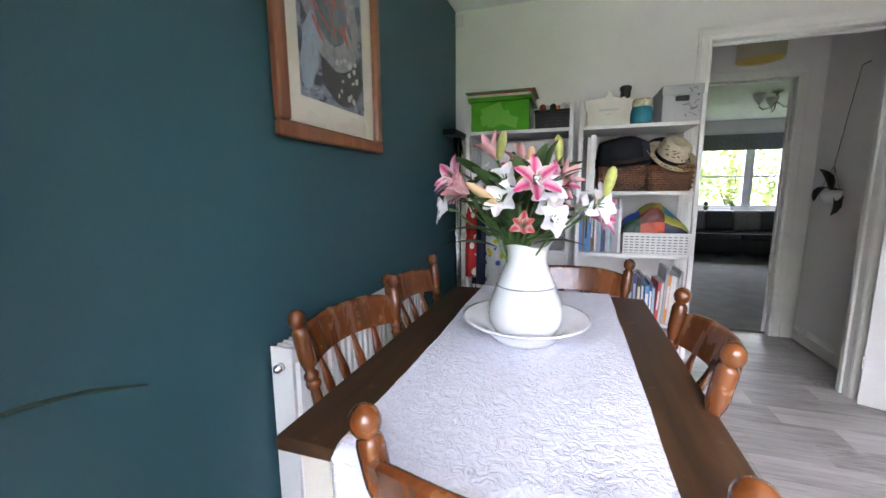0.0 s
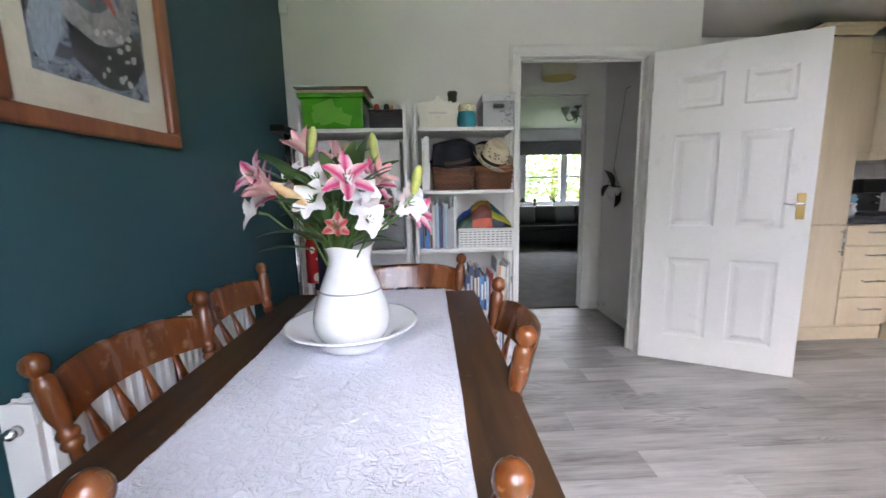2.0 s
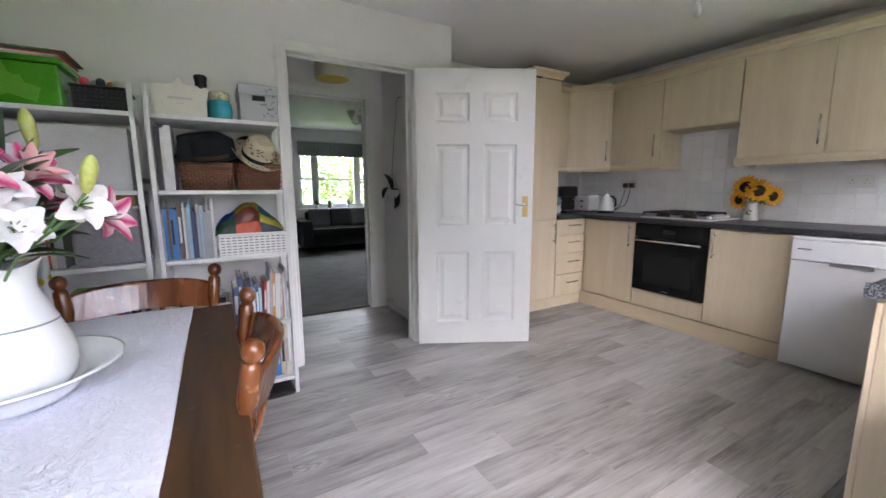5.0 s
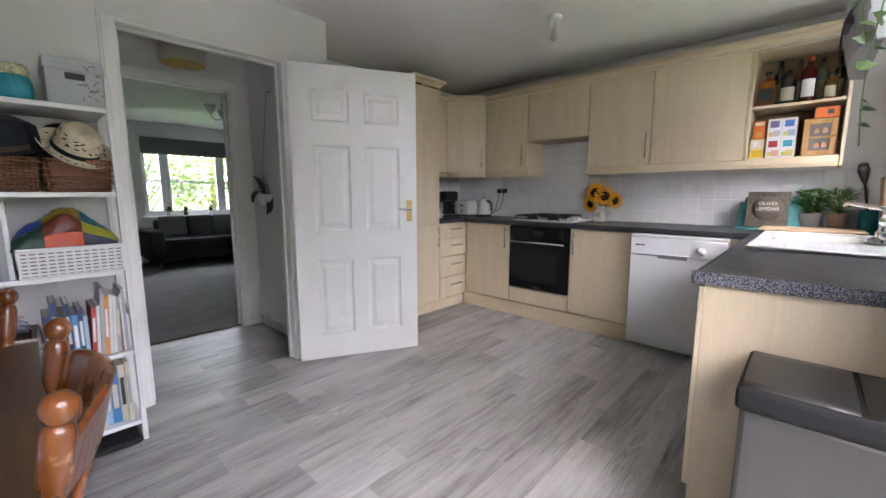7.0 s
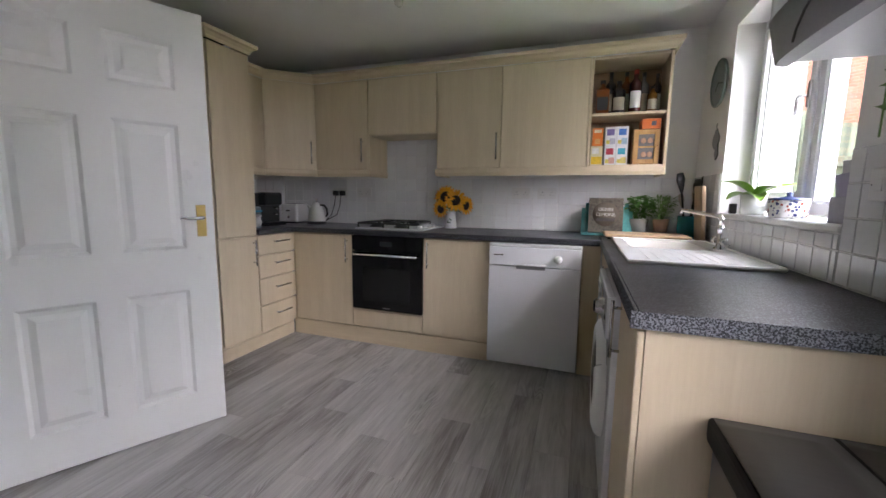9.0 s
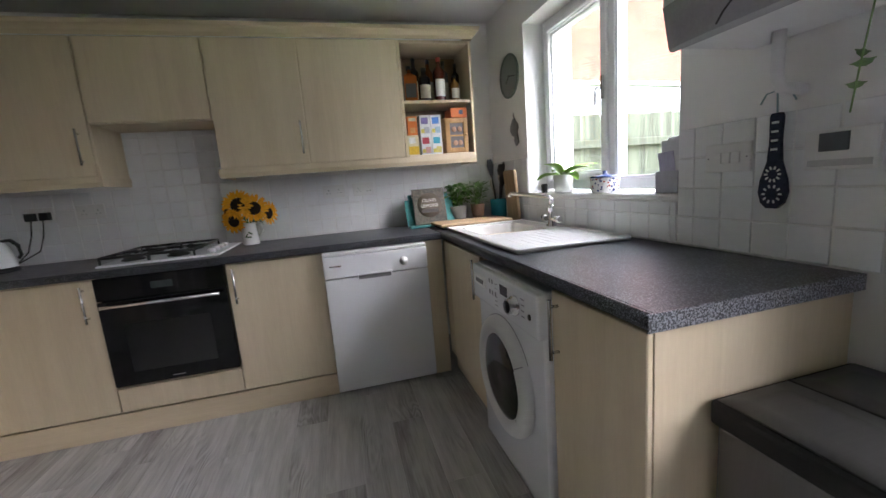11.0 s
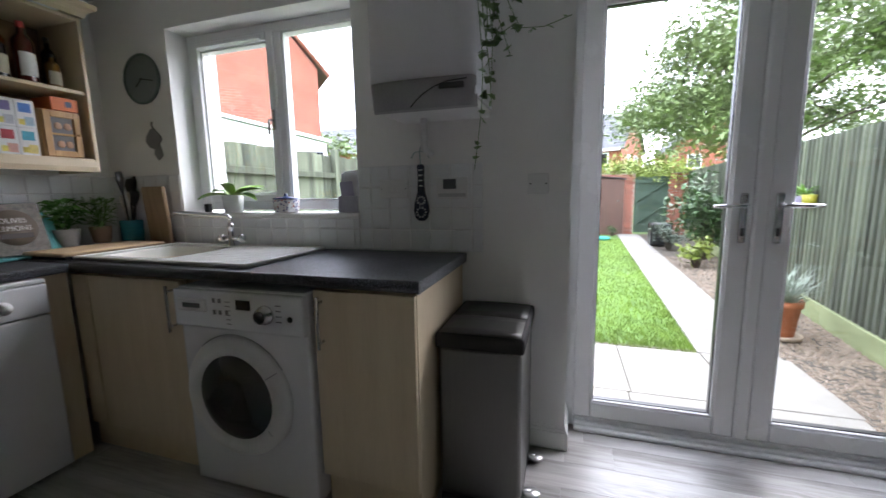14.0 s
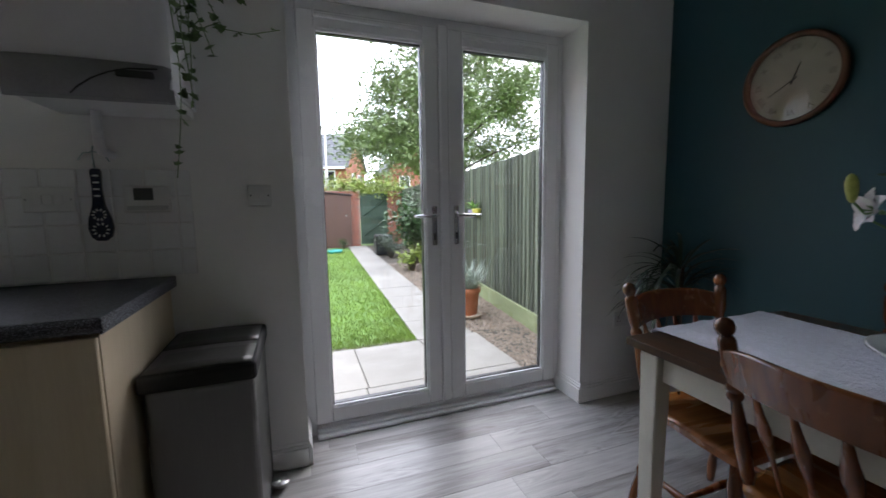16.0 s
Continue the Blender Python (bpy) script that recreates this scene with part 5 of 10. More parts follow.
for s in (RY0 + 0.03, RY1 - 0.03):
    bm = bmesh.new()
    tube(bm, [(0.045, s, 0.0), (0.045, s, RZ0 + 0.01)], 0.008, 8)
    part("pipe", bm, M["gloss_white"], rad)
bm = bmesh.new()
for s in (RY0 + 0.15, RY1 - 0.15):
    box(bm, 0.0, s - 0.02, 0.25, 0.021, s + 0.02, 0.65, 0.002)
part("bracket", bm, M["gloss_white"], rad)

# ---- framed picture ----
pic = thing("framed_picture", (WX, 1.455, 1.328), "framed abstract print in blue, grey and coral with a cream mount", "picture")
PW, PH = 0.301, 0.86
bm = bmesh.new()
fw = 0.046
for a0, a1, b0, b1 in ((-PW, PW, 0, fw), (-PW, PW, PH - fw, PH), (-PW, -PW + fw, fw, PH - fw), (PW - fw, PW, fw, PH - fw)):
    box(bm, 0.002, a0, b0, 0.03, a1, b1, 0.011, 4)
part("picture_frame", bm, grain("red_brown_picture_frame", (0.15, 0.048, 0.018), (0.27, 0.1, 0.042), 0.3, axis=2, wave=3, coat=0.3), pic, "red-brown varnished wood frame")
boxpart("mount", pic, plain("cream_mount_card", (0.72, 0.68, 0.58), 0.8), 0.004, -PW + fw, fw, 0.010, PW - fw, PH - fw, 0.0, "cream card mount")
m, n, l, p = node_mat("abstract_print")
tc = n.new("ShaderNodeTexCoord")
n1 = n.new("ShaderNodeTexNoise")
n1.inputs["Scale"].default_value = 26
n1.inputs["Detail"].default_value = 7
n1.inputs["Distortion"].default_value = 0.8
l.new(tc.outputs["Object"], n1.inputs["Vector"])
r1 = n.new("ShaderNodeValToRGB")
for k, (pos, c) in enumerate(((0.34, (0.015, 0.016, 0.025)), (0.42, (0.05, 0.06, 0.1)), (0.47, (0.22, 0.3, 0.4)), (0.53, (0.17, 0.18, 0.26)), (0.6, (0.36, 0.42, 0.5)), (0.68, (0.08, 0.1, 0.15)))):
    e = r1.color_ramp.elements[k] if k < 2 else r1.color_ramp.elements.new(pos)
    e.position, e.color = pos, (*c, 1)
l.new(n1.outputs[0], r1.inputs[0])
l.new(r1.outputs[0], p.inputs["Base Color"])
p.inputs["Roughness"].default_value = 0.6
boxpart("print", pic, m, 0.0105, -0.188, 0.13, 0.0115, 0.182, 0.745, 0.0, "abstract print with mottled blue and grey strokes")


def blob(name, cy, cz, ry, rz, tilt, mat, lift, lab=""):
    bm = bmesh.new()
    vs = [bm.verts.new((lift, ry * math.cos(2 * math.pi * k / 28) * (1 + 0.08 * math.sin(k * 1.7)), rz * math.sin(2 * math.pi * k / 28))) for k in range(28)]
    bm.faces.new(vs)
    move(bm, vs, pose(0, cy, cz, tilt, 0, 0))
    return part(name, bm, mat, pic, lab)


blob("night_shape", 0.045, 0.25, 0.128, 0.112, 8, surface("print_black", (0.014, 0.015, 0.022), 0.6, vary=0.5, scale=40), 0.0117, "black painted ground")
blob("dish_shape", 0.005, 0.4, 0.15, 0.155, 25, surface("print_grey_dish", (0.3, 0.3, 0.33), 0.6, vary=0.55, scale=45), 0.0119, "grey dish shape")
blob("dish_shadow_shape", -0.02, 0.43, 0.095, 0.11, 20, surface("print_green_grey", (0.11, 0.17, 0.18), 0.6, vary=0.6, scale=50), 0.0121)
blob("stripe_shape", -0.135, 0.27, 0.04, 0.12, -12, surface("print_pale_blue", (0.3, 0.38, 0.47), 0.6, vary=0.7, scale=90, stretch=(1, 5, 0.5)), 0.0122, "pale blue striped shape")
prng = random.Random(21)
CORAL, BLOSSOM, STEEL_BLUE = plain("print_coral", (0.5, 0.1, 0.075), 0.6), plain("print_white", (0.62, 0.62, 0.6), 0.6), plain("print_blue", (0.07, 0.15, 0.24), 0.6)
for k in range(16):
    blob("coral_stroke", prng.uniform(-0.1, 0.1), prng.uniform(0.33, 0.55), prng.uniform(0.005, 0.01), prng.uniform(0.015, 0.04), prng.uniform(10, 70), CORAL, 0.0124 + k * 0.00001)
for k in range(18):
    blob("blossom_spot", prng.uniform(0.0, 0.14), prng.uniform(0.165, 0.3), prng.uniform(0.006, 0.013), prng.uniform(0.005, 0.011), prng.uniform(0, 90), BLOSSOM, 0.0126 + k * 0.00001)
for k in range(20):
    blob("blue_stroke", prng.uniform(-0.15, 0.14), prng.uniform(0.34, 0.7), prng.uniform(0.004, 0.009), prng.uniform(0.02, 0.05), prng.uniform(-60, 60), STEEL_BLUE, 0.0128 + k * 0.00001)
boxpart("glass", pic, M["pane"], 0.0135, -PW + fw, fw, 0.0155, PW - fw, PH - fw, 0.0, "clear picture glass").visible_shadow = False

# ---- wall clock ----
ck = thing("wall_clock", pose(WX, 0.632, 1.697, 0, 90, 0), "round wooden wall clock with a pale face on the teal wall", "clock")
bm = bmesh.new()
lathe(bm, [(0.165, 0.0), (0.193, 0.002), (0.2, 0.012), (0.198, 0.026), (0.187, 0.034), (0.177, 0.03), (0.172, 0.018)], 56, cap=False)
part("rim", bm, grain("clock_rim_wood", (0.07, 0.026, 0.01), (0.18, 0.07, 0.03), 0.35, axis=0, wave=3, coat=0.2), ck, "reddish wooden rim")
bm = bmesh.new()
lathe(bm, [(0.176, 0.006), (0.0, 0.006)], 48, cap=False)
part("face", bm, plain("parchment_dial", (0.42, 0.385, 0.3), 0.6, vary=0.15, scale=10), ck, "parchment coloured dial")
INK = plain("black_ink", (0.02, 0.02, 0.02), 0.6)
numerals = ("XII", "I", "II", "III", "IIII", "V", "VI", "VII", "VIII", "IX", "X", "XI")
for k, s in enumerate(numerals):
    cu = bpy.data.curves.new("numeral", 'FONT')
    cu.body = s
    cu.size = 0.036
    cu.align_x, cu.align_y = 'CENTER', 'CENTER'
    cu.extrude = 0.0004
    tmp = bpy.data.objects.new("numeral", cu)
    scene.collection.objects.link(tmp)
    me = bpy.data.meshes.new_from_object(tmp.evaluated_get(bpy.context.evaluated_depsgraph_get()))
    bpy.data.objects.remove(tmp)
    me.materials.append(plain("faded_ink", (0.2, 0.18, 0.14), 0.7))
    ob = new("numeral", me)
    ob.parent = ck
    a = radians(30 * k)
    ob.matrix_basis = pose(-0.138 * math.cos(a), 0.138 * math.sin(a), 0.0068, 0, 0, 90 - 30 * k)
for ang, ln2, wd in ((20, 0.075, 0.007), (240, 0.11, 0.005)):
    bm = bmesh.new()
    vs = box(bm, -0.02, -wd / 2, 0.009, ln2, wd / 2, 0.011, 0.0005)
    for v in vs:
        if v.is_valid and v.co.x > 0.05:
            v.co.y *= 0.4
    move(bm, vs, pose(0, 0, 0, 0, 0, 180 - ang))
    part("pointer", bm, INK, ck, "black clock pointer")
bm = bmesh.new()
lathe(bm, [(0.174, 0.026), (0.12, 0.028), (0.0, 0.029)], 48, cap=False)
part("clock_glass", bm, M["pane"], ck, "clear clock glass").visible_shadow = False


# ---- bookcases and what they hold ----
M["shelf_white"] = surface("white_shelf_paint", (0.74, 0.74, 0.73), 0.4, vary=0.03, scale=6)
SF, SB = 2.575, 2.905
LEVELS = (1.515, 1.165, 0.825, 0.445, 0.105)


def build_bookcase(x0, x1, label):
    c = thing("bookcase", (x0, SF, 0), label, "bookcase", "white bookcases")
    w, d = x1 - x0, SB - SF
    for x in (0.0, w - 0.02):
        for y in (0.0, d - 0.028):
            boxpart("post", c, M["shelf_white"], x, y, 0.0, x + 0.02, y + 0.028, 1.645, 0.002)
        for z in (0.05, 0.6, 1.2):
            boxpart("side_rail", c, M["shelf_white"], x + 0.003, 0.029, z, x + 0.017, d - 0.029, z + 0.025, 0.002)
    for z in LEVELS:
        boxpart("shelf", c, M["shelf_white"], 0.021, 0.002, z - 0.02, w - 0.021, d - 0.004, z, 0.002)
    return c


build_bookcase(-0.465, 0.138, "white wooden open bookcase in the teal corner, crowded")
build_bookcase(0.172, 0.762, "white wooden open bookcase beside the doorway, full of books and baskets")


def bx_thing(name, b, mat, label, cat, bevel=0.004, group=""):
    x0, y0, z0, x1, y1, z1 = b
    bm = bmesh.new()
    cx, cy = (x0 + x1) / 2, (y0 + y1) / 2
    box(bm, x0 - cx, y0 - cy, 0, x1 - cx, y1 - cy, z1 - z0, bevel)
    return solo(name, bm, mat, label, cat, group, m=pose(cx, cy, z0))


PAPER = plain("page_paper", (0.7, 0.67, 0.6), 0.9)
COVERS = [("cover_white", (0.68, 0.68, 0.66)), ("cover_navy", (0.03, 0.05, 0.13)), ("cover_blue", (0.06, 0.22, 0.5)), ("cover_red", (0.5, 0.05, 0.06)), ("cover_pink", (0.6, 0.12, 0.22)), ("cover_black", (0.02, 0.02, 0.022)),
          ("cover_grey", (0.35, 0.36, 0.38)), ("cover_sky", (0.32, 0.5, 0.62)), ("cover_green", (0.08, 0.2, 0.08)), ("cover_orange", (0.65, 0.26, 0.04)), ("cover_cream", (0.6, 0.55, 0.42)), ("cover_brown", (0.16, 0.09, 0.05))]
COVERS = [surface(n, c, 0.45, vary=0.12, scale=20) for n, c in COVERS]


def book(x, y, z, th, h, d, cover, lean=0.0, kind="book"):
    """An upright book, its spine to the room (-y), with pages set in."""
    b = thing(kind, pose(x, y, z, 0, lean, 0), {"book": "upright paperback book on the bookcase shelf", "magazine": "thin magazine upright on the bookcase shelf"}[kind], kind, "books on the bookcase")
    bm = bmesh.new()
    t = 0.0018 if kind == "book" else 0.0008
    box(bm, -th / 2, 0, 0, -th / 2 + t, d, h)
    box(bm, th / 2 - t, 0, 0, th / 2, d, h)
    box(bm, -th / 2, -0.0018, 0, th / 2, 0.0, h)
    part("cover", bm, cover, b)
    boxpart("page_block", b, PAPER, -th / 2 + t, 0.001, 0.003, th / 2 - t, d - 0.003, h - 0.003, 0.0)
    if th > 0.014:
        boxpart("spine_label", b, COVERS[rng.choice((0, 10, 5, 6))], -th * 0.3, -0.0026, h * 0.3, th * 0.3, -0.0019, h * 0.78, 0.0)


def row(x0, x1, z, hmin, hmax, d, tmin, tmax, picks, y=None, kind="book", lean=0.0):
    x = x0
    while x < x1 - tmin:
        th = min(rng.uniform(tmin, tmax), x1 - x)
        h = rng.uniform(hmin, hmax)
        book(x + th / 2, (SF + rng.uniform(0.015, 0.05)) if y is None else y, z + 0.001 + abs(math.sin(radians(lean))) * th / 2, th, h, d, COVERS[rng.choice(picks)], lean if x + th < x1 - 0.03 else 0, kind)
        x += th + 0.001


def woven(name, b, mat, label, strands=11, stakes=14, r=0.006):
    """A basket: stakes with strands that pass in and out of them, round the four sides, and a base."""
    x0, y0, z0, x1, y1, z1 = b
    t = thing(name, ((x0 + x1) / 2, (y0 + y1) / 2, z0), label, "basket")
    hx, hy, h = (x1 - x0) / 2, (y1 - y0) / 2, z1 - z0
    per = []
    for k in range(stakes):
        per.append((-hx + 2 * hx * k / stakes, -hy))
    for k in range(stakes // 2):
        per.append((hx, -hy + 2 * hy * k / (stakes // 2)))
    for k in range(stakes):
        per.append((hx - 2 * hx * k / stakes, hy))
    for k in range(stakes // 2):
        per.append((-hx, hy - 2 * hy * k / (stakes // 2)))
    bm = bmesh.new()
    for px, py in per:
        tube(bm, [(px * 0.9, py * 0.9, 0.004), (px, py, h)], r * 0.7, 5)
    part("stake_frame", bm, mat, t)
    bm = bmesh.new()
    n = len(per)
    for s in range(strands):
        z = r + (h - 2 * r) * s / (strands - 1)
        f = 0.9 + 0.1 * z / h
        pts = []
        for k in range(n + 1):
            px, py = per[k % n]
            o = (1 if (k + s) % 2 else -1) * r * 0.9
            nx = (1 if abs(px) >= hx - 1e-6 else 0) * (1 if px > 0 else -1)
            nyy = (1 if abs(py) >= hy - 1e-6 else 0) * (1 if py > 0 else -1)
            pts.append((px * f + nx * o, py * f + nyy * o, z + rng.uniform(-0.001, 0.001)))
        tube(bm, pts, r * 0.85, 5)
    part("weave", bm, mat, t)
    boxpart("base", t, mat, -hx * 0.88, -hy * 0.88, 0.0, hx * 0.88, hy * 0.88, 0.01, 0.0)
    # dark block added inside, standing in for the shade behind the weave
    boxpart("lining", t, plain("basket_inside_shade", (0.06, 0.03, 0.015), 0.9), -hx * 0.84, -hy * 0.84, 0.01, hx * 0.84, hy * 0.84, h * 0.9, 0.0)
    return t


M["wicker"] = grain("brown_willow", (0.055, 0.018, 0.007), (0.3, 0.12, 0.05), 0.32, axis=0, wave=4, rnd=0.1)
M["pale_wicker"] = grain("pale_willow", (0.4, 0.36, 0.29), (0.62, 0.57, 0.48), 0.6, axis=0, wave=4, rnd=0.1)

# right bookcase, top
z = LEVELS[0] + 0.001
crate = thing("wooden_crate", (0.316, SF + 0.03, z), "cream painted wooden box with a scalloped front", "box")
bm = bmesh.new()
out = [(-0.098, 0.0), (0.098, 0.0), (0.118, 0.135)]
for k in range(25):
    u = 1 - 2 * k / 24
    zz = 0.135 + 0.012 * (1 - abs(u)) + (0.032 * max(0, math.cos(u * 9)) if abs(u) < 0.5 else 0.006 * math.cos(u * 20))
    out.append((u * 0.112, zz))
out.append((-0.118, 0.135))
fr = [bm.verts.new((x, 0, zz)) for x, zz in out]
bk = [bm.verts.new((x, 0.012, zz)) for x, zz in out]
bm.faces.new(fr[::-1])
bm.faces.new(bk)
for k in range(len(out)):
    bm.faces.new((fr[k], fr[(k + 1) % len(out)], bk[(k + 1) % len(out)], bk[k]))
CREAM = plain("cream_box_paint", (0.66, 0.63, 0.54), 0.5)
part("front_board", bm, CREAM, crate, "scalloped cream front board")
boxpart("side_board", crate, CREAM, -0.108, 0.013, 0, -0.098, 0.16, 0.12)
boxpart("side_board", crate, CREAM, 0.098, 0.013, 0, 0.108, 0.16, 0.12)
boxpart("back_board", crate, CREAM, -0.097, 0.15, 0.0, 0.097, 0.16, 0.12)
boxpart("bottom_board", crate, CREAM, -0.097, 0.013, 0.0, 0.097, 0.149, 0.01)
boxpart("lettering_bar", crate, plain("pale_grey_lettering", (0.5, 0.49, 0.45), 0.7), -0.05, -0.001, 0.075, 0.05, -0.0002, 0.087, 0.0)
boxpart("lettering_bar", crate, plain("pale_grey_lettering", (0.5, 0.49, 0.45), 0.7), -0.015, -0.001, 0.055, 0.015, -0.0002, 0.06, 0.0)
bm = bmesh.new()
lathe(bm, [(0.022, 0), (0.026, 0.02), (0.026, 0.19), (0.03, 0.2), (0.03, 0.215), (0.024, 0.22)], 18)
solo("black_flask", bm, M["black_plastic"], "tall black drinks flask on the bookcase top", "flask", m=pose(0.405, SF + 0.14, z))
jar = thing("ceramic_jar", (0.48, SF + 0.06, z), "turquoise glazed jar with a cream patterned collar", "jar")
bm = bmesh.new()
lathe(bm, [(0.0, 0.0), (0.042, 0.0), (0.052, 0.01), (0.056, 0.04), (0.052, 0.075), (0.046, 0.088)], 28, cap=False)
part("jar_body", bm, plain("turquoise_glaze", (0.03, 0.25, 0.3), 0.15, vary=0.3, scale=12), jar)
bm = bmesh.new()
lathe(bm, [(0.046, 0.088), (0.048, 0.1), (0.047, 0.118), (0.042, 0.128), (0.036, 0.124), (0.036, 0.05), (0.0, 0.05)], 28, cap=False)
part("collar", bm, plain("speckled_cream_glaze", (0.5, 0.48, 0.3), 0.25, vary=0.6, scale=60), jar, "cream speckled collar")
sb = thing("storage_box", (0.655, SF + 0.01, z), "grey floral card storage box with a lid", "storage box")
GREY = plain("grey_card", (0.45, 0.47, 0.48), 0.6, vary=0.05)
boxpart("box_body", sb, GREY, -0.088, 0.0, 0, 0.088, 0.25, 0.15, 0.002)
boxpart("lid", sb, GREY, -0.093, -0.006, 0.13, 0.093, 0.256, 0.175, 0.003)
boxpart("grip_hole", sb, INK, -0.03, -0.0072, 0.098, 0.03, -0.0004, 0.122, 0.0)
bm = bmesh.new()
for k in range(30):
    a, b = rng.uniform(0.01, 0.085), rng.uniform(0.02, 0.17)
    if abs(a - b * 0.55) < 0.055:
        ln2, an = rng.uniform(0.006, 0.02), rng.uniform(0, 3.14)
        vs = box(bm, -ln2 / 2, -0.0012, -0.0016, ln2 / 2, 0, 0.0016)
        move(bm, vs, Matrix.Translation((a, -0.0064 if b > 0.128 else -0.0004, b)) @ Matrix.Rotation(an, 4, 'Y'))
part("floral_print", bm, plain("dark_grey_print", (0.1, 0.1, 0.11), 0.7), sb, "dark blossom sprig print")

# right bookcase, hats and brown baskets
z = LEVELS[1] + 0.001
woven("wicker_basket", (0.285, SF + 0.02, z, 0.515, SF + 0.27, z + 0.135), M["wicker"], "brown willow basket on the bookcase shelf")
woven("wicker_basket", (0.53, SF + 0.02, z, 0.737, SF + 0.27, z + 0.135), M["wicker"], "brown willow basket under a straw hat")
row(0.197, 0.262, z, 0.28, 0.31, 0.2, 0.015, 0.03, (0, 0, 4, 5))


def hat(m, brim, crown, h, mat, label, band):
    t = thing("hat", m, label, "hat")
    bm = bmesh.new()
    n = 40
    prof = [(brim, 0.012), (brim * 0.85, 0.0), (crown * 1.05, 0.004), (crown, 0.01), (crown * 0.95, h * 0.5), (crown * 0.86, h * 0.85), (crown * 0.7, h), (crown * 0.4, h * 0.93), (0.0, h * 0.84)]
    vs = lathe(bm, prof, n, cap=False)
    for v in bm.verts:
        r = math.hypot(v.co.x, v.co.y)
        if r > crown * 1.1:
            v.co.z += 0.22 * (r - crown) * abs(v.co.x / r) ** 2 * 1.2
        v.co.y *= 1.12
        if v.co.z > h * 0.7 and r < crown * 0.75:
            v.co.x *= 0.8
    part("hat_shell", bm, mat, t)
    bm = bmesh.new()
    lathe(bm, [(crown * 1.012, 0.008), (crown * 0.985, 0.028)], n, cap=False)
    for v in bm.verts:
        v.co.y *= 1.12
    part("hat_band", bm, band, t, "dark band")
    return t


STRAW = surface("straw_weave", (0.6, 0.52, 0.37), 0.8, vary=0.15, scale=70, fine=400, bump=0.4)
FELT = surface("charcoal_felt", (0.008, 0.01, 0.015), 0.95, vary=0.2, scale=30)
def cloth_heap(name, b, mat, label, category, seed):
    """Folded cloth: a rounded block with soft uneven folds."""
    x0, y0, z0, x1, y1, z1 = b
    bm = bmesh.new()
    box(bm, x0, y0, z0, x1, y1, z1)
    bmesh.ops.subdivide_edges(bm, edges=list(bm.edges), cuts=9, use_grid_fill=True)
    c = Vector(((x0 + x1) / 2, (y0 + y1) / 2, z0))
    hx, hy, hz = (x1 - x0) / 2, (y1 - y0) / 2, z1 - z0
    for v in bm.verts:
        u, w, q = (v.co.x - c.x) / hx, (v.co.y - c.y) / hy, (v.co.z - c.z) / hz
        k = 1 - 0.12 * (u ** 4 + w ** 4) * q
        v.co.z = c.z + hz * q * (k - 0.1 * q * abs(noise.noise((u * 2.3, w * 2, seed))))
        v.co.x -= 0.012 * u * q + 0.006 * noise.noise((q * 6, w * 3, seed + 2)) * abs(u)
    for f in bm.faces:
        f.smooth = True
    return solo(name, bm, mat, label, category)


# two dark cloth heaps, added to darken the inside of this shelf
cloth_heap("folded_jacket", (0.275, SF + 0.05, z + 0.136, 0.54, SF + 0.29, z + 0.29), surface("navy_filler_cloth", (0.006, 0.008, 0.013), 0.9, vary=0.3, scale=30, bump=0.3), "dark navy cloth heap added to darken the shelf above the willow baskets", "jacket", 1.0)
cloth_heap("folded_scarf", (0.54, SF + 0.19, z + 0.136, 0.735, SF + 0.3, z + 0.3), bpy.data.materials["navy_filler_cloth"], "dark cloth heap added to darken the shelf behind the straw hat", "scarf", 4.0)
ht = hat(pose(0.635, SF + 0.09, z + 0.172, 36, 14, 8), 0.13, 0.08, 0.105, STRAW, "cream straw hat with dark flecks and a navy band", FELT)
bm = bmesh.new()
frng = random.Random(31)
for k in range(64):
    a = 2.4 * k + frng.uniform(-0.3, 0.3)
    vs = [bm.verts.new(c) for c in ((-0.011, 0, 0), (-0.003, 0, 0.0034), (0.011, 0, 0.001), (0.004, 0, -0.0034))]
    bm.faces.new(vs)
    if k < 40:
        hh = frng.uniform(0.034, 0.094)
        rr = 0.08 * (0.985 - 0.14 * max(0, hh - 0.05) / 0.05) + 0.0022
        m = Matrix.Translation((rr * math.cos(a), 1.12 * rr * math.sin(a), hh)) @ Matrix.Rotation(a + math.pi / 2, 4, 'Z')
    else:
        rr = frng.uniform(0.092, 0.112)
        m = Matrix.Translation((rr * math.cos(a), 1.12 * rr * math.sin(a), 0.006 + 0.264 * (rr - 0.08) * math.cos(a) ** 2)) @ Matrix.Rotation(frng.uniform(0, 6.28), 4, 'Z') @ Matrix.Rotation(radians(90), 4, 'X')
    move(bm, vs, m @ Matrix.Rotation(frng.uniform(-0.9, 0.9), 4, 'Y'))
part("flecks", bm, FELT, ht, "dark woven flecks")
hat(pose(0.425, SF + 0.13, z + 0.165, 14, -8, 0), 0.16, 0.105, 0.125, FELT, "large charcoal felt hat resting on a basket", plain("brown_hat_band", (0.06, 0.035, 0.02), 0.8))

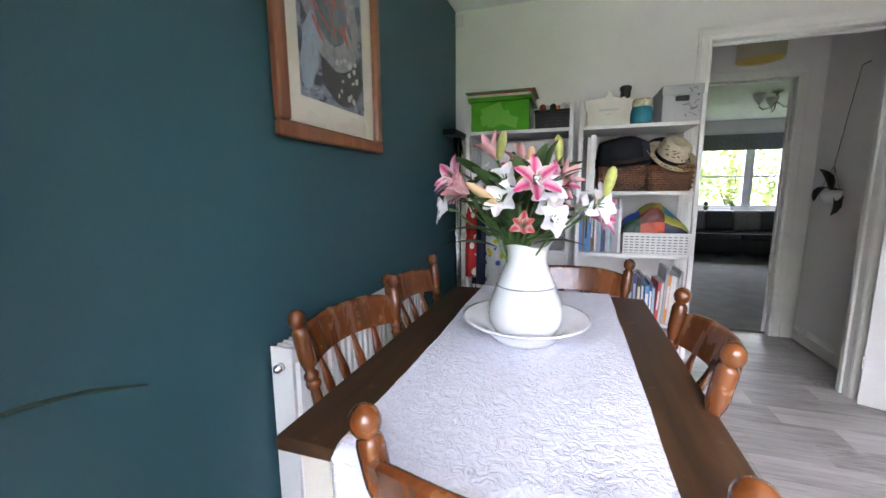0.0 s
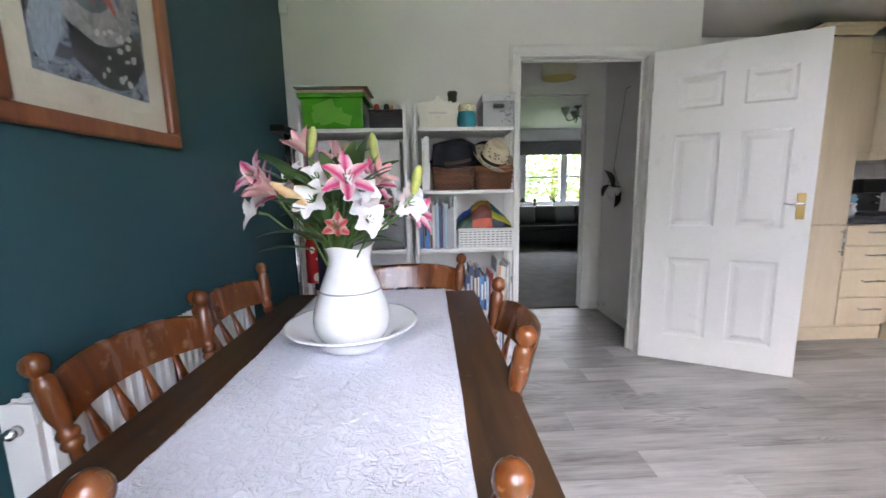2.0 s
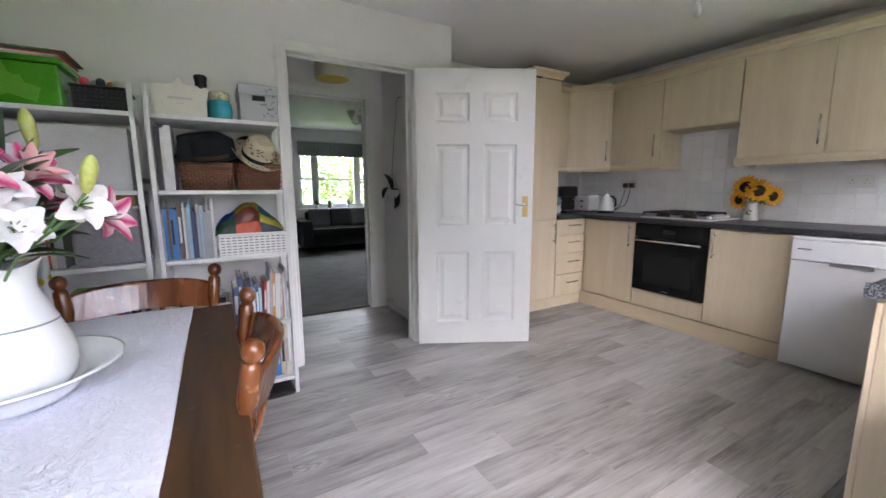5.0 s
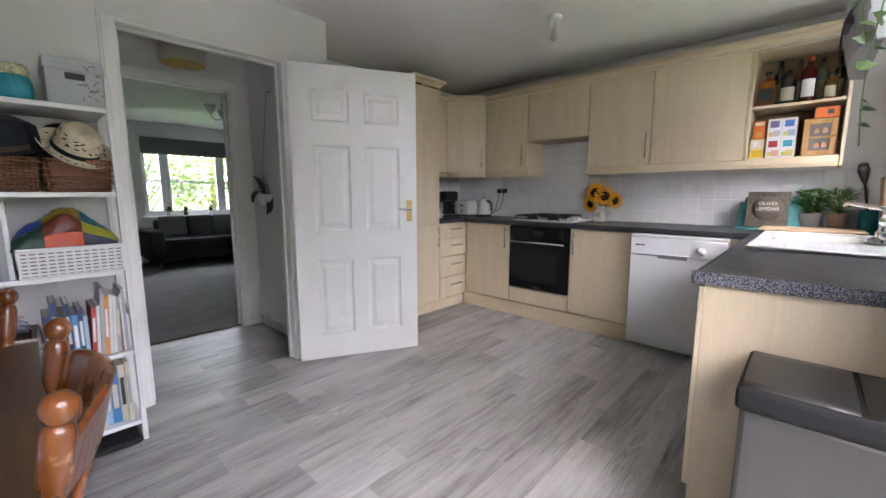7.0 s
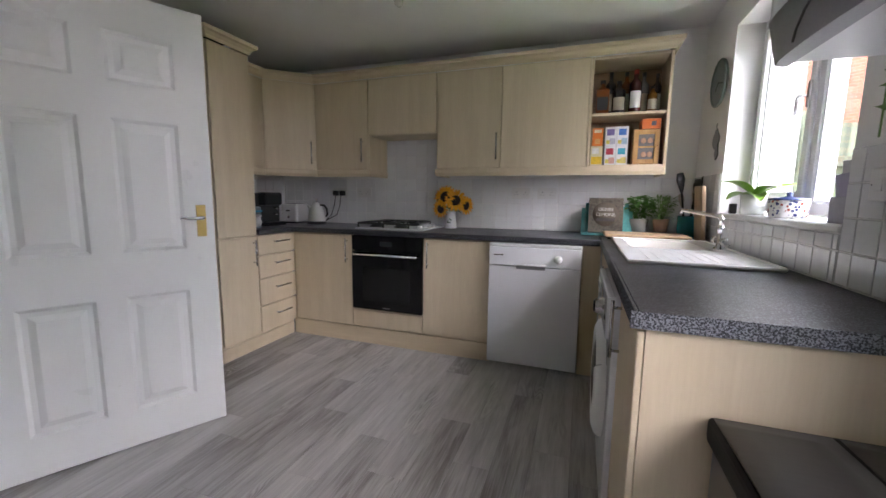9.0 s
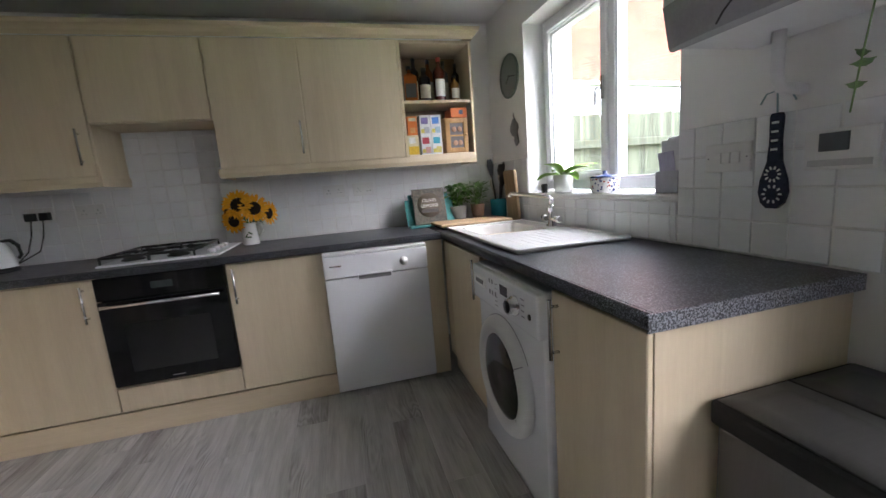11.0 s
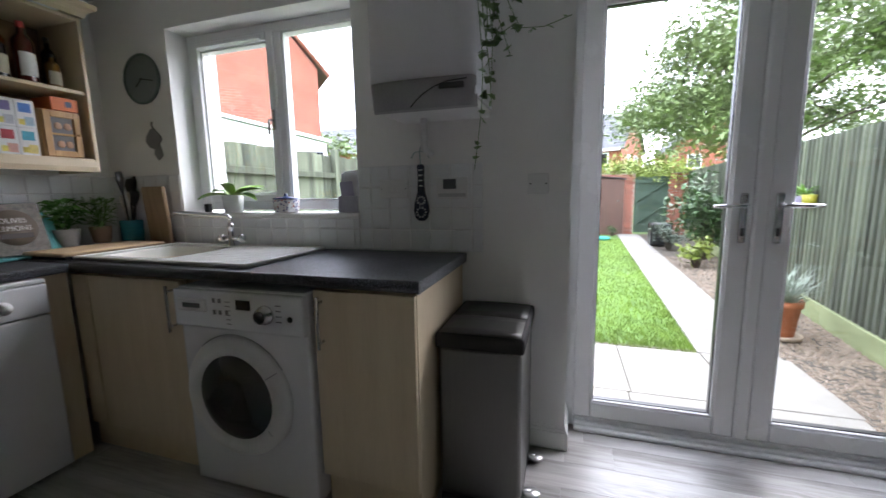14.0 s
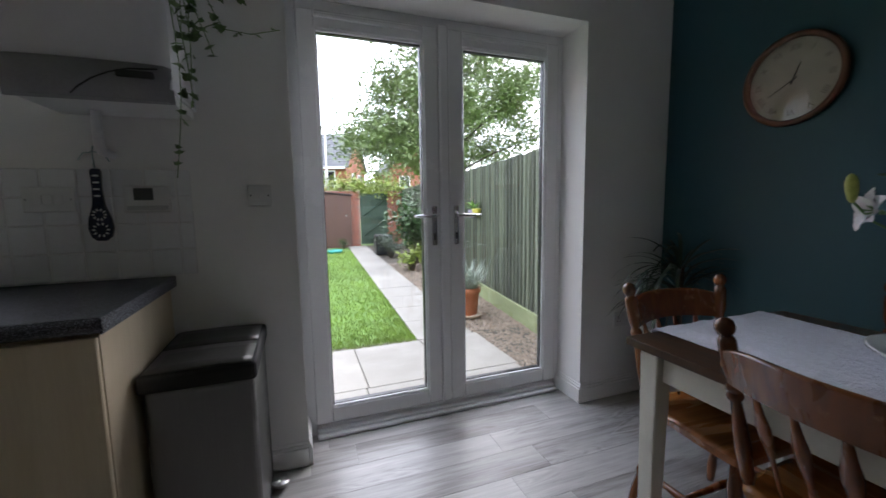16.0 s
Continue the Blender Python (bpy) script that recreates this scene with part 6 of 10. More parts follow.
# right bookcase, magazines and a basket of cloth
z = LEVELS[2] + 0.001
row(0.197, 0.27, z, 0.24, 0.29, 0.21, 0.008, 0.02, (2, 2, 11, 11), kind="book")
row(0.275, 0.415, z, 0.2, 0.3, 0.21, 0.005, 0.014, (0, 6, 6, 1, 7, 0), kind="magazine")
wb = thing("plastic_basket", (0.583, SF + 0.0, z), "white pierced plastic basket on the bookcase shelf", "basket")
bm = bmesh.new()
bw, bh, bd = 0.158, 0.118, 0.26
for k in range(13):
    x = -bw + 2 * bw * k / 12
    box(bm, x - 0.004, 0.0, 0.0, x + 0.004, 0.004, bh)
for k in range(9):
    zz = bh * k / 8
    box(bm, -bw, -0.001, max(0, zz - 0.0045), bw, 0.003, min(bh, zz + 0.0045))
box(bm, -bw - 0.006, -0.006, bh - 0.012, bw + 0.006, 0.006, bh, 0.003)
part("pierced_front", bm, M["white_plastic"], wb)
bm = bmesh.new()
box(bm, -bw, 0.005, 0.0, -bw + 0.004, bd, bh)
box(bm, bw - 0.004, 0.005, 0.0, bw, bd, bh)
box(bm, -bw + 0.004, bd - 0.004, 0.0, bw - 0.004, bd, bh)
box(bm, -bw + 0.004, 0.005, 0.0, bw - 0.004, bd - 0.004, 0.005)
part("basket_walls", bm, M["white_plastic"], wb)
# grey filler block: the basket's inner shade put into its colour
boxpart("dark_filling", wb, plain("shade_grey_filling", (0.2, 0.2, 0.22), 0.9), -bw + 0.006, 0.012, 0.006, bw - 0.006, bd - 0.008, bh - 0.02, 0.0)
cloth = thing("parachute_cloth", (0.575, SF + 0.12, z + bh - 0.012), "bundled multicoloured nylon play cloth in the white basket", "cloth")
SILK = [surface("nylon_" + n, c, 0.4, vary=0.15, scale=12, bump=0.1) for n, c in (("blue", (0.006, 0.06, 0.36)), ("yellow", (0.26, 0.19, 0.008)), ("teal", (0.006, 0.12, 0.17)), ("green", (0.008, 0.04, 0.016)), ("orange", (0.5, 0.055, 0.006)), ("rust", (0.13, 0.02, 0.008)), ("lime", (0.34, 0.32, 0.03)), ("navy", (0.006, 0.012, 0.04)))]
XS = (-0.168, -0.072, 0.045, 0.162)
VS = (0.0, 0.1, 0.27, 0.5, 1.0)
PATCH = ((3, 4, 7), (3, 5, 6), (0, 1, 2), (7, 3, 0))


def heap_point(u, v):
    """Surface of the bundled cloth: u along the basket, v from the front foot over the top to the back."""
    a = v * math.pi * 0.97
    top = 0.168 * max(0.05, 1 - abs(u / 0.178) ** 3.2) * (0.86 + 0.16 * noise.noise((u * 13, 1.5, 0)) + 0.06 * math.cos(u * 26))
    wob = 1 + 0.1 * noise.noise((u * 17, v * 5, 2.0)) + 0.05 * noise.noise((u * 40, v * 13, 4.0))
    return (u * (1 + 0.05 * noise.noise((v * 6, u * 8, 7.0))), -0.112 * math.cos(a) * wob, max(0.003, top * math.sin(a) ** 0.7 * wob))


for jv in range(4):
    for iu in range(3):
        bm = bmesh.new()
        n = 10
        rowsv = []
        for i in range(n + 1):
            rowsv.append([bm.verts.new(heap_point(XS[iu] + (XS[iu + 1] - XS[iu]) * i / n + 0.012 * noise.noise((jv, i / n + iu, 3.0)) * (1 if 0 < i < n else 0), VS[jv] + (VS[jv + 1] - VS[jv]) * k / n)) for k in range(n + 1)])
        for i in range(n):
            for k in range(n):
                bm.faces.new((rowsv[i][k], rowsv[i + 1][k], rowsv[i + 1][k + 1], rowsv[i][k + 1])).smooth = True
        part("panel", bm, SILK[PATCH[jv][iu]], cloth, "coloured nylon panel")

# right bookcase, lower shelves
z = LEVELS[3] + 0.001
woven("pale_basket", (0.2, SF + 0.015, z, 0.45, SF + 0.25, z + 0.14), M["pale_wicker"], "pale willow basket of wires on the bookcase shelf", 13, 16, 0.006)
bm = bmesh.new()
for k in range(14):
    c = Vector((0.325, SF + 0.13, z + 0.15))
    pts = [c + Vector((0.1 * math.cos(q * 1.3 + k), 0.09 * math.sin(q * 1.7 + k * 2), 0.03 * math.sin(q + k) + 0.03)) for q in range(9)]
    tube(bm, pts, 0.003, 5)
solo("cable_bundle", bm, plain("grey_blue_cable", (0.3, 0.34, 0.4), 0.4, vary=0.5, scale=30), "tangle of grey cables heaped in the basket", "cables")
row(0.465, 0.60, z, 0.19, 0.27, 0.2, 0.012, 0.03, (0, 1, 2, 3, 4, 0, 7, 5))
row(0.605, 0.735, z, 0.22, 0.31, 0.2, 0.006, 0.016, (0, 6, 6, 9, 3, 10, 0), kind="magazine", lean=3)
z = LEVELS[4] + 0.001
row(0.2, 0.5, z, 0.18, 0.28, 0.22, 0.015, 0.035, (2, 2, 0, 10, 1, 6))
row(0.505, 0.73, z, 0.2, 0.29, 0.22, 0.012, 0.035, (2, 7, 2, 0, 0, 1, 10))
bx_thing("bathroom_scale", (0.45, SF - 0.02, 0.0, 0.74, SF + 0.26, 0.03), M["black_plastic"], "flat black bathroom scale on the floor under the bookcase", "bathroom scale", 0.01)

# left bookcase
z = LEVELS[0] + 0.001
gb = thing("green_plastic_box", (-0.268, SF + 0.01, z), "translucent green plastic storage box stuffed with papers", "storage box")
GP = surface("green_clear_plastic", (0.07, 0.33, 0.02), 0.2, vary=0.25, scale=9)
bm = bmesh.new()
for zz0, zz1, grow in ((0.0, 0.165, 0.0), (0.165, 0.188, 0.018)):
    vs = box(bm, -0.168 - grow, 0.0 - grow, zz0, 0.168 + grow, 0.29 + grow, zz1, 0.006, 2)
part("tub", bm, GP, gb)
for k in range(7):
    bm = bmesh.new()
    vs = box(bm, -0.06, -0.0035, -0.03, 0.06, -0.002, 0.03)
    move(bm, vs, Matrix.Translation((rng.uniform(-0.05, 0.05), 0.001 - 0.0002 * k, rng.uniform(0.04, 0.12))) @ Matrix.Rotation(rng.uniform(-0.4, 0.4), 4, 'Y'))
    part("paper_sheet", bm, surface("paler_green_film", (0.13, 0.43, 0.035), 0.3) if k == 0 else bpy.data.materials["paler_green_film"], gb, "paper showing through the green plastic")
for k in range(5):
    a = rng.uniform(-0.02, 0.02)
    bx_thing("folder", (-0.45 + a, SF + 0.01 + a, z + 0.189 + k * 0.008, -0.09 + a, SF + 0.28 + a, z + 0.196 + k * 0.008), COVERS[(10, 0, 3, 8, 11)[k]], "card folder piled on the green box", "folder", 0.001, "folders on the green box")
bb = thing("black_basket", (0.025, SF + 0.015, z), "black pierced plastic basket with odds and ends", "basket")
bm = bmesh.new()
for k in range(11):
    x = -0.09 + 0.18 * k / 10
    box(bm, x - 0.003, 0.0, 0.0, x + 0.003, 0.004, 0.1)
for k in range(6):
    zz = 0.005 + 0.018 * k
    box(bm, -0.092, -0.001, zz - 0.004, 0.092, 0.003, zz + 0.004)
box(bm, -0.1, -0.006, 0.088, 0.1, 0.2, 0.1, 0.003)
part("pierced_front", bm, M["black_plastic"], bb)
boxpart("basket_body", bb, M["black_plastic"], -0.088, 0.006, 0.0, 0.088, 0.19, 0.085, 0.003)
for k, cidx in enumerate((3, 0, 5, 9, 0)):
    bm = bmesh.new()
    lathe(bm, [(0.012, 0), (0.018, 0.01), (0.016, 0.03), (0.006, 0.038)], 10)
    solo("small_toy", bm, COVERS[cidx], "small toy piece in the black basket", "toy", "odds in the basket", m=pose(-0.03 + k * 0.028, SF + 0.06 + (k % 2) * 0.05, z + 0.101))
z = LEVELS[1] + 0.001
bx_thing("paper_pack", (-0.38, SF + 0.1, z, 0.09, SF + 0.28, z + 0.29), plain("pale_board", (0.6, 0.6, 0.58), 0.7), "large pale board standing on the shelf", "board", 0.002)
bx_thing("wooden_block", (0.0, SF + 0.03, LEVELS[2] + 0.271, 0.1, SF + 0.12, LEVELS[2] + 0.32), grain("warm_block_wood", (0.2, 0.09, 0.03), (0.35, 0.18, 0.07), 0.5, axis=0), "small wooden block on a fabric bin", "block", 0.004)
z = LEVELS[2] + 0.001
bx_thing("fabric_bin", (-0.14, SF + 0.02, z, 0.115, SF + 0.27, z + 0.27), surface("grey_felt_fabric", (0.22, 0.22, 0.23), 0.95, vary=0.15, scale=60), "grey felt storage bin on the bookcase shelf", "storage bin", 0.012)
row(-0.43, -0.16, z, 0.2, 0.27, 0.2, 0.012, 0.03, (0, 10, 6, 1, 3))
z = LEVELS[3] + 0.001
bx_thing("letter_tray", (-0.2, SF + 0.02, z + 0.2, 0.11, SF + 0.27, z + 0.23), plain("white_tray", (0.65, 0.65, 0.64), 0.5), "white tray on a row of books", "tray", 0.004)
bx_thing("green_folder", (-0.2, SF + 0.012, z + 0.232, 0.1, SF + 0.25, z + 0.245), plain("lime_card", (0.15, 0.42, 0.03), 0.5), "lime green folder on the tray", "folder", 0.001)
row(-0.43, 0.11, z, 0.15, 0.195, 0.2, 0.015, 0.03, (3, 10, 5, 1, 0, 11))
row(-0.43, 0.11, LEVELS[4] + 0.001, 0.18, 0.28, 0.2, 0.015, 0.035, (1, 5, 11, 3, 0, 6))

# aprons hung on the bookcase side and the ironing board in the corner
def hanging(name, x, y, ztop, w, h, mat, label):
    bm = bmesh.new()
    g = []
    for j in range(15):
        v = j / 14
        g.append([bm.verts.new((x + w * (u - 0.5) * (0.45 + 0.55 * min(1, v * 3)), y + 0.012 * math.sin(u * 11 + v * 2), ztop - h * v)) for u in [i / 12 for i in range(13)]])
    for j in range(14):
        for i in range(12):
            bm.faces.new((g[j][i], g[j][i + 1], g[j + 1][i + 1], g[j + 1][i])).smooth = True
    ob = solo(name, bm, mat, label, "apron")
    s = ob.modifiers.new("thickness", 'SOLIDIFY')
    s.thickness = 0.004
    return ob


def blotch(name, base, spots, scale):
    m, n, l, p = node_mat(name)
    tc = n.new("ShaderNodeTexCoord")
    v = n.new("ShaderNodeTexVoronoi")
    v.inputs["Scale"].default_value = scale
    l.new(tc.outputs["Object"], v.inputs["Vector"])
    r = n.new("ShaderNodeValToRGB")
    r.color_ramp.interpolation = 'CONSTANT'
    for k, c in enumerate(spots):
        e = r.color_ramp.elements[k] if k < 2 else r.color_ramp.elements.new(0.5)
        e.position, e.color = k / len(spots), (*c, 1)
    sep = n.new("ShaderNodeSeparateColor")
    l.new(v.outputs["Color"], sep.inputs[0])
    l.new(sep.outputs[0], r.inputs[0])
    cut = n.new("ShaderNodeMath")
    cut.operation = 'LESS_THAN'
    cut.inputs[1].default_value = 0.42
    l.new(v.outputs["Distance"], cut.inputs[0])
    mx = n.new("ShaderNodeMixRGB")
    mx.inputs[1].default_value = (*base, 1)
    l.new(cut.outputs[0], mx.inputs[0])
    l.new(r.outputs[0], mx.inputs[2])
    l.new(mx.outputs[0], p.inputs["Base Color"])
    p.inputs["Roughness"].default_value = 0.9
    return m


hanging("red_apron", -0.405, SF - 0.022, 1.27, 0.11, 0.62, blotch("red_white_print", (0.5, 0.02, 0.02), [(0.5, 0.02, 0.02), (0.7, 0.66, 0.55), (0.5, 0.02, 0.02)], 16), "red and cream printed apron hung on the bookcase")
hanging("navy_apron", -0.33, SF - 0.036, 1.26, 0.12, 0.65, surface("navy_cotton", (0.015, 0.02, 0.045), 0.95, vary=0.2, scale=15), "dark navy apron hung on the bookcase")
hanging("patterned_apron", -0.265, SF - 0.052, 1.2, 0.13, 0.62, blotch("yellow_blue_print", (0.6, 0.62, 0.62), [(0.6, 0.45, 0.03), (0.06, 0.1, 0.35), (0.62, 0.62, 0.6), (0.6, 0.45, 0.03), (0.06, 0.1, 0.35)], 26), "pale apron with a yellow and blue flower print")
for x, zz in ((-0.405, 1.27), (-0.33, 1.26), (-0.265, 1.2)):
    bm = bmesh.new()
    tube(bm, [(x, SF - 0.07, zz), (x, SF - 0.05, zz + 0.005), (x, SF + 0.002, zz + 0.02)], 0.004, 6)
    solo("coat_hook", bm, M["chrome"], "small steel hook on the bookcase front", "hook", "apron hooks")
ib = thing("ironing_board", (-0.535, 2.72, 0), "folded ironing board with a patterned cover leaning in the corner", "ironing board")
bm = bmesh.new()
prof = [(0.0, 0.09), (0.02, 0.1), (0.9, 0.1), (1.2, 0.085), (1.38, 0.05), (1.43, 0.0)]
fr, bk = [], []
for z0, w0 in prof + [(a, -b) for a, b in prof[::-1][1:]]:
    fr.append(bm.verts.new((0.03, w0, 0.08 + z0)))
    bk.append(bm.verts.new((0.055, w0, 0.08 + z0)))
bm.faces.new(fr)
bm.faces.new(bk[::-1])
for k in range(len(fr)):
    bm.faces.new((fr[k], bk[k], bk[(k + 1) % len(fr)], fr[(k + 1) % len(fr)]))
part("board_cover", bm, blotch("faded_floral_cover", (0.55, 0.5, 0.43), [(0.5, 0.46, 0.4), (0.42, 0.34, 0.28), (0.58, 0.53, 0.46)], 14), ib, "faded floral cover")
for y in (-0.07, -0.03, 0.05):
    bm = bmesh.new()
    tube(bm, [(-0.02, y, 0.0), (-0.01, y * 0.9, 0.6), (-0.02, y, 1.5)], 0.009, 8)
    part("leg_tube", bm, M["chrome"], ib, "grey steel leg tube")
bm = bmesh.new()
box(bm, -0.06, -0.2, 1.5, 0.02, 0.1, 1.535, 0.006)
part("iron_rest", bm, M["black_plastic"], ib, "dark iron rest")
bm = bmesh.new()
tube(bm, [(0.0, -0.05, 1.51), (0.03, 0.0, 1.35), (0.03, 0.0, 1.0)], 0.008, 8)
part("support", bm, M["chrome"], ib)
bx_thing("alarm_sensor", (-0.625, NY - 0.035, 2.24, -0.575, NY - 0.001, 2.315), M["white_plastic"], "small white motion detector in the wall corner", "sensor", 0.006)

# ---- dark spiky plant in the corner by the doors ----
yp = thing("yucca_plant", (-0.42, 0.30, 0), "dark spiky leaved plant in a floor pot in the corner", "plant")
bm = bmesh.new()
lathe(bm, [(0.0, 0.0), (0.09, 0.0), (0.1, 0.02), (0.125, 0.22), (0.13, 0.24), (0.118, 0.24), (0.11, 0.2), (0.0, 0.2)], 24, cap=False)
part("pot", bm, plain("dark_grey_pot", (0.06, 0.06, 0.065), 0.5), yp, "dark grey pot")
bm = bmesh.new()
tube(bm, [(0, 0, 0.18), (0.01, 0.01, 0.45), (0.0, 0.0, 0.82)], [0.02, 0.018, 0.015], 8)
part("trunk", bm, plain("plant_stem_brown", (0.08, 0.05, 0.03), 0.9), yp)
SPIKE = [tinted(blade_mesh("spike", L, 0.018, -c, 0.5, 10, 2), plain("dark_spiky_leaf", (0.014, 0.028, 0.012), 0.45, vary=0.3, scale=20)) for L, c in ((0.4, 1.9), (0.4, 1.5), (0.33, 2.2))]
for k in range(76):
    ob = new("leaf", SPIKE[k % 3])
    ob.parent = yp
    ob.matrix_basis = pose(0, 0, 0.6 + 0.24 * rng.random(), 0, 0, rng.uniform(45, 315)) @ pose(0, 0.008, 0, rng.uniform(15, 85), 0, 0)

# ---- hall ----
pend = thing("hall_pendant", (1.27, 3.45, CEIL), "cream drum pendant lampshade in the hall", "ceiling lamp")
bm = bmesh.new()
lathe(bm, [(0.045, 0), (0.045, -0.02), (0.01, -0.025)], 16)
tube(bm, [(0, 0, -0.02), (0, 0, -0.22)], 0.004, 6)
part("ceiling_rose", bm, M["white_plastic"], pend)
bm = bmesh.new()
lathe(bm, [(0.13, -0.34), (0.13, -0.2), (0.127, -0.2), (0.127, -0.34)], 40, cap=False)
part("drum_shade", bm, plain("cream_fabric_shade", (0.6, 0.56, 0.45), 0.9), pend)
bm = bmesh.new()
lathe(bm, [(0.126, -0.333), (0.0, -0.333)], 40, cap=False)
part("diffuser", bm, plain("yellow_diffuser", (0.62, 0.45, 0.1), 0.6), pend, "yellow lower diffuser")
bm = bmesh.new()
for a in (0, 2.1, 4.2):
    tube(bm, [(0, 0, -0.21), (0.128 * math.cos(a), 0.128 * math.sin(a), -0.208)], 0.003, 5)
part("shade_ring", bm, M["chrome"], pend)
hp = thing("hanging_planter", (1.79, 3.57, 1.14), "white hanging pot with a dark trailing plant on a cord", "hanging plant")
bm = bmesh.new()
lathe(bm, [(0.0, -0.07), (0.035, -0.065), (0.058, -0.02), (0.06, 0.02), (0.054, 0.02), (0.05, -0.01), (0.0, -0.01)], 24, cap=False)
part("pot", bm, M["china"], hp, "small white pot")
bm = bmesh.new()
for a in (0.3, 2.4, 4.5):
    tube(bm, [(0.058 * math.cos(a), 0.058 * math.sin(a), 0.015), (0, 0, 0.18)], 0.0018, 5)
tube(bm, [(0, 0, 0.18), (0.01, -0.05, 0.5), (0.02, -0.1, 0.78)], 0.002, 5)
tube(bm, [(0.02, -0.1, 0.78), (0.06, -0.1, 0.8)], 0.004, 6)
part("cord", bm, plain("thin_dark_cord", (0.12, 0.1, 0.08), 0.9), hp)
DL = [tinted(blade_mesh("dark_leaf", L, W, c, 0.4, 8, 3), plain("dark_olive_leaf", (0.025, 0.03, 0.014), 0.5, vary=0.3)) for L, W, c in ((0.19, 0.06, -1.3), (0.16, 0.065, -2.2))]
for k, (az, el) in enumerate(((120, 88), (110, 25), (-70, -40), (-60, 10), (200, -50))):
    ob = new("leaf", DL[k % 2])
    ob.parent = hp
    ob.matrix_basis = pose(0, 0, 0.02 + 0.008 * (k % 3), 0, 0, az) @ pose(0, 0.01, 0, el, 0, 0)
bx_thing("threshold_strip", (0.94, 3.975, 0.004, 1.69, 3.999, 0.013), plain("dull_brass_strip", (0.12, 0.09, 0.05), 0.6, metal=0.4), "dull brass carpet strip in the doorway", "threshold", 0.003)

# ---- living room ----
lw = thing("window_2", (0, 0, 0), "white casement windows of the living room with a garden behind", "window", kind="structure")
bm = bmesh.new()
frame_ring(bm, 'x', LW[0], LW[1], LW[2], LW[3], LY + 0.1, LY + 0.17, 0.05)
bars = [2.2, 3.07]
for b in bars:
    box(bm, b - 0.035, LY + 0.1, LW[2] + 0.05, b + 0.035, LY + 0.17, LW[3] - 0.05, 0.004)
part("window_frame", bm, M["upvc"], lw)
edges = [LW[0] + 0.05] + [q for b in bars for q in (b - 0.035, b + 0.035)] + [LW[1] - 0.05]
for k in range(len(bars) + 1):
    a0, a1 = edges[2 * k], edges[2 * k + 1]
    bm = bmesh.new()
    frame_ring(bm, 'x', a0, a1, LW[2] + 0.05, LW[3] - 0.05, LY + 0.09, LY + 0.16, 0.035)
    box(bm, a0 + 0.035, LY + 0.105, 1.36, a1 - 0.035, LY + 0.14, 1.395, 0.003)
    part("casement", bm, M["upvc"], lw)
    bm = bmesh.new()
    box(bm, a0 + 0.03, LY + 0.122, LW[2] + 0.08, a1 - 0.03, LY + 0.126, LW[3] - 0.08)
    part("pane", bm, M["pane"], lw, "clear glass pane").visible_shadow = False
boxpart("window_sill", lw, M["gloss_white"], LW[0] - 0.03, LY - 0.05, LW[2] - 0.03, LW[1] + 0.03, LY + 0.1, LW[2] - 0.002, 0.006)
bl = thing("roman_blind", (0, 0, 0), "grey fabric blind drawn up over the living room window", "blind")
for k in range(3):
    boxpart("fold", bl, surface("grey_blind_fabric", (0.2, 0.2, 0.205), 0.9, vary=0.2, scale=25) if k == 0 else bpy.data.materials["grey_blind_fabric"], LW[0] + 0.02, LY - 0.04 + 0.012 * k, 1.82 + 0.02 * k, LW[1] - 0.02, LY - 0.028 + 0.012 * k, 2.09, 0.003)
boxpart("head_rail", bl, M["white_plastic"], LW[0], LY - 0.04, 2.09, LW[1], LY - 0.001, 2.12, 0.003)
SOFA = surface("charcoal_sofa_fabric", (0.035, 0.036, 0.04), 0.95, vary=0.25, scale=40, fine=500, bump=0.3)
sofa = thing("sofa", (2.75, 7.65, 0), "charcoal grey fabric sofa under the living room window", "sofa")
boxpart("seat_base", sofa, SOFA, -0.82, 0.0, 0.12, 0.82, 0.8, 0.36, 0.02, seg=2)
boxpart("backrest", sofa, SOFA, -0.82, 0.55, 0.36, 0.82, 0.78, 0.74, 0.05, seg=3)
for s in (-1, 1):
    a, b = sorted((s * 0.82, s * 1.02))
    boxpart("armrest", sofa, SOFA, a, -0.02, 0.12, b, 0.8, 0.6, 0.04, seg=3)
for k in range(2):
    boxpart("seat_cushion", sofa, SOFA, -0.815 + 0.82 * k, -0.01, 0.361, 0.0 + 0.815 * k, 0.56, 0.45, 0.03, seg=3)
boxpart("piping", sofa, plain("pale_piping", (0.5, 0.5, 0.48), 0.9), -0.81, -0.014, 0.447, 0.81, -0.006, 0.456, 0.002, "pale piping line")
for sx in (-0.9, 0.9):
    for sy in (0.05, 0.7):
        bm = bmesh.new()
        lathe(bm, [(0.02, 0.006), (0.028, 0.12)], 10, pose(sx, sy, 0))
        part("foot", bm, M["chair_wood"], sofa, "brown wooden foot")
for k in range(4):
    bm = bmesh.new()
    vs = box(bm, -0.2, -0.05, -0.17, 0.2, 0.05, 0.17, 0.045, 3)
    solo("cushion", bm, surface("cushion_weave_%s" % ("pale", "dark")[k % 2], ((0.2, 0.2, 0.21), (0.08, 0.08, 0.085))[k % 2], 0.95, vary=0.4, scale=40) if k < 2 else bpy.data.materials["cushion_weave_%s" % ("pale", "dark")[k % 2]],
         "grey patterned cushion leaning on the sofa back", "cushion", "sofa cushions", m=pose(2.15 + k * 0.4, 8.1, 0.63, -14, 0, 0))
ch = thing("ceiling_light", (2.45, 6.2, CEIL), "chrome ceiling light with three glass bell shades", "ceiling lamp")
bm = bmesh.new()
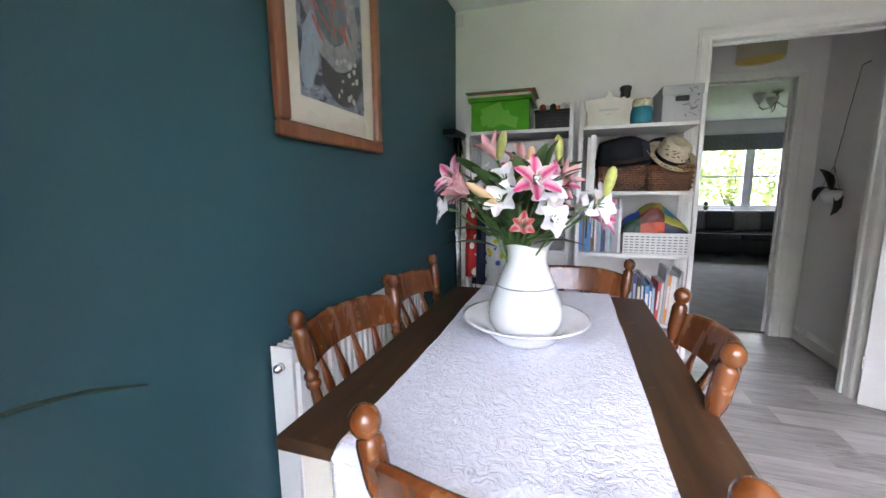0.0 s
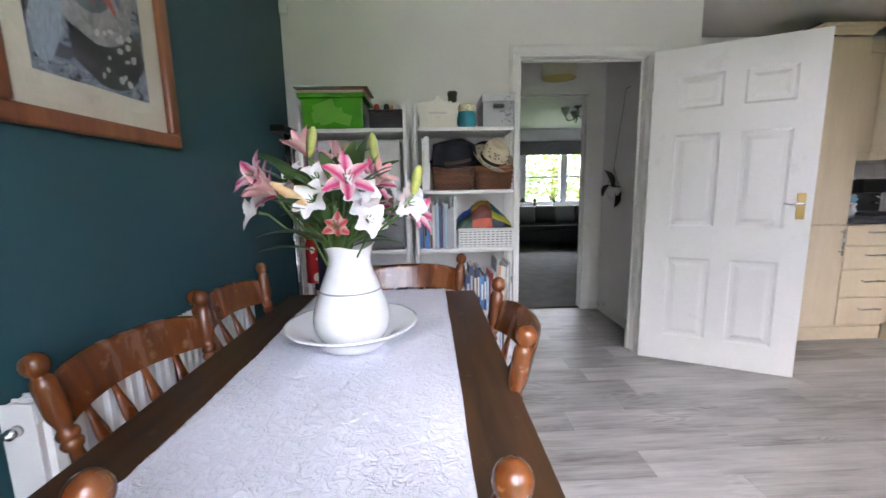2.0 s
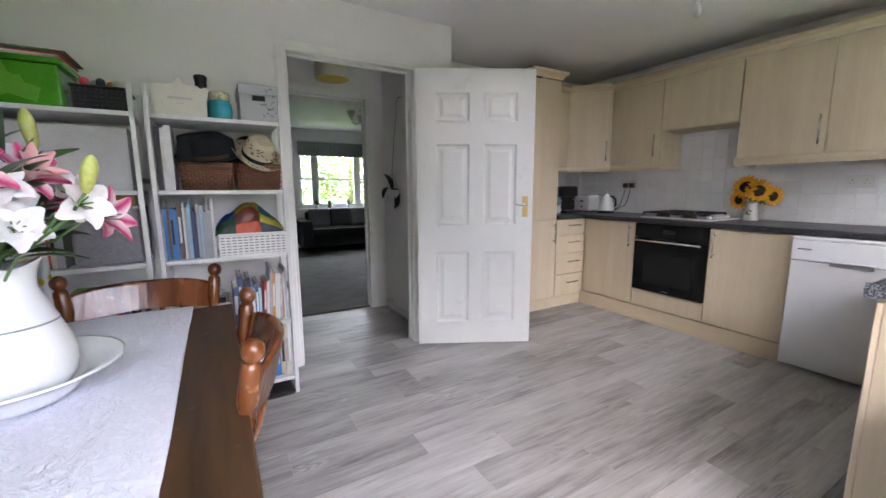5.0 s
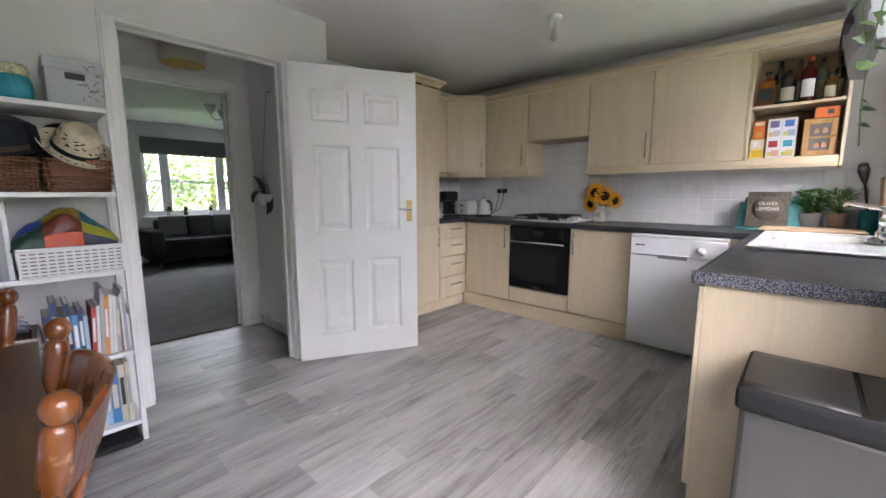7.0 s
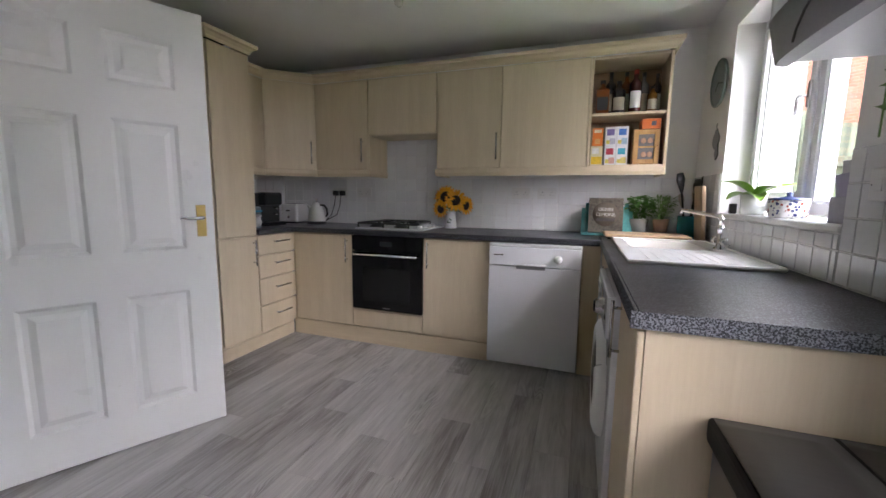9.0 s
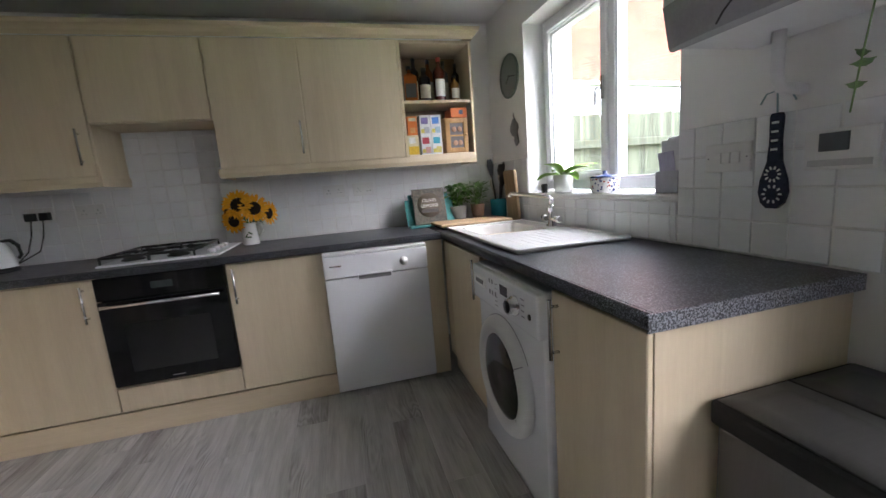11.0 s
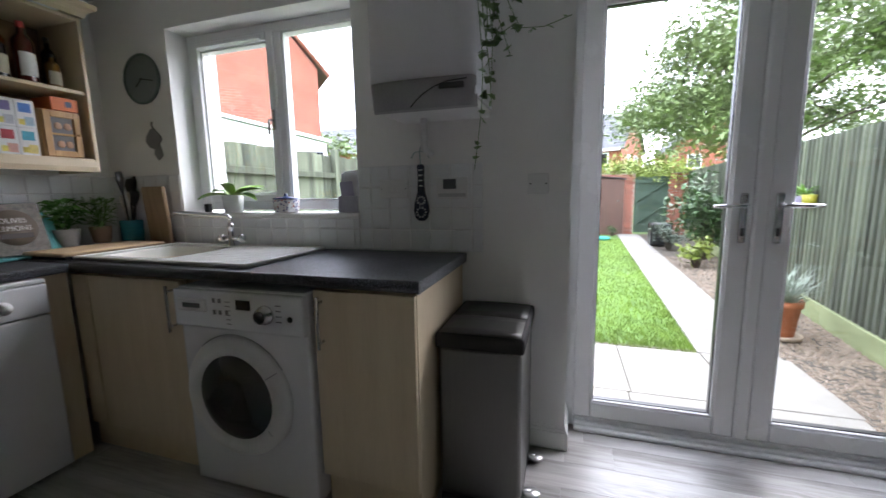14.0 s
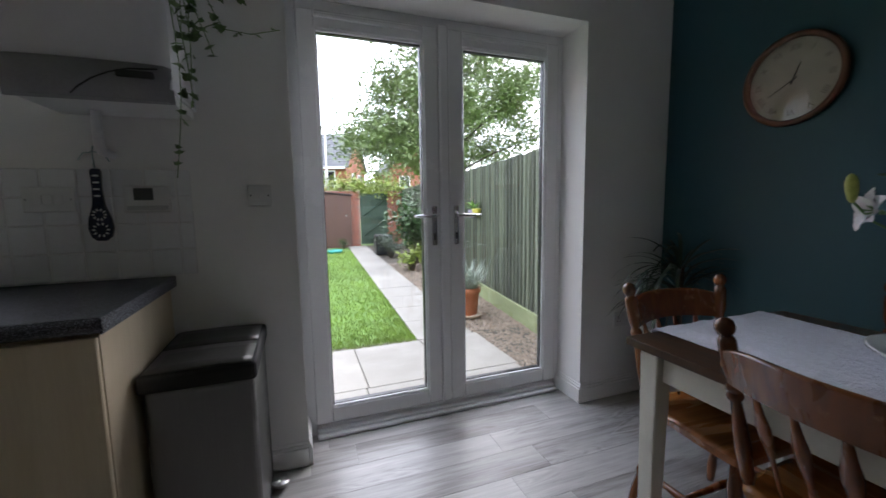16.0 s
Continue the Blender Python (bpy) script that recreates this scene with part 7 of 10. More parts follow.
lathe(bm, [(0.06, 0), (0.06, -0.02), (0.015, -0.04), (0.012, -0.12), (0.02, -0.14), (0.0, -0.15)], 18, cap=False)
part("ceiling_plate", bm, M["chrome"], ch)
for k in range(3):
    a = radians(200 + 120 * k)
    c, s = math.cos(a), math.sin(a)
    bm = bmesh.new()
    tube(bm, [(0, 0, -0.13), (0.08 * c, 0.08 * s, -0.2), (0.16 * c, 0.16 * s, -0.22), (0.21 * c, 0.21 * s, -0.19), (0.22 * c, 0.22 * s, -0.14)], 0.008, 8)
    arm = part("arm", bm, M["chrome"], ch)
    bm = bmesh.new()
    lathe(bm, [(0.02, -0.15), (0.03, -0.135), (0.05, -0.1), (0.07, -0.04), (0.066, -0.04), (0.046, -0.1), (0.018, -0.14)], 20, pose(0.22 * c, 0.22 * s, 0), cap=False)
    part("shade", bm, plain("frosted_glass_shade", (0.55, 0.54, 0.5), 0.4), arm, "frosted glass bell shade")
for k, x in enumerate((1.15, 1.55, 2.2, 2.45, 2.85)):
    wp = thing("windowsill_plant", (x, LY + 0.02, LW[2] - 0.002), "small potted plant on the living room sill", "potted plant", "sill plants")
    bm = bmesh.new()
    lathe(bm, [(0.03, 0), (0.045, 0.07), (0.04, 0.07), (0.0, 0.06)], 16, cap=False)
    part("pot", bm, (M["china"], COVERS[11])[k % 2], wp)
    for q in range(14):
        ob = new("leaf", (LEAVES[2], LEAVES[1])[q % 2])
        ob.parent = wp
        ob.matrix_basis = pose(0, 0, 0.06, 0, 0, q * 137) @ pose(0, 0.005, 0, rng.uniform(30, 80), 0, 0)


# ---- garden ----
GZ = -0.12
M["lawn"] = surface("lawn_soil_green", (0.1, 0.18, 0.035), 0.95, vary=0.35, scale=3, fine=90, bump=0.5)
M["blade"] = surface("grass_blade", (0.21, 0.31, 0.05), 0.6, vary=0.4, scale=2.5, fine=30, bump=0)
M["slab"] = surface("pale_paving_slab", (0.27, 0.25, 0.215), 0.85, vary=0.18, scale=4, fine=150, bump=0.25, rnd=0.08)
M["gravel"] = surface("brown_gravel", (0.24, 0.19, 0.14), 0.9, vary=0.5, scale=25, fine=90, bump=0.3)
M["soil"] = surface("earth_joint", (0.09, 0.075, 0.055), 0.95, vary=0.3, scale=10, fine=100, bump=0.5)
M["fence"] = grain("green_grey_fence_board", (0.045, 0.052, 0.034), (0.15, 0.168, 0.112), 0.85, axis=2, wave=4, bump=0.5, rnd=0.42)
M["gate"] = grain("dark_green_gate_board", (0.03, 0.055, 0.035), (0.06, 0.095, 0.06), 0.7, axis=2, wave=4, bump=0.2, rnd=0.12)
M["shed"] = grain("dark_brown_shed_board", (0.07, 0.035, 0.025), (0.13, 0.07, 0.05), 0.7, axis=2, wave=4, bump=0.2, rnd=0.1)


def masonry(name, brick, mortar, w=0.225, h=0.075, axis=0):
    """Brickwork for distant walls."""
    m, n, l, p = node_mat(name)
    tc = n.new("ShaderNodeTexCoord")
    mp = n.new("ShaderNodeMapping")
    mp.inputs["Rotation"].default_value = (radians(90), 0, radians(90) if axis else 0)
    l.new(tc.outputs["Object"], mp.inputs[0])
    b = n.new("ShaderNodeTexBrick")
    b.inputs["Scale"].default_value = 1.0
    b.inputs["Brick Width"].default_value = w
    b.inputs["Row Height"].default_value = h
    b.inputs["Mortar Size"].default_value = 0.006
    b.inputs["Color1"].default_value = (*brick, 1)
    b.inputs["Color2"].default_value = (*[c * 0.72 for c in brick], 1)
    b.inputs["Mortar"].default_value = (*mortar, 1)
    l.new(mp.outputs[0], b.inputs["Vector"])
    nz = n.new("ShaderNodeTexNoise")
    nz.inputs["Scale"].default_value = 1.5
    l.new(tc.outputs["Object"], nz.inputs["Vector"])
    mx = n.new("ShaderNodeMixRGB")
    mx.blend_type = 'OVERLAY'
    mx.inputs[0].default_value = 0.4
    l.new(b.outputs[0], mx.inputs[1])
    l.new(nz.outputs[0], mx.inputs[2])
    l.new(mx.outputs[0], p.inputs["Base Color"])
    p.inputs["Roughness"].default_value = 0.9
    bp = n.new("ShaderNodeBump")
    bp.inputs["Strength"].default_value = 0.4
    bp.inputs["Distance"].default_value = 0.006
    l.new(b.outputs["Fac"], bp.inputs["Height"])
    bp.invert = True
    l.new(bp.outputs[0], p.inputs["Normal"])
    return m


M["brick"] = masonry("orange_brickwork", (0.34, 0.1, 0.058), (0.3, 0.2, 0.16))
M["brick_side"] = masonry("orange_brickwork_side", (0.5, 0.15, 0.09), (0.42, 0.31, 0.27), axis=1)
M["roof"] = surface("grey_roof_tile", (0.12, 0.12, 0.125), 0.8, vary=0.25, scale=3, fine=40, bump=0.3)
M["bright_leaf"] = surface("tree_leaf", (0.185, 0.24, 0.095), 0.5, vary=0.4, scale=1.2, fine=20, bump=0)
M["shrub_leaf"] = surface("shrub_leaf", (0.05, 0.1, 0.03), 0.4, vary=0.4, scale=5, fine=40, bump=0)
M["creeper_leaf"] = surface("yellow_green_creeper", (0.22, 0.28, 0.05), 0.5, vary=0.35, scale=3, fine=30, bump=0)
M["hedge_leaf"] = surface("hedge_leaf", (0.12, 0.2, 0.04), 0.5, vary=0.4, scale=2, fine=30, bump=0)
M["bark"] = surface("grey_brown_bark", (0.11, 0.09, 0.07), 0.95, vary=0.3, scale=8, fine=60, bump=0.6)

g = structure("ground", M["lawn"], [(-600, -600, -0.6, 600, -0.33, GZ - 0.03), (-600, 8.8, -0.6, 600, 600, GZ - 0.03), (-600, -0.33, -0.6, -1.85, 8.8, GZ - 0.03), (4.75, -0.33, -0.6, 600, 8.8, GZ - 0.03)], "grassy ground round the house", "ground")
grng = random.Random(11)

# turf blades near the house
bm = bmesh.new()
for k in range(26000):
    y = -1.74 - 8.0 * grng.random() ** 1.7
    xl = 0.46 + 0.4 * (y + 1.72) / 8.2
    x = xl + (2.9 - 0.1 * y - xl) * grng.random() ** 1.3
    h, a, w = grng.uniform(0.02, 0.05), grng.uniform(0, 6.28), grng.uniform(0.003, 0.006) * (1 + 0.1 * -y)
    lx, ly = grng.uniform(-0.02, 0.02), grng.uniform(-0.02, 0.02)
    c, s = math.cos(a) * w, math.sin(a) * w
    bm.faces.new((bm.verts.new((x - c, y - s, GZ - 0.03)), bm.verts.new((x + c, y + s, GZ - 0.03)), bm.verts.new((x + lx, y + ly, GZ - 0.03 + h))))
solo("lawn_grass", bm, M["blade"], "short green lawn grass beside the path", "grass", kind="stuff")

# slabs: patio and path
bed = structure("paving_bed", M["soil"], [(-0.75, -1.8, GZ - 0.05, 4.5, -0.33, GZ - 0.012)], "dark joints under the paving", "paving")
patio = thing("patio", (0, 0, 0), "pale concrete slab patio outside the French doors", "patio", kind="structure")


def slab(parent, x0, y0, x1, y1, skew=0.0):
    boxpart("slab", parent, M["slab"], x0 + 0.004, y0 + 0.004, GZ - 0.02, x1 - 0.004, y1 - 0.004, GZ + grng.uniform(-0.002, 0.002), 0.004)


for iy, (y0, y1) in enumerate(((-0.9, -0.335), (-1.72, -0.9))):
    x = -0.14 if iy == 0 else -0.16
    for wd in ((0.62, 0.6, 0.6, 0.6, 0.6, 0.6) if iy == 0 else (0.6, 0.62, 0.6, 0.6, 0.6, 0.6)):
        slab(patio, x, y0, x + wd, y1)
        x += wd
path_way = thing("garden_path", (0.165, -1.72, 0, 0, 0, -2.6), "pale concrete slab path to the garden gate", "path", kind="structure")
for k in range(15):
    slab(path_way, -0.29, -0.62 * (k + 1), 0.29, -0.62 * k)

# gravel border
bm = bmesh.new()
shape = [(-1, -0.7, 0), (0.9, -0.8, 0), (1, 0.7, 0), (-0.8, 0.9, 0), (-0.3, 0.1, 0.8), (0.5, -0.1, 0.7)]
quads = ((0, 1, 5), (1, 2, 5), (2, 3, 4), (3, 0, 4), (0, 5, 4), (2, 4, 5))
for k in range(7000):
    y = -0.35 - 6.5 * grng.random() ** 1.6
    xr = -0.13 - 0.045 * max(0, -y - 1.7)
    xf = -0.72 - 0.11 * max(0, -y - 1.5)
    x = grng.uniform(xf, xr)
    r, a = grng.uniform(0.008, 0.024), grng.uniform(0, 6.28)
    c, s = math.cos(a) * r, math.sin(a) * r
    vs = [bm.verts.new((x + px * c - py * s, y + px * s + py * c, GZ - 0.022 + pz * r + grng.uniform(0, 0.008))) for px, py, pz in shape]
    for q in quads:
        bm.faces.new([vs[i] for i in q])
solo("gravel", bm, M["gravel"], "brown gravel and bark border along the fence", "gravel", kind="stuff")
structure("gravel_bed", M["soil"], [(-2.2, -11.2, GZ - 0.06, -0.12, -0.33, GZ - 0.02)], "dark soil under the gravel", "soil")

# feather-edge fence
fence = thing("fence", (0, 0, 0), "green-grey weathered feather-edge board fence", "fence", kind="structure")
bm = bmesh.new()
box(bm, -0.012, -0.052, 0.0, 0.01, 0.052, 1.0)
move(bm, list(bm.verts), Matrix.Rotation(radians(-13), 4, 'Z'))
bme = bpy.data.meshes.new("board")
bm.to_mesh(bme)
bm.free()
bme.materials.append(M["fence"])
f0, f1 = Vector((-0.58, -0.1)), Vector((-1.85, -11.3))
nbd = 118
for k in range(nbd):
    q = f0.lerp(f1, k / nbd)
    ob = new("board", bme)
    ob.parent = fence
    ob.matrix_basis = Matrix.Translation((q.x, q.y, 0.06)) @ Matrix.Rotation(math.atan2(f1.y - f0.y, f1.x - f0.x) + math.pi / 2, 4, 'Z') @ Matrix.Diagonal((1, 1, 1.62 + grng.uniform(-0.008, 0.008), 1))
fa = math.degrees(math.atan2(f1.y - f0.y, f1.x - f0.x)) + 90
bm = bmesh.new()
vs = box(bm, -0.02, -11.3, -0.17, 0.03, 0.0, 0.055, 0.006)
move(bm, vs, Matrix.Translation((f0.x, f0.y, 0)) @ Matrix.Rotation(radians(fa), 4, 'Z'))
part("gravel_board", bm, grain("mossy_gravel_board", (0.16, 0.19, 0.08), (0.27, 0.3, 0.15), 0.9, axis=1, wave=4), fence, "mossy gravel board")

fence2 = thing("fence_2", (0, 0, 0), "green-grey board fence with rails on the lawn side", "fence", kind="structure")
for k in range(80):
    ob = new("board", bme)
    ob.parent = fence2
    ob.matrix_basis = Matrix.Translation((4.5, -0.5 - k * 0.1, -0.14)) @ Matrix.Rotation(math.pi, 4, 'Z') @ Matrix.Diagonal((1, 1, 1.84 + grng.uniform(-0.01, 0.01), 1))
for z in (0.2, 0.85, 1.44):
    boxpart("rail", fence2, M["fence"], 4.43, -8.4, z - 0.035, 4.48, -0.4, z + 0.035, 0.004)
for y in (-0.7, -2.9, -5.0, -7.2):
    boxpart("post", fence2, M["fence"], 4.41, y - 0.045, -0.16, 4.485, y + 0.045, 1.78, 0.006)

# end wall, gate, shed
M["wall_brick"] = surface("red_brick", (0.33, 0.12, 0.075), 0.9, vary=0.25, scale=20, fine=120, bump=0.4, rnd=0.2)
gw = thing("brick_wall", (0, 0, 0), "red brick garden wall at the end of the garden", "wall", kind="structure")
boxpart("mortar_core", gw, plain("wall_mortar", (0.34, 0.29, 0.24), 0.95), -2.6, -11.39, -0.16, -1.36, -11.21, 1.66, 0.0)
boxpart("mortar_core", gw, bpy.data.materials["wall_mortar"], -0.43, -11.39, -0.16, 4.5, -11.21, 1.66, 0.0)
bm = bmesh.new()
box(bm, -0.107, -0.095, -0.032, 0.107, 0.095, 0.032, 0.0)
brk = bpy.data.meshes.new("brick")
bm.to_mesh(brk)
bm.free()
brk.materials.append(M["wall_brick"])
for rowk in range(24):
    z = -0.12 + 0.075 * rowk
    for x0, x1 in ((-2.04, -1.36), (-0.43, 0.7)):
        nbk = int((x1 - x0) / 0.225)
        for k in range(nbk):
            ob = new("brick", brk)
            ob.parent = gw
            ob.matrix_basis = pose(x0 + 0.112 + k * 0.225 + (0.05 if rowk % 2 else 0), -11.3, z)
gate = thing("garden_gate", (-0.895, -11.22, 0), "dark green ledged and braced wooden garden gate", "gate")
for k in range(8):
    boxpart("board", gate, M["gate"], -0.45 + 0.1125 * k + 0.001, -0.02, -0.08, -0.45 + 0.1125 * (k + 1) - 0.001, 0.0, 1.57, 0.003)
for z in (0.12, 0.78, 1.42):
    boxpart("ledge", gate, M["gate"], -0.45, 0.002, z - 0.05, 0.45, 0.03, z + 0.05, 0.004)
for z0, z1 in ((0.17, 0.73), (0.83, 1.37)):
    bm = bmesh.new()
    tube(bm, [(0.36, 0.016, z0), (-0.36, 0.016, z1)], 0.045, 4, 0.3)
    part("brace", bm, M["gate"], gate)
shed = thing("garden_shed", (0.43, -11.0, 0), "dark brown wooden garden store with a sloping felt roof", "shed")
for k in range(9):
    boxpart("board", shed, M["shed"], -0.55 + 0.12 * k + 0.001, 0.0, GZ - 0.03, -0.55 + 0.12 * (k + 1) - 0.001, 0.02, 1.5 + (0.012 * k), 0.002)
boxpart("side_wall", shed, M["shed"], -0.55, -0.2, GZ - 0.03, 0.53, -0.001, 1.5, 0.0)
bm = bmesh.new()
vs = box(bm, -0.6, -0.22, 1.5, 0.58, 0.08, 1.53, 0.004)
for v in vs:
    if v.is_valid:
        v.co.z += 0.1 * (v.co.x + 0.6)
part("roof", bm, plain("black_roof_felt", (0.03, 0.03, 0.032), 0.9), shed, "black felt roof")
boxpart("hasp", shed, M["chrome"], -0.42, 0.021, 0.85, -0.36, 0.03, 0.9, 0.002)


def leaf_cloud(bm, centres, count, spread, size, rr, flat=0.8):
    """Many small leaf blades scattered round branch tips."""
    for k in range(count):
        c = centres[rr.randrange(len(centres))]
        d = Vector((rr.gauss(0, 1), rr.gauss(0, 1), rr.gauss(0, flat))) * spread
        p = Vector(c) + d
        s = size * rr.uniform(0.6, 1.3)
        u = Vector((rr.gauss(0, 1), rr.gauss(0, 1), rr.gauss(0, 0.5))).normalized()
        v = u.cross(Vector((rr.gauss(0, 0.6), rr.gauss(0, 0.6), 1))).normalized()
        a, b, e, f = p - u * s, p + v * s * 0.45, p + u * s, p - v * s * 0.45
        bm.faces.new([bm.verts.new(q) for q in (a, b, e, f)])


def tree(m, height, radius, base, count, size, mat, label, seed, trunk_r=0.22, limbs=16, spread=0.5, squash=0.75):
    rr = random.Random(seed)
    t = thing("tree", m, label, "tree")
    bm = bmesh.new()
    tips = []
    top = height * 0.62
    tube(bm, [(0, 0, -0.2), (0.05, 0.02, base * 0.6), (-0.05, 0.05, base), (0.08, 0, top)], [trunk_r * 1.2, trunk_r, trunk_r * 0.85, trunk_r * 0.4], 9)
    mid = (height + base) / 2
    for k in range(limbs):
        a = 2.4 * k + rr.uniform(-0.4, 0.4)
        s = rr.uniform(0.55, 1.0)
        zt = mid + (height - base) / 2 * rr.uniform(-0.85, 0.95)
        lim = radius * s * math.sqrt(max(0.12, 1 - ((zt - mid) / ((height - base) / 2 * 1.05)) ** 2))
        z0 = base * 0.8 + (top - base * 0.8) * rr.random()
        tip = Vector((lim * math.cos(a), lim * math.sin(a), zt))
        st = Vector((0, 0, z0))
        m1 = st.lerp(tip, 0.5) + Vector((0, 0, 0.2))
        tube(bm, [st, m1, tip], [trunk_r * 0.35, trunk_r * 0.18, trunk_r * 0.05], 6)
        tips += [tip, m1.lerp(tip, 0.5), m1.lerp(tip, 0.75)]
        for q in range(3):
            d = Vector((rr.gauss(0, 1), rr.gauss(0, 1), rr.gauss(0, 0.6))).normalized() * radius * 0.28
            e = m1.lerp(tip, rr.uniform(0.3, 1)) + d
            tube(bm, [e - d, e], [trunk_r * 0.08, trunk_r * 0.03], 5)
            tips.append(e)
    part("trunk", bm, M["bark"], t, "grey-brown trunk with limbs")
    bm = bmesh.new()
    leaf_cloud(bm, tips, count, spread, size, rr, squash)
    part("crown", bm, mat, t, "broken crown of small leaves")
    return t


tree(pose(-5.1, -15.2, GZ), 8.3, 4.9, 2.4, 44000, 0.105, M["bright_leaf"], "broad green garden tree behind the fence", 3, 0.2, 30, 0.42)
tree(pose(-2.0, -19.0, GZ), 2.65, 2.4, 0.6, 3800, 0.12, M["creeper_leaf"], "lower yellow-green tree beyond the garden wall", 8, 0.12, 16, 0.4)
tree(pose(11.5, -14.5, GZ), 4.1, 1.9, 0.8, 3000, 0.1, M["hedge_leaf"], "bushy green tree beyond the side fence", 9, 0.1, 14, 0.35)


def shrub(m, r, h, count, size, mat, label, seed, name="shrub"):
    rr = random.Random(seed)
    t = thing(name, m, label, "shrub")
    bm = bmesh.new()
    tips = []
    for k in range(14):
        a, s = 2.4 * k, rr.uniform(0.3, 1)
        tip = Vector((r * s * math.cos(a), r * s * math.sin(a), h * rr.uniform(0.35, 1.0)))
        tube(bm, [(0.03 * math.cos(a), 0.03 * math.sin(a), -0.02), (tip.x * 0.4, tip.y * 0.4, tip.z * 0.6), tip], [0.012, 0.008, 0.003], 5)
        tips += [tip, tip * 0.8, Vector((tip.x * 0.5, tip.y * 0.5, tip.z * 0.7))]
    part("branches", bm, M["bark"], t)
    bm = bmesh.new()
    leaf_cloud(bm, tips, count, r * 0.25, size, rr)
    part("foliage", bm, mat, t)
    return t


shrub(pose(-0.98, -6.6, GZ), 0.55, 1.75, 1400, 0.07, M["shrub_leaf"], "tall dark green broad-leaved shrub in the border", 21)
shrub(pose(-0.62, -5.7, GZ), 0.22, 0.5, 260, 0.06, M["creeper_leaf"], "low yellow-green plant in the border", 22)
shrub(pose(-0.68, -7.9, GZ), 0.35, 0.65, 700, 0.035, surface("grey_green_leaf", (0.1, 0.13, 0.09), 0.7, vary=0.3), "grey-green low bush in the border", 23)
shrub(pose(-1.5, -11.3, 1.35), 0.9, 0.55, 1000, 0.06, M["creeper_leaf"], "yellow-green creeper over the garden wall", 24, "creeper")
shrub(pose(-0.1, -11.45, 1.6), 0.8, 0.32, 800, 0.06, M["creeper_leaf"], "yellow-green creeper along the wall top", 25, "creeper")
shrub(pose(2.9, -5.2, GZ), 0.35, 1.5, 500, 0.06, M["shrub_leaf"], "green shrub by the side fence", 26)
bx_thing("compost_bin", (-0.85, -8.75, GZ, -0.4, -8.35, 0.4), M["black_plastic"], "dark plastic garden bin beside the path", "bin", 0.03)
bm = bmesh.new()
lathe(bm, [(0.0, 0.0), (0.16, 0.0), (0.2, 0.03), (0.21, 0.08), (0.17, 0.09), (0.1, 0.06), (0.0, 0.06)], 22, cap=False)
solo("hose_reel", bm, plain("turquoise_hose", (0.05, 0.33, 0.28), 0.5), "coiled turquoise hose on the lawn end", "hose", m=pose(0.55, -9.6, GZ - 0.03))
shrub(pose(0.2, -10.6, GZ), 0.12, 0.3, 120, 0.04, M["shrub_leaf"], "small potted plant by the garden wall", 27)

# terracotta pot with lavender
tp = thing("terracotta_pot", (-0.33, -2.3, GZ), "terracotta pot of grey-green lavender on a saucer", "plant pot")
bm = bmesh.new()
lathe(bm, [(0.0, 0.0), (0.15, 0.0), (0.165, 0.03), (0.15, 0.03), (0.0, 0.012)], 26, cap=False)
part("saucer", bm, plain("buff_saucer", (0.42, 0.33, 0.24), 0.9), tp)
bm = bmesh.new()
lathe(bm, [(0.0, 0.014), (0.095, 0.014), (0.1, 0.02), (0.13, 0.28), (0.145, 0.285), (0.148, 0.34), (0.132, 0.34), (0.12, 0.29), (0.0, 0.29)], 28, cap=False)
part("pot", bm, surface("terracotta", (0.36, 0.13, 0.06), 0.85, vary=0.2, scale=12), tp)
LAV = tinted(blade_mesh("lavender_blade", 0.3, 0.011, -0.5, 0.2, 4, 1), plain("lavender_grey_green", (0.24, 0.28, 0.22), 0.8, vary=0.3))
for k in range(190):
    ob = new("sprig", LAV)
    ob.parent = tp
    s = grng.uniform(0.6, 1.4)
    ob.matrix_basis = pose(grng.uniform(-0.08, 0.08), grng.uniform(-0.08, 0.08), 0.28, 0, 0, grng.uniform(0, 360)) @ pose(0, 0, 0, grng.uniform(35, 85), 0, 0) @ Matrix.Diagonal((s, s, s, 1))
hb = thing("fence_planter", (-0.86, -3.2, 0.98), "small fence-hung pot in lilac and yellow with a fern", "planter")
for k, (dy, c) in enumerate(((-0.07, (0.4, 0.36, 0.5)), (0.06, (0.6, 0.55, 0.05)))):
    bm = bmesh.new()
    lathe(bm, [(0.0, 0.0), (0.05, 0.0), (0.065, 0.11), (0.06, 0.11), (0.0, 0.09)], 18, pose(0.02, dy, 0.02 * k), cap=False)
    part("pot", bm, plain("planter_colour_%s" % ("lilac", "yellow")[k], tuple(q * 0.55 for q in c), 0.5), hb)
bm = bmesh.new()
tube(bm, [(-0.1, 0.0, 0.1), (0.02, 0.0, 0.1)], 0.006, 6)
part("hook", bm, M["black_plastic"], hb)
for k in range(18):
    ob = new("leaf", tinted(blade_mesh("fern", 0.2, 0.03, -1.0, 0.3, 6, 2), plain("bright_fern_leaf", (0.16, 0.33, 0.05), 0.5)) if k == 0 else bpy.data.meshes["fern"])
    if k == 0:
        bpy.data.meshes[ob.data.name].name = "fern"
    ob.parent = hb
    ob.matrix_basis = pose(0.02, -0.05, 0.1, 0, 0, k * 137) @ pose(0, 0, 0, 35 + 8 * (k % 6), 0, 0)


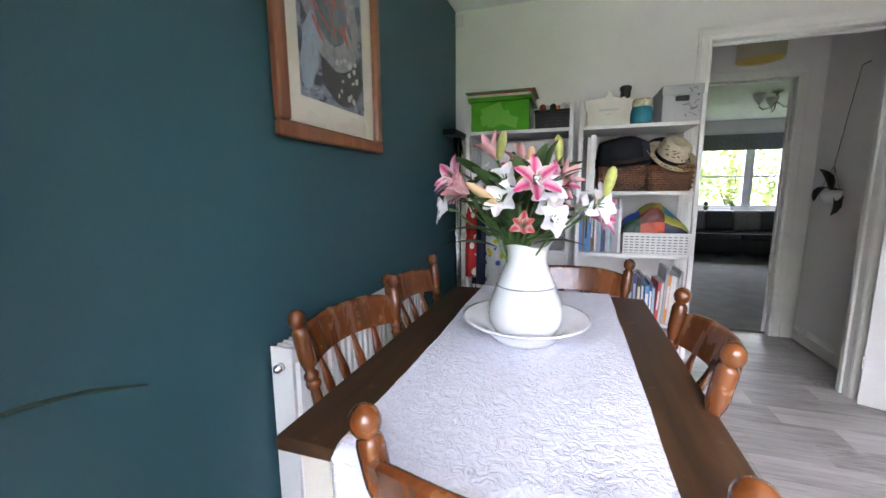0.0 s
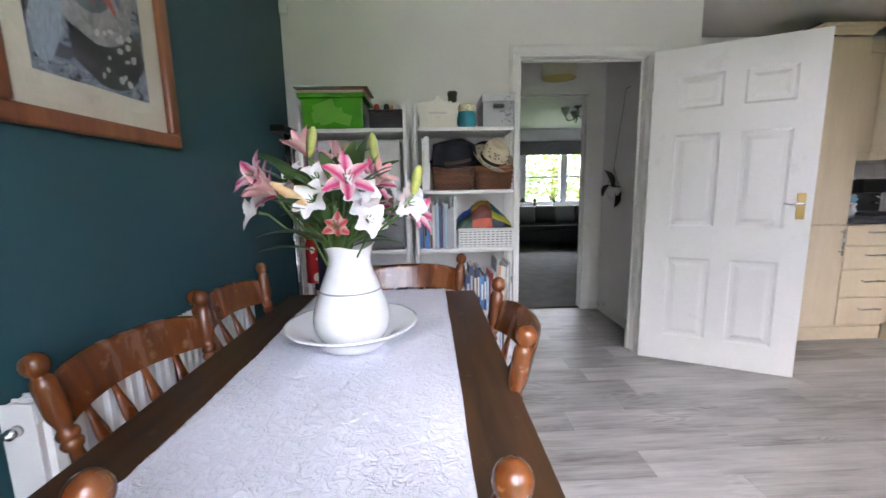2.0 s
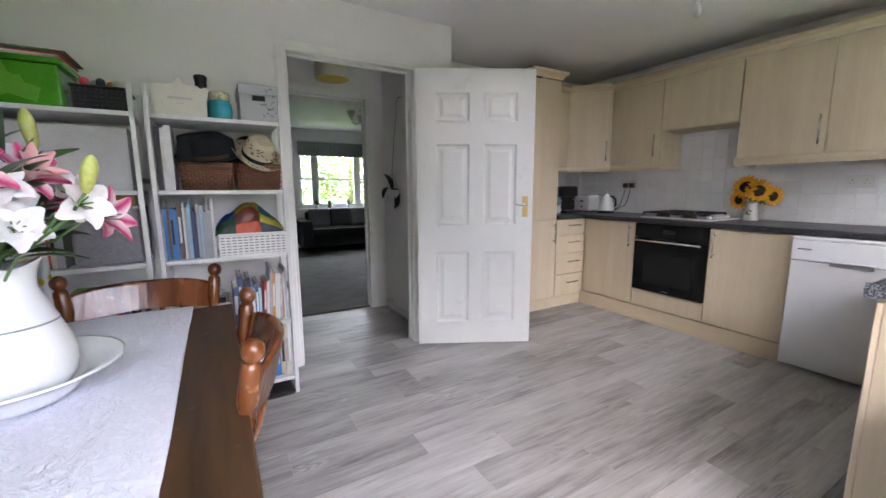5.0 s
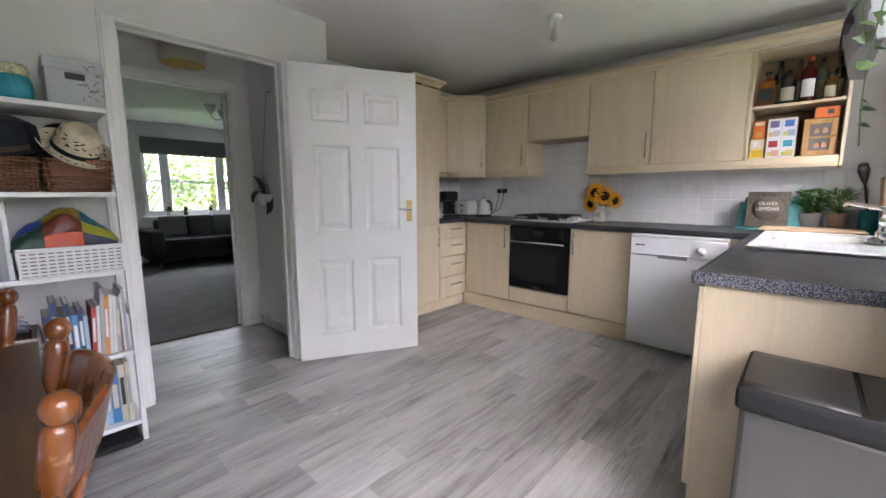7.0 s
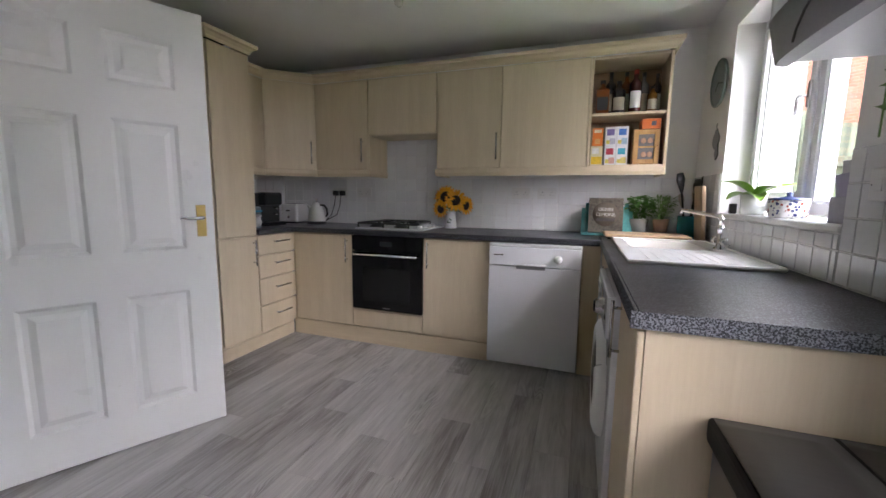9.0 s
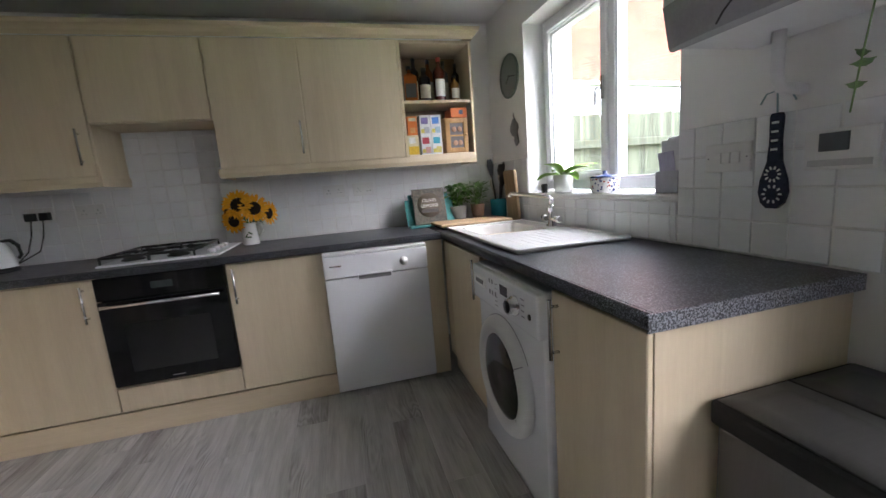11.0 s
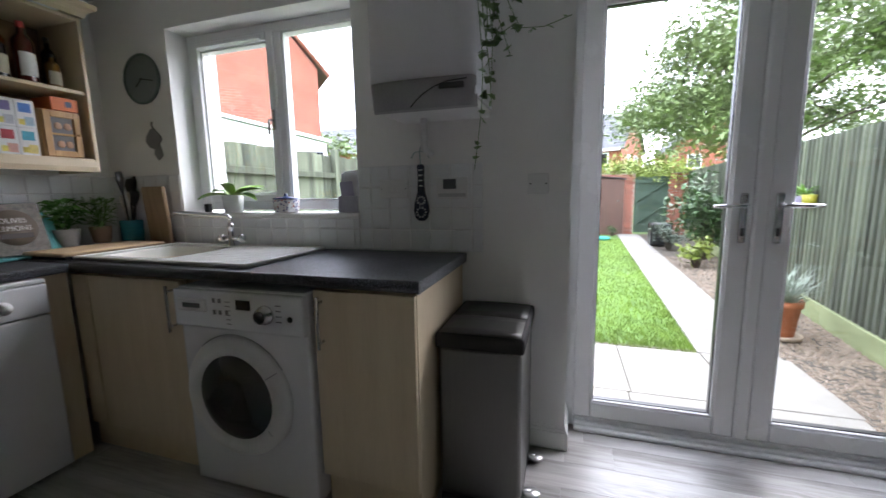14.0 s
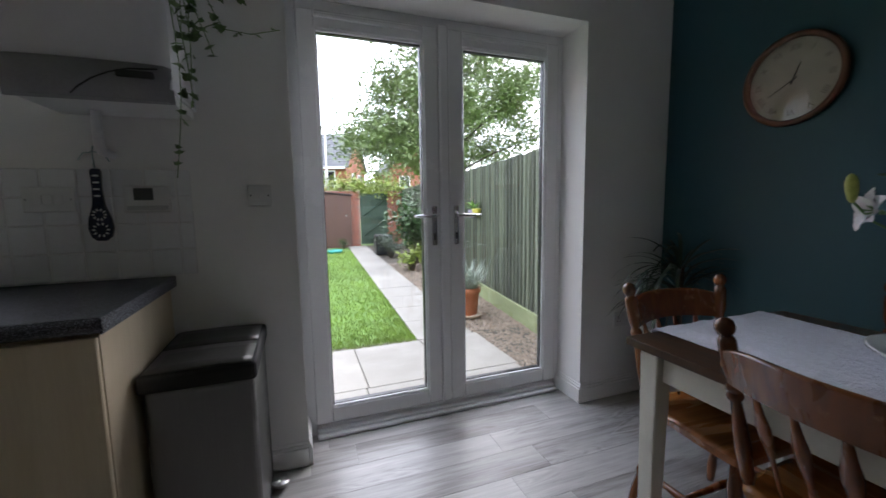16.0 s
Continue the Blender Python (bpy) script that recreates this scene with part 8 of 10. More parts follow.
# ---- houses beyond ----
def house(m, w, d, eave, ridge, label, along_x=True, windows=(), gable_mat=None, side_windows=(), lap=0.25):
    """Brick house; the ridge along local x or y, tiled roof with courses, framed windows on the front (+y) face."""
    h = thing("house", m, label, "house")
    bm = bmesh.new()
    box(bm, -w / 2, -d, -0.2, w / 2, 0, eave)
    if along_x:
        for x in (-w / 2, w / 2):
            bm.faces.new([bm.verts.new(c) for c in ((x, -d, eave), (x, 0, eave), (x, -d / 2, ridge))])
    else:
        for y in (-d, 0):
            bm.faces.new([bm.verts.new(c) for c in ((-w / 2, y, eave), (w / 2, y, eave), (0, y, ridge))])
    part("wall", bm, gable_mat or M["brick"], h, "orange brick wall")
    bm = bmesh.new()
    ncourse = 14
    for side in (-1, 1):
        for k in range(ncourse):
            t0, t1 = k / ncourse, (k + 1.25) / ncourse
            o = 0.35
            if along_x:
                ya, yb = -d / 2 + side * (d / 2 + o) * (1 - t0), -d / 2 + side * (d / 2 + o) * (1 - min(1, t1))
                za, zb = eave - 0.2 + (ridge - eave + 0.25) * t0, eave - 0.2 + (ridge - eave + 0.25) * min(1, t1)
                box_pts = [(-w / 2 - 0.25, ya, za + 0.06), (w / 2 + 0.25, ya, za + 0.06), (w / 2 + 0.25, yb, zb + 0.03), (-w / 2 - 0.25, yb, zb + 0.03)]
            else:
                xa, xb = side * (w / 2 + o) * (1 - t0), side * (w / 2 + o) * (1 - min(1, t1))
                za, zb = eave - 0.2 + (ridge - eave + 0.25) * t0, eave - 0.2 + (ridge - eave + 0.25) * min(1, t1)
                box_pts = [(xa, -d - lap, za + 0.06), (xa, lap, za + 0.06), (xb, lap, zb + 0.03), (xb, -d - lap, zb + 0.03)]
            top = [bm.verts.new(c) for c in box_pts]
            low = [bm.verts.new((c[0], c[1], c[2] - 0.06)) for c in box_pts]
            bm.faces.new(top)
            bm.faces.new(low[::-1])
            for q in range(4):
                bm.faces.new((top[q], low[q], low[(q + 1) % 4], top[(q + 1) % 4]))
    part("roof", bm, M["roof"], h, "grey tiled roof")
    for x0, x1, z0, z1 in windows:
        bm = bmesh.new()
        frame_ring(bm, 'x', x0, x1, z0, z1, 0.0, 0.05, 0.08, 0.0)
        box(bm, (x0 + x1) / 2 - 0.03, 0.0, z0 + 0.08, (x0 + x1) / 2 + 0.03, 0.05, z1 - 0.08)
        win = part("window", bm, M["upvc"], h, "white framed window")
        boxpart("pane", win, M["black_glass"], x0 + 0.07, 0.004, z0 + 0.07, x1 - 0.07, 0.012, z1 - 0.07, 0.0)
    for y0, y1, z0, z1 in side_windows:
        bm = bmesh.new()
        frame_ring(bm, 'y', y0, y1, z0, z1, w / 2, w / 2 + 0.06, 0.09, 0.0)
        box(bm, w / 2, (y0 + y1) / 2 - 0.04, z0 + 0.09, w / 2 + 0.06, (y0 + y1) / 2 + 0.04, z1 - 0.09)
        win = part("window", bm, M["upvc"], h, "white framed window")
        boxpart("pane", win, M["black_glass"], w / 2 + 0.004, y0 + 0.08, z0 + 0.08, w / 2 + 0.012, y1 - 0.08, z1 - 0.08, 0.0)
    if side_windows:
        boxpart("gutter", h, M["upvc"], w / 2 + 0.3, -d, eave - 0.3, w / 2 + 0.42, 0.0, eave - 0.12, 0.0, "white gutter and fascia")
    return h


house(pose(-3.6, -34.5, GZ, 0, 0, 68), 6.4, 10, 4.6, 7.6, "distant orange brick house with a grey tiled roof", False, [(0.6, 1.5, 2.9, 4.1), (-1.6, -0.5, 2.9, 4.1)], side_windows=[(-2.6, -0.9, 2.9, 4.2), (-5.4, -4.0, 2.9, 4.2), (-8.4, -7.0, 2.9, 4.2)])
house(pose(-10.2, -37, GZ), 6.0, 8, 4.8, 7.9, "distant orange brick house with its gable end on", False, [(-1.9, -0.8, 3.0, 4.2), (0.9, 2.0, 3.0, 4.2), (-1.9, -0.8, 0.8, 2.0)])
neighbour = house(pose(11.7, -6.7, GZ, 0, 0, 45), 7.6, 9, 5.2, 9.6, "neighbouring orange brick house with its gable end on", False, [], lap=0.02)
for sx in (-1, 1):
    bm = bmesh.new()
    tube(bm, [(sx * 4.15, 0.04, 5.0), (0, 0.04, 9.66)], 0.06, 4)
    part("verge", bm, M["brick"], neighbour, "brick coloured verge tiles")
house(pose(19.5, -26, GZ), 12, 8, 4.6, 7.0, "distant house with a long grey roof", True, [(-3, -1.8, 3, 4.2), (1, 2.2, 3, 4.2)])
cons = thing("conservatory", (9.2, -6.9, GZ, 0, 0, 45), "white lean-to conservatory behind the side fence", "conservatory")
bm = bmesh.new()
vs = box(bm, -1.8, -1.7, 2.75, 2.8, 0.2, 2.83, 0.0)
for v in vs:
    v.co.z += 0.2 * (v.co.x + 1.8)
part("roof", bm, plain("white_polycarbonate_roof", (0.75, 0.75, 0.74), 0.3), cons, "white polycarbonate roof")
for z in (0.0, 1.0, 2.5):
    boxpart("frame_rail", cons, M["upvc"], -1.7, 0.0, z, 2.7, 0.08, z + 0.14, 0.0)
for k in range(5):
    boxpart("frame_post", cons, M["upvc"], -1.7 + k * 1.08, 0.0, 0.14, -1.6 + k * 1.08, 0.08, 2.6, 0.0)
bm = bmesh.new()
vs = box(bm, -1.7, 0.0, 2.64, 2.7, 0.08, 2.72, 0.0)
for v in vs:
    if v.co.z > 2.7:
        v.co.z += 0.2 * (v.co.x + 1.8)
part("gable_panel", bm, M["upvc"], cons, "white infill panel under the roof")
boxpart("glazing", cons, M["black_glass"], -1.68, 0.03, 0.14, 2.68, 0.04, 2.5, 0.0)
lp = thing("street_lamp", (0.36, -14.0, GZ), "thin grey street lamp beyond the garden wall", "street lamp")
bm = bmesh.new()
tube(bm, [(0, 0, 0), (0, 0, 5.0)], [0.05, 0.03], 8)
part("pole", bm, M["chrome"], lp)
bm = bmesh.new()
tube(bm, [(0, 0, 5.0), (-0.15, 0, 5.06), (-0.5, 0, 5.05)], 0.03, 6)
part("lamp_head", bm, M["chrome"], lp)
# greenery seen through the living room window
for k in range(5):
    tree(pose(-1.5 + 2.2 * k, 14.5 + 1.2 * (k % 2), GZ), 4.6, 1.9, 0.5, 6000, 0.075, (M["hedge_leaf"], M["creeper_leaf"])[k % 2], "leafy garden tree in front of the house", 40 + k, 0.1, 14, 0.42)


# ---- sink and small kitchen things ----
WT = 0.91
CER = surface("white_ceramic_sink", (0.87, 0.86, 0.82), 0.15, vary=0.02, scale=5, bump=0.02)
sink = thing("kitchen_sink", (0, 0, 0), "white ceramic inset sink with a ribbed drainer", "sink")
sx0, sx1, sy0, sy1 = SK
bx0, bx1, by0, by1 = 3.16, 3.58, 0.15, 0.5
bm = bmesh.new()
zt = WT + 0.014
for b in ((sx0, sy0, bx0, sy1), (bx1, sy0, sx1, sy1), (bx0, sy0, bx1, by0), (bx0, by1, bx1, sy1)):
    box(bm, b[0], b[1], WT + 0.001, b[2], b[3], zt, 0.0)
bmesh.ops.remove_doubles(bm, verts=bm.verts, dist=0.0004)
part("sink_deck", bm, CER, sink)
bm = bmesh.new()
rings = []
for ins, dz in ((0.0, 0.0), (0.006, -0.012), (0.014, -0.12), (0.04, -0.155), (0.09, -0.162)):
    r = []
    for k in range(32):
        a = 2 * math.pi * k / 32
        c, s = math.cos(a), math.sin(a)
        e = 0.35
        ux, uy = math.copysign(abs(c) ** e, c), math.copysign(abs(s) ** e, s)
        r.append(bm.verts.new(((bx0 + bx1) / 2 + ux * ((bx1 - bx0) / 2 - ins), (by0 + by1) / 2 + uy * ((by1 - by0) / 2 - ins), zt + dz)))
    rings.append(r)
for a, b in zip(rings, rings[1:]):
    for k in range(32):
        bm.faces.new((a[k], a[(k + 1) % 32], b[(k + 1) % 32], b[k])).smooth = True
bm.faces.new(rings[-1])
part("bowl", bm, CER, sink, "deep rounded bowl")
bm = bmesh.new()
lathe(bm, [(0.035, 0), (0.034, 0.004), (0.012, 0.002)], 18, pose((bx0 + bx1) / 2, (by0 + by1) / 2, zt - 0.161))
part("plug_hole", bm, M["polished"], sink, "chrome plug hole")
for k in range(9):
    boxpart("drainer_rib", sink, CER, 2.74, 0.15 + k * 0.04, zt - 0.003, 3.1, 0.158 + k * 0.04, zt + 0.0012, 0.001)
bm = bmesh.new()
tube(bm, [(sx0, sy0, zt - 0.002), (sx1, sy0, zt - 0.002), (sx1, sy1, zt - 0.002), (sx0, sy1, zt - 0.002), (sx0, sy0, zt - 0.002)], 0.008, 6)
part("raised_rim", bm, CER, sink)
tap = thing("mixer_tap", (3.2, 0.105, zt), "chrome mixer tap with a long swivel spout", "tap")
bm = bmesh.new()
lathe(bm, [(0.03, 0), (0.028, 0.01), (0.018, 0.02), (0.017, 0.1), (0.02, 0.11), (0.014, 0.12)], 18)
tube(bm, [(-0.05, 0, 0.045), (0.05, 0, 0.045)], 0.014, 10)
part("tap_body", bm, M["polished"], tap)
bm = bmesh.new()
tube(bm, [(0, 0, 0.11), (0, 0, 0.15), (0.012, 0.006, 0.163), (0.04, 0.02, 0.168), (0.24, 0.12, 0.188), (0.25, 0.125, 0.18), (0.252, 0.126, 0.168)], [0.012, 0.012, 0.012, 0.012, 0.010, 0.011, 0.012], 12)
part("spout", bm, M["polished"], tap)
for s in (-1, 1):
    bm = bmesh.new()
    lathe(bm, [(0.016, 0), (0.021, 0.006), (0.021, 0.028), (0.012, 0.032)], 12, pose(s * 0.05, 0, 0.045, 0, s * 90, 0))
    part("tap_knob", bm, M["polished"], tap)

bx_thing("chopping_board", (3.675, 0.11, WT + 0.016, 3.96, 0.6, WT + 0.034), grain("pale_board_wood", (0.5, 0.34, 0.19), (0.62, 0.46, 0.28), 0.55, axis=1), "pale wooden chopping board lying beside the sink", "chopping board", 0.006)
bm = bmesh.new()
box(bm, 3.69, 0.13, WT + 0.0005, 3.94, 0.58, WT + 0.0155, 0.0)
solo("board_feet", bm, plain("dark_rubber_mat", (0.05, 0.05, 0.05), 0.9), "dark rubber mat under the chopping board", "mat")
bm = bmesh.new()
box(bm, -0.085, -0.012, 0, 0.085, 0.012, 0.34, 0.009, 3)
solo("wooden_board", bm, grain("upright_board_wood", (0.22, 0.14, 0.08), (0.4, 0.29, 0.18), 0.55, axis=2, wave=4), "tall wooden serving board leaning on the wall", "chopping board", m=pose(3.775, 0.05, WT + 0.004, -4, 0, 0))

POTM = plain("concrete_grey_pot", (0.24, 0.23, 0.21), 0.8, vary=0.2)


def herb(m, r, h, pot_mat, label, leaf_mesh, n, up, seed):
    rr = random.Random(seed)
    t = thing("potted_herb", m, label, "potted plant")
    bm = bmesh.new()
    lathe(bm, [(0.0, 0.0), (r * 0.75, 0.0), (r * 0.78, 0.004), (r, h), (r * 0.92, h), (r * 0.86, h * 0.85), (0.0, h * 0.85)], 24, cap=False)
    part("pot", bm, pot_mat, t)
    for k in range(n):
        ob = new("leaf", leaf_mesh)
        ob.parent = t
        z = h + rr.uniform(0.0, up)
        q = r * 1.1 * rr.uniform(0.1, 1) * (0.6 + 0.8 * (z - h) / max(up, 0.01))
        a = rr.uniform(0, 360)
        ob.matrix_basis = pose(q * math.cos(radians(a)), q * math.sin(radians(a)), z, 0, 0, a - 90 + rr.uniform(-40, 40)) @ pose(0, 0, 0, rr.uniform(-10, 60), rr.uniform(-30, 30), 0)
    bm = bmesh.new()
    for k in range(10):
        a = rr.uniform(0, 6.28)
        tube(bm, [(0.01 * math.cos(a), 0.01 * math.sin(a), h * 0.8), (r * 0.9 * math.cos(a), r * 0.9 * math.sin(a), h + up)], 0.0018, 5)
    part("stems", bm, M["stem"], t)
    return t


HL1 = tinted(blade_mesh("basil_leaf", 0.045, 0.028, -0.8, 0.4, 6, 3), surface("basil_green", (0.07, 0.2, 0.03), 0.4, vary=0.3, scale=30))
HL2 = tinted(blade_mesh("thyme_leaf", 0.05, 0.009, -0.6, 0.3, 4, 2), surface("thyme_green", (0.11, 0.22, 0.05), 0.5, vary=0.3, scale=30))
herb(pose(4.06, 0.36, WT), 0.062, 0.12, POTM, "basil plant in a grey pot beside the cookbook stand", HL1, 120, 0.15, 1)
herb(pose(3.99, 0.235, WT + 0.036), 0.052, 0.09, plain("brown_clay_pot", (0.2, 0.12, 0.08), 0.8), "fine leaved herb in a brown clay pot", HL2, 200, 0.15, 2)
crock = thing("utensil_crock", (3.965, 0.085, WT), "turquoise ceramic crock full of kitchen utensils", "utensil pot")
bm = bmesh.new()
lathe(bm, [(0.0, 0.0), (0.05, 0.0), (0.056, 0.006), (0.058, 0.15), (0.053, 0.15), (0.05, 0.02), (0.0, 0.02)], 28, cap=False)
part("pot", bm, plain("turquoise_crock_glaze", (0.02, 0.2, 0.25), 0.2, vary=0.2, scale=12), crock)
for k, (ax, ay, L, w, mk) in enumerate(((10, 8, 0.34, 0.03, 1), (-10, 4, 0.3, 0.026, 1), (10, -10, 0.42, 0.035, 0), (2, -10, 0.4, 0.03, 0), (-8, -6, 0.33, 0.025, 0), (12, 4, 0.44, 0.03, 0))):
    bm = bmesh.new()
    tube(bm, [(0, 0, 0.03), (0, 0, L * 0.7), (0, 0, L * 0.78), (0, 0, L * 0.9), (0, 0, L)], [0.006, 0.007, w * 0.6, w, w * 0.7], 10, 0.35)
    move(bm, list(bm.verts), pose(0, 0, 0, ax, ay, k * 40))
    part("utensil", bm, (M["black_plastic"], M["pale_wicker"])[mk], crock, ("black plastic utensil", "wooden spoon")[mk])

# cookbook on a turquoise stand
cb = thing("cookbook_stand", (4.02, 0.575, WT, 0, 0, 0), "distressed turquoise wooden cookbook stand", "book stand")
TQ = plain("distressed_turquoise_paint", (0.1, 0.36, 0.36), 0.7, vary=0.3, scale=25)
boxpart("ledge", cb, TQ, -0.09, -0.17, 0.0, 0.02, 0.17, 0.014, 0.003)
for k in range(13):
    y = -0.16 + 0.32 * k / 12
    bm = bmesh.new()
    vs = box(bm, 0.0, y - 0.013, 0.015, 0.012, y + 0.013, 0.2 + 0.03 * (k % 2) + 0.03 * math.sin(math.pi * k / 12), 0.0)
    move(bm, vs, pose(0.0, 0, 0, 0, 18, 0))
    part("carved_slat", bm, TQ, cb)
ck_book = thing("cookbook", pose(3.985, 0.585, WT + 0.016, 0, 16, 0), "patterned cookbook with a round title panel", "cookbook")
boxpart("cover", ck_book, surface("cookbook_pattern", (0.09, 0.08, 0.06), 0.5, vary=0.6, scale=55), -0.012, -0.115, 0.0, 0.0, 0.115, 0.255, 0.002)
boxpart("page_block", ck_book, PAPER, 0.0005, -0.112, 0.003, 0.018, 0.112, 0.252, 0.0)
bm = bmesh.new()
lathe(bm, [(0.088, 0.0), (0.088, 0.0015), (0.0, 0.0016)], 36, pose(-0.0122, 0, 0.135, 0, -90, 0), cap=False)
part("title_panel", bm, plain("title_brown_grey", (0.13, 0.105, 0.08), 0.6), ck_book)
for k, word in enumerate(("OLIVES", "LEMONS")):
    cu = bpy.data.curves.new("title", 'FONT')
    cu.body = word
    cu.size = 0.033
    cu.align_x, cu.align_y = 'CENTER', 'CENTER'
    cu.extrude = 0.0004
    tmp = bpy.data.objects.new("title", cu)
    scene.collection.objects.link(tmp)
    me = bpy.data.meshes.new_from_object(tmp.evaluated_get(bpy.context.evaluated_depsgraph_get()))
    bpy.data.objects.remove(tmp)
    me.materials.append(plain("cover_white_ink", (0.72, 0.7, 0.66), 0.6))
    ob = new("title_word", me)
    ob.parent = ck_book
    ob.matrix_basis = Matrix.Translation((-0.0146, 0, 0.168 - 0.038 * k)) @ Matrix(((0, 0, -1, 0), (-1, 0, 0, 0), (0, 1, 0, 0), (0, 0, 0, 1)))
boxpart("title_bar", ck_book, plain("title_black_bar", (0.06, 0.05, 0.045), 0.6), -0.0146, -0.06, 0.082, -0.0139, 0.06, 0.106, 0.0)

# sunflowers in a jug
sj = thing("flower_jug", (4.08, 1.775, WT, 0, 0, 0), "small white enamel jug with a leaf motif", "jug")
bm = bmesh.new()
lathe(bm, [(0.0, 0.0), (0.05, 0.0), (0.052, 0.004), (0.046, 0.05), (0.04, 0.1), (0.041, 0.125), (0.05, 0.14), (0.046, 0.14), (0.036, 0.11), (0.0, 0.1)], 26, cap=False)
part("jug_body", bm, M["china"], sj)
bm = bmesh.new()
tube(bm, [(0, -0.04, 0.125), (0, -0.075, 0.12), (0, -0.08, 0.08), (0, -0.05, 0.05)], 0.006, 8)
part("jug_handle", bm, M["china"], sj)
bm = bmesh.new()
for a, z in ((-0.3, 0.06), (0.2, 0.075), (0.0, 0.05)):
    vs = box(bm, -0.0005, -0.014, -0.004, 0.0012, 0.014, 0.004, 0.0)
    move(bm, vs, Matrix.Rotation(a, 4, 'Z') @ Matrix.Translation((-0.0465, 0, z)) @ Matrix.Rotation(a * 3, 4, 'X'))
part("leaf_motif", bm, plain("motif_green", (0.06, 0.12, 0.05), 0.5), sj, "dark green leaf motif")
sf = thing("sunflowers", (4.08, 1.775, WT + 0.13), "bunch of yellow sunflowers with dark centres in the jug", "flowers")
SP = tinted(blade_mesh("sun_petal", 0.042, 0.014, -0.35, 0.4, 5, 2), surface("sunflower_yellow", (0.8, 0.36, 0.004), 0.5, vary=0.25, scale=60))
for cx, cy, cz, dx, dy, dz, sc in ((-0.05, 0.03, 0.13, -1, 0.15, 0.35, 1.05), (-0.05, -0.045, 0.1, -1, -0.3, 0.25, 1.0), (-0.06, 0.06, 0.03, -1, 0.4, -0.1, 0.85), (0.0, 0.1, 0.09, -0.5, 1, 0.2, 0.9), (0.0, -0.11, 0.06, -0.6, -1, 0.0, 0.85), (0.03, 0.02, 0.15, 0.2, 0.2, 1, 0.9)):
    cy, cz, sc = cy * 1.15, cz * 1.0, sc * 1.4
    d = Vector((dx, dy, dz)).normalized()
    q = d.to_track_quat('Z', 'Y').to_matrix().to_4x4()
    c = Vector((cx, cy, cz))
    bm = bmesh.new()
    tube(bm, [(0, 0, -0.06), (cx * 0.4, cy * 0.4, cz * 0.4 - 0.01), c - d * 0.012], 0.004, 6)
    st = part("flower_stem", bm, M["stem"], sf)
    bm = bmesh.new()
    lathe(bm, [(0.03 * sc, -0.004), (0.031 * sc, 0.004), (0.022 * sc, 0.01), (0.0, 0.007)], 20, Matrix.Translation(c) @ q, cap=False)
    part("flower_centre", bm, surface("sunflower_seed_disc", (0.02, 0.01, 0.005), 0.95, vary=0.4, scale=200) if "sunflower_seed_disc" not in bpy.data.materials else bpy.data.materials["sunflower_seed_disc"], st, "dark brown seed disc")
    for k in range(26):
        ob = new("petal", SP)
        ob.parent = st
        ob.matrix_basis = Matrix.Translation(c) @ q @ pose(0, 0, 0.001 * (k % 2), 0, 0, k * 360 / 26 + rng.uniform(-5, 5)) @ pose(0, 0.025 * sc, 0, (8 if k % 2 else 24) + rng.uniform(-6, 6), 0, 0) @ Matrix.Diagonal((sc, sc, sc, 1))
for k in range(9):
    ob = new("leaf", LEAVES[1])
    ob.parent = sf
    ob.matrix_basis = pose(0, 0, 0.03, 0, 0, k * 43) @ pose(0, 0.02, 0, rng.uniform(-20, 30), 0, 0) @ Matrix.Diagonal((0.7, 0.7, 0.7, 1))

# kettle, toaster, coffee machine
kt = thing("kettle", (3.97, 3.03, WT), "white conical electric kettle with a chrome knob", "kettle")
bm = bmesh.new()
lathe(bm, [(0.085, 0.0), (0.085, 0.02), (0.06, 0.025)], 28)
part("power_base", bm, M["black_plastic"], kt)
bm = bmesh.new()
lathe(bm, [(0.078, 0.026), (0.078, 0.05), (0.068, 0.1), (0.052, 0.15), (0.042, 0.17), (0.03, 0.185), (0.012, 0.195), (0.0, 0.197)], 32, cap=False)
tube(bm, [(0, 0.055, 0.12), (0, 0.085, 0.155), (0, 0.095, 0.165)], [0.016, 0.012, 0.01], 10)
part("kettle_body", bm, M["china"], kt)
bm = bmesh.new()
lathe(bm, [(0.006, 0.195), (0.006, 0.205), (0.012, 0.212), (0.01, 0.222), (0.0, 0.225)], 14, cap=False)
part("lid_knob", bm, M["polished"], kt)
bm = bmesh.new()
tube(bm, [(0, -0.04, 0.17), (0, -0.08, 0.172), (0, -0.11, 0.14), (0, -0.115, 0.09), (0, -0.1, 0.07)], [0.009, 0.01, 0.01, 0.009, 0.008], 10)
part("kettle_handle", bm, M["black_plastic"], kt, "black kettle handle")
ts = thing("toaster", (4.02, 3.3, WT), "white two-slot toaster beside the kettle", "toaster")
boxpart("toaster_body", ts, M["china"], -0.09, -0.08, 0.012, 0.09, 0.1, 0.18, 0.025, seg=3)
boxpart("toaster_base", ts, M["black_plastic"], -0.085, -0.075, 0.0, 0.085, 0.095, 0.012, 0.002)
for y in (-0.03, 0.04):
    boxpart("slot", ts, M["black_plastic"], -0.065, y - 0.012, 0.178, 0.065, y + 0.012, 0.182, 0.0)
boxpart("lever", ts, M["black_plastic"], -0.105, -0.01, 0.11, -0.088, 0.03, 0.125, 0.003)
bm = bmesh.new()
lathe(bm, [(0.014, 0), (0.013, 0.01), (0.0, 0.011)], 14, pose(-0.09, 0.01, 0.06, 0, -90, 0), cap=False)
part("dial", bm, M["polished"], ts)
cm = thing("coffee_machine", (3.64, 3.345, WT), "black pod coffee machine with chrome trim", "coffee machine")
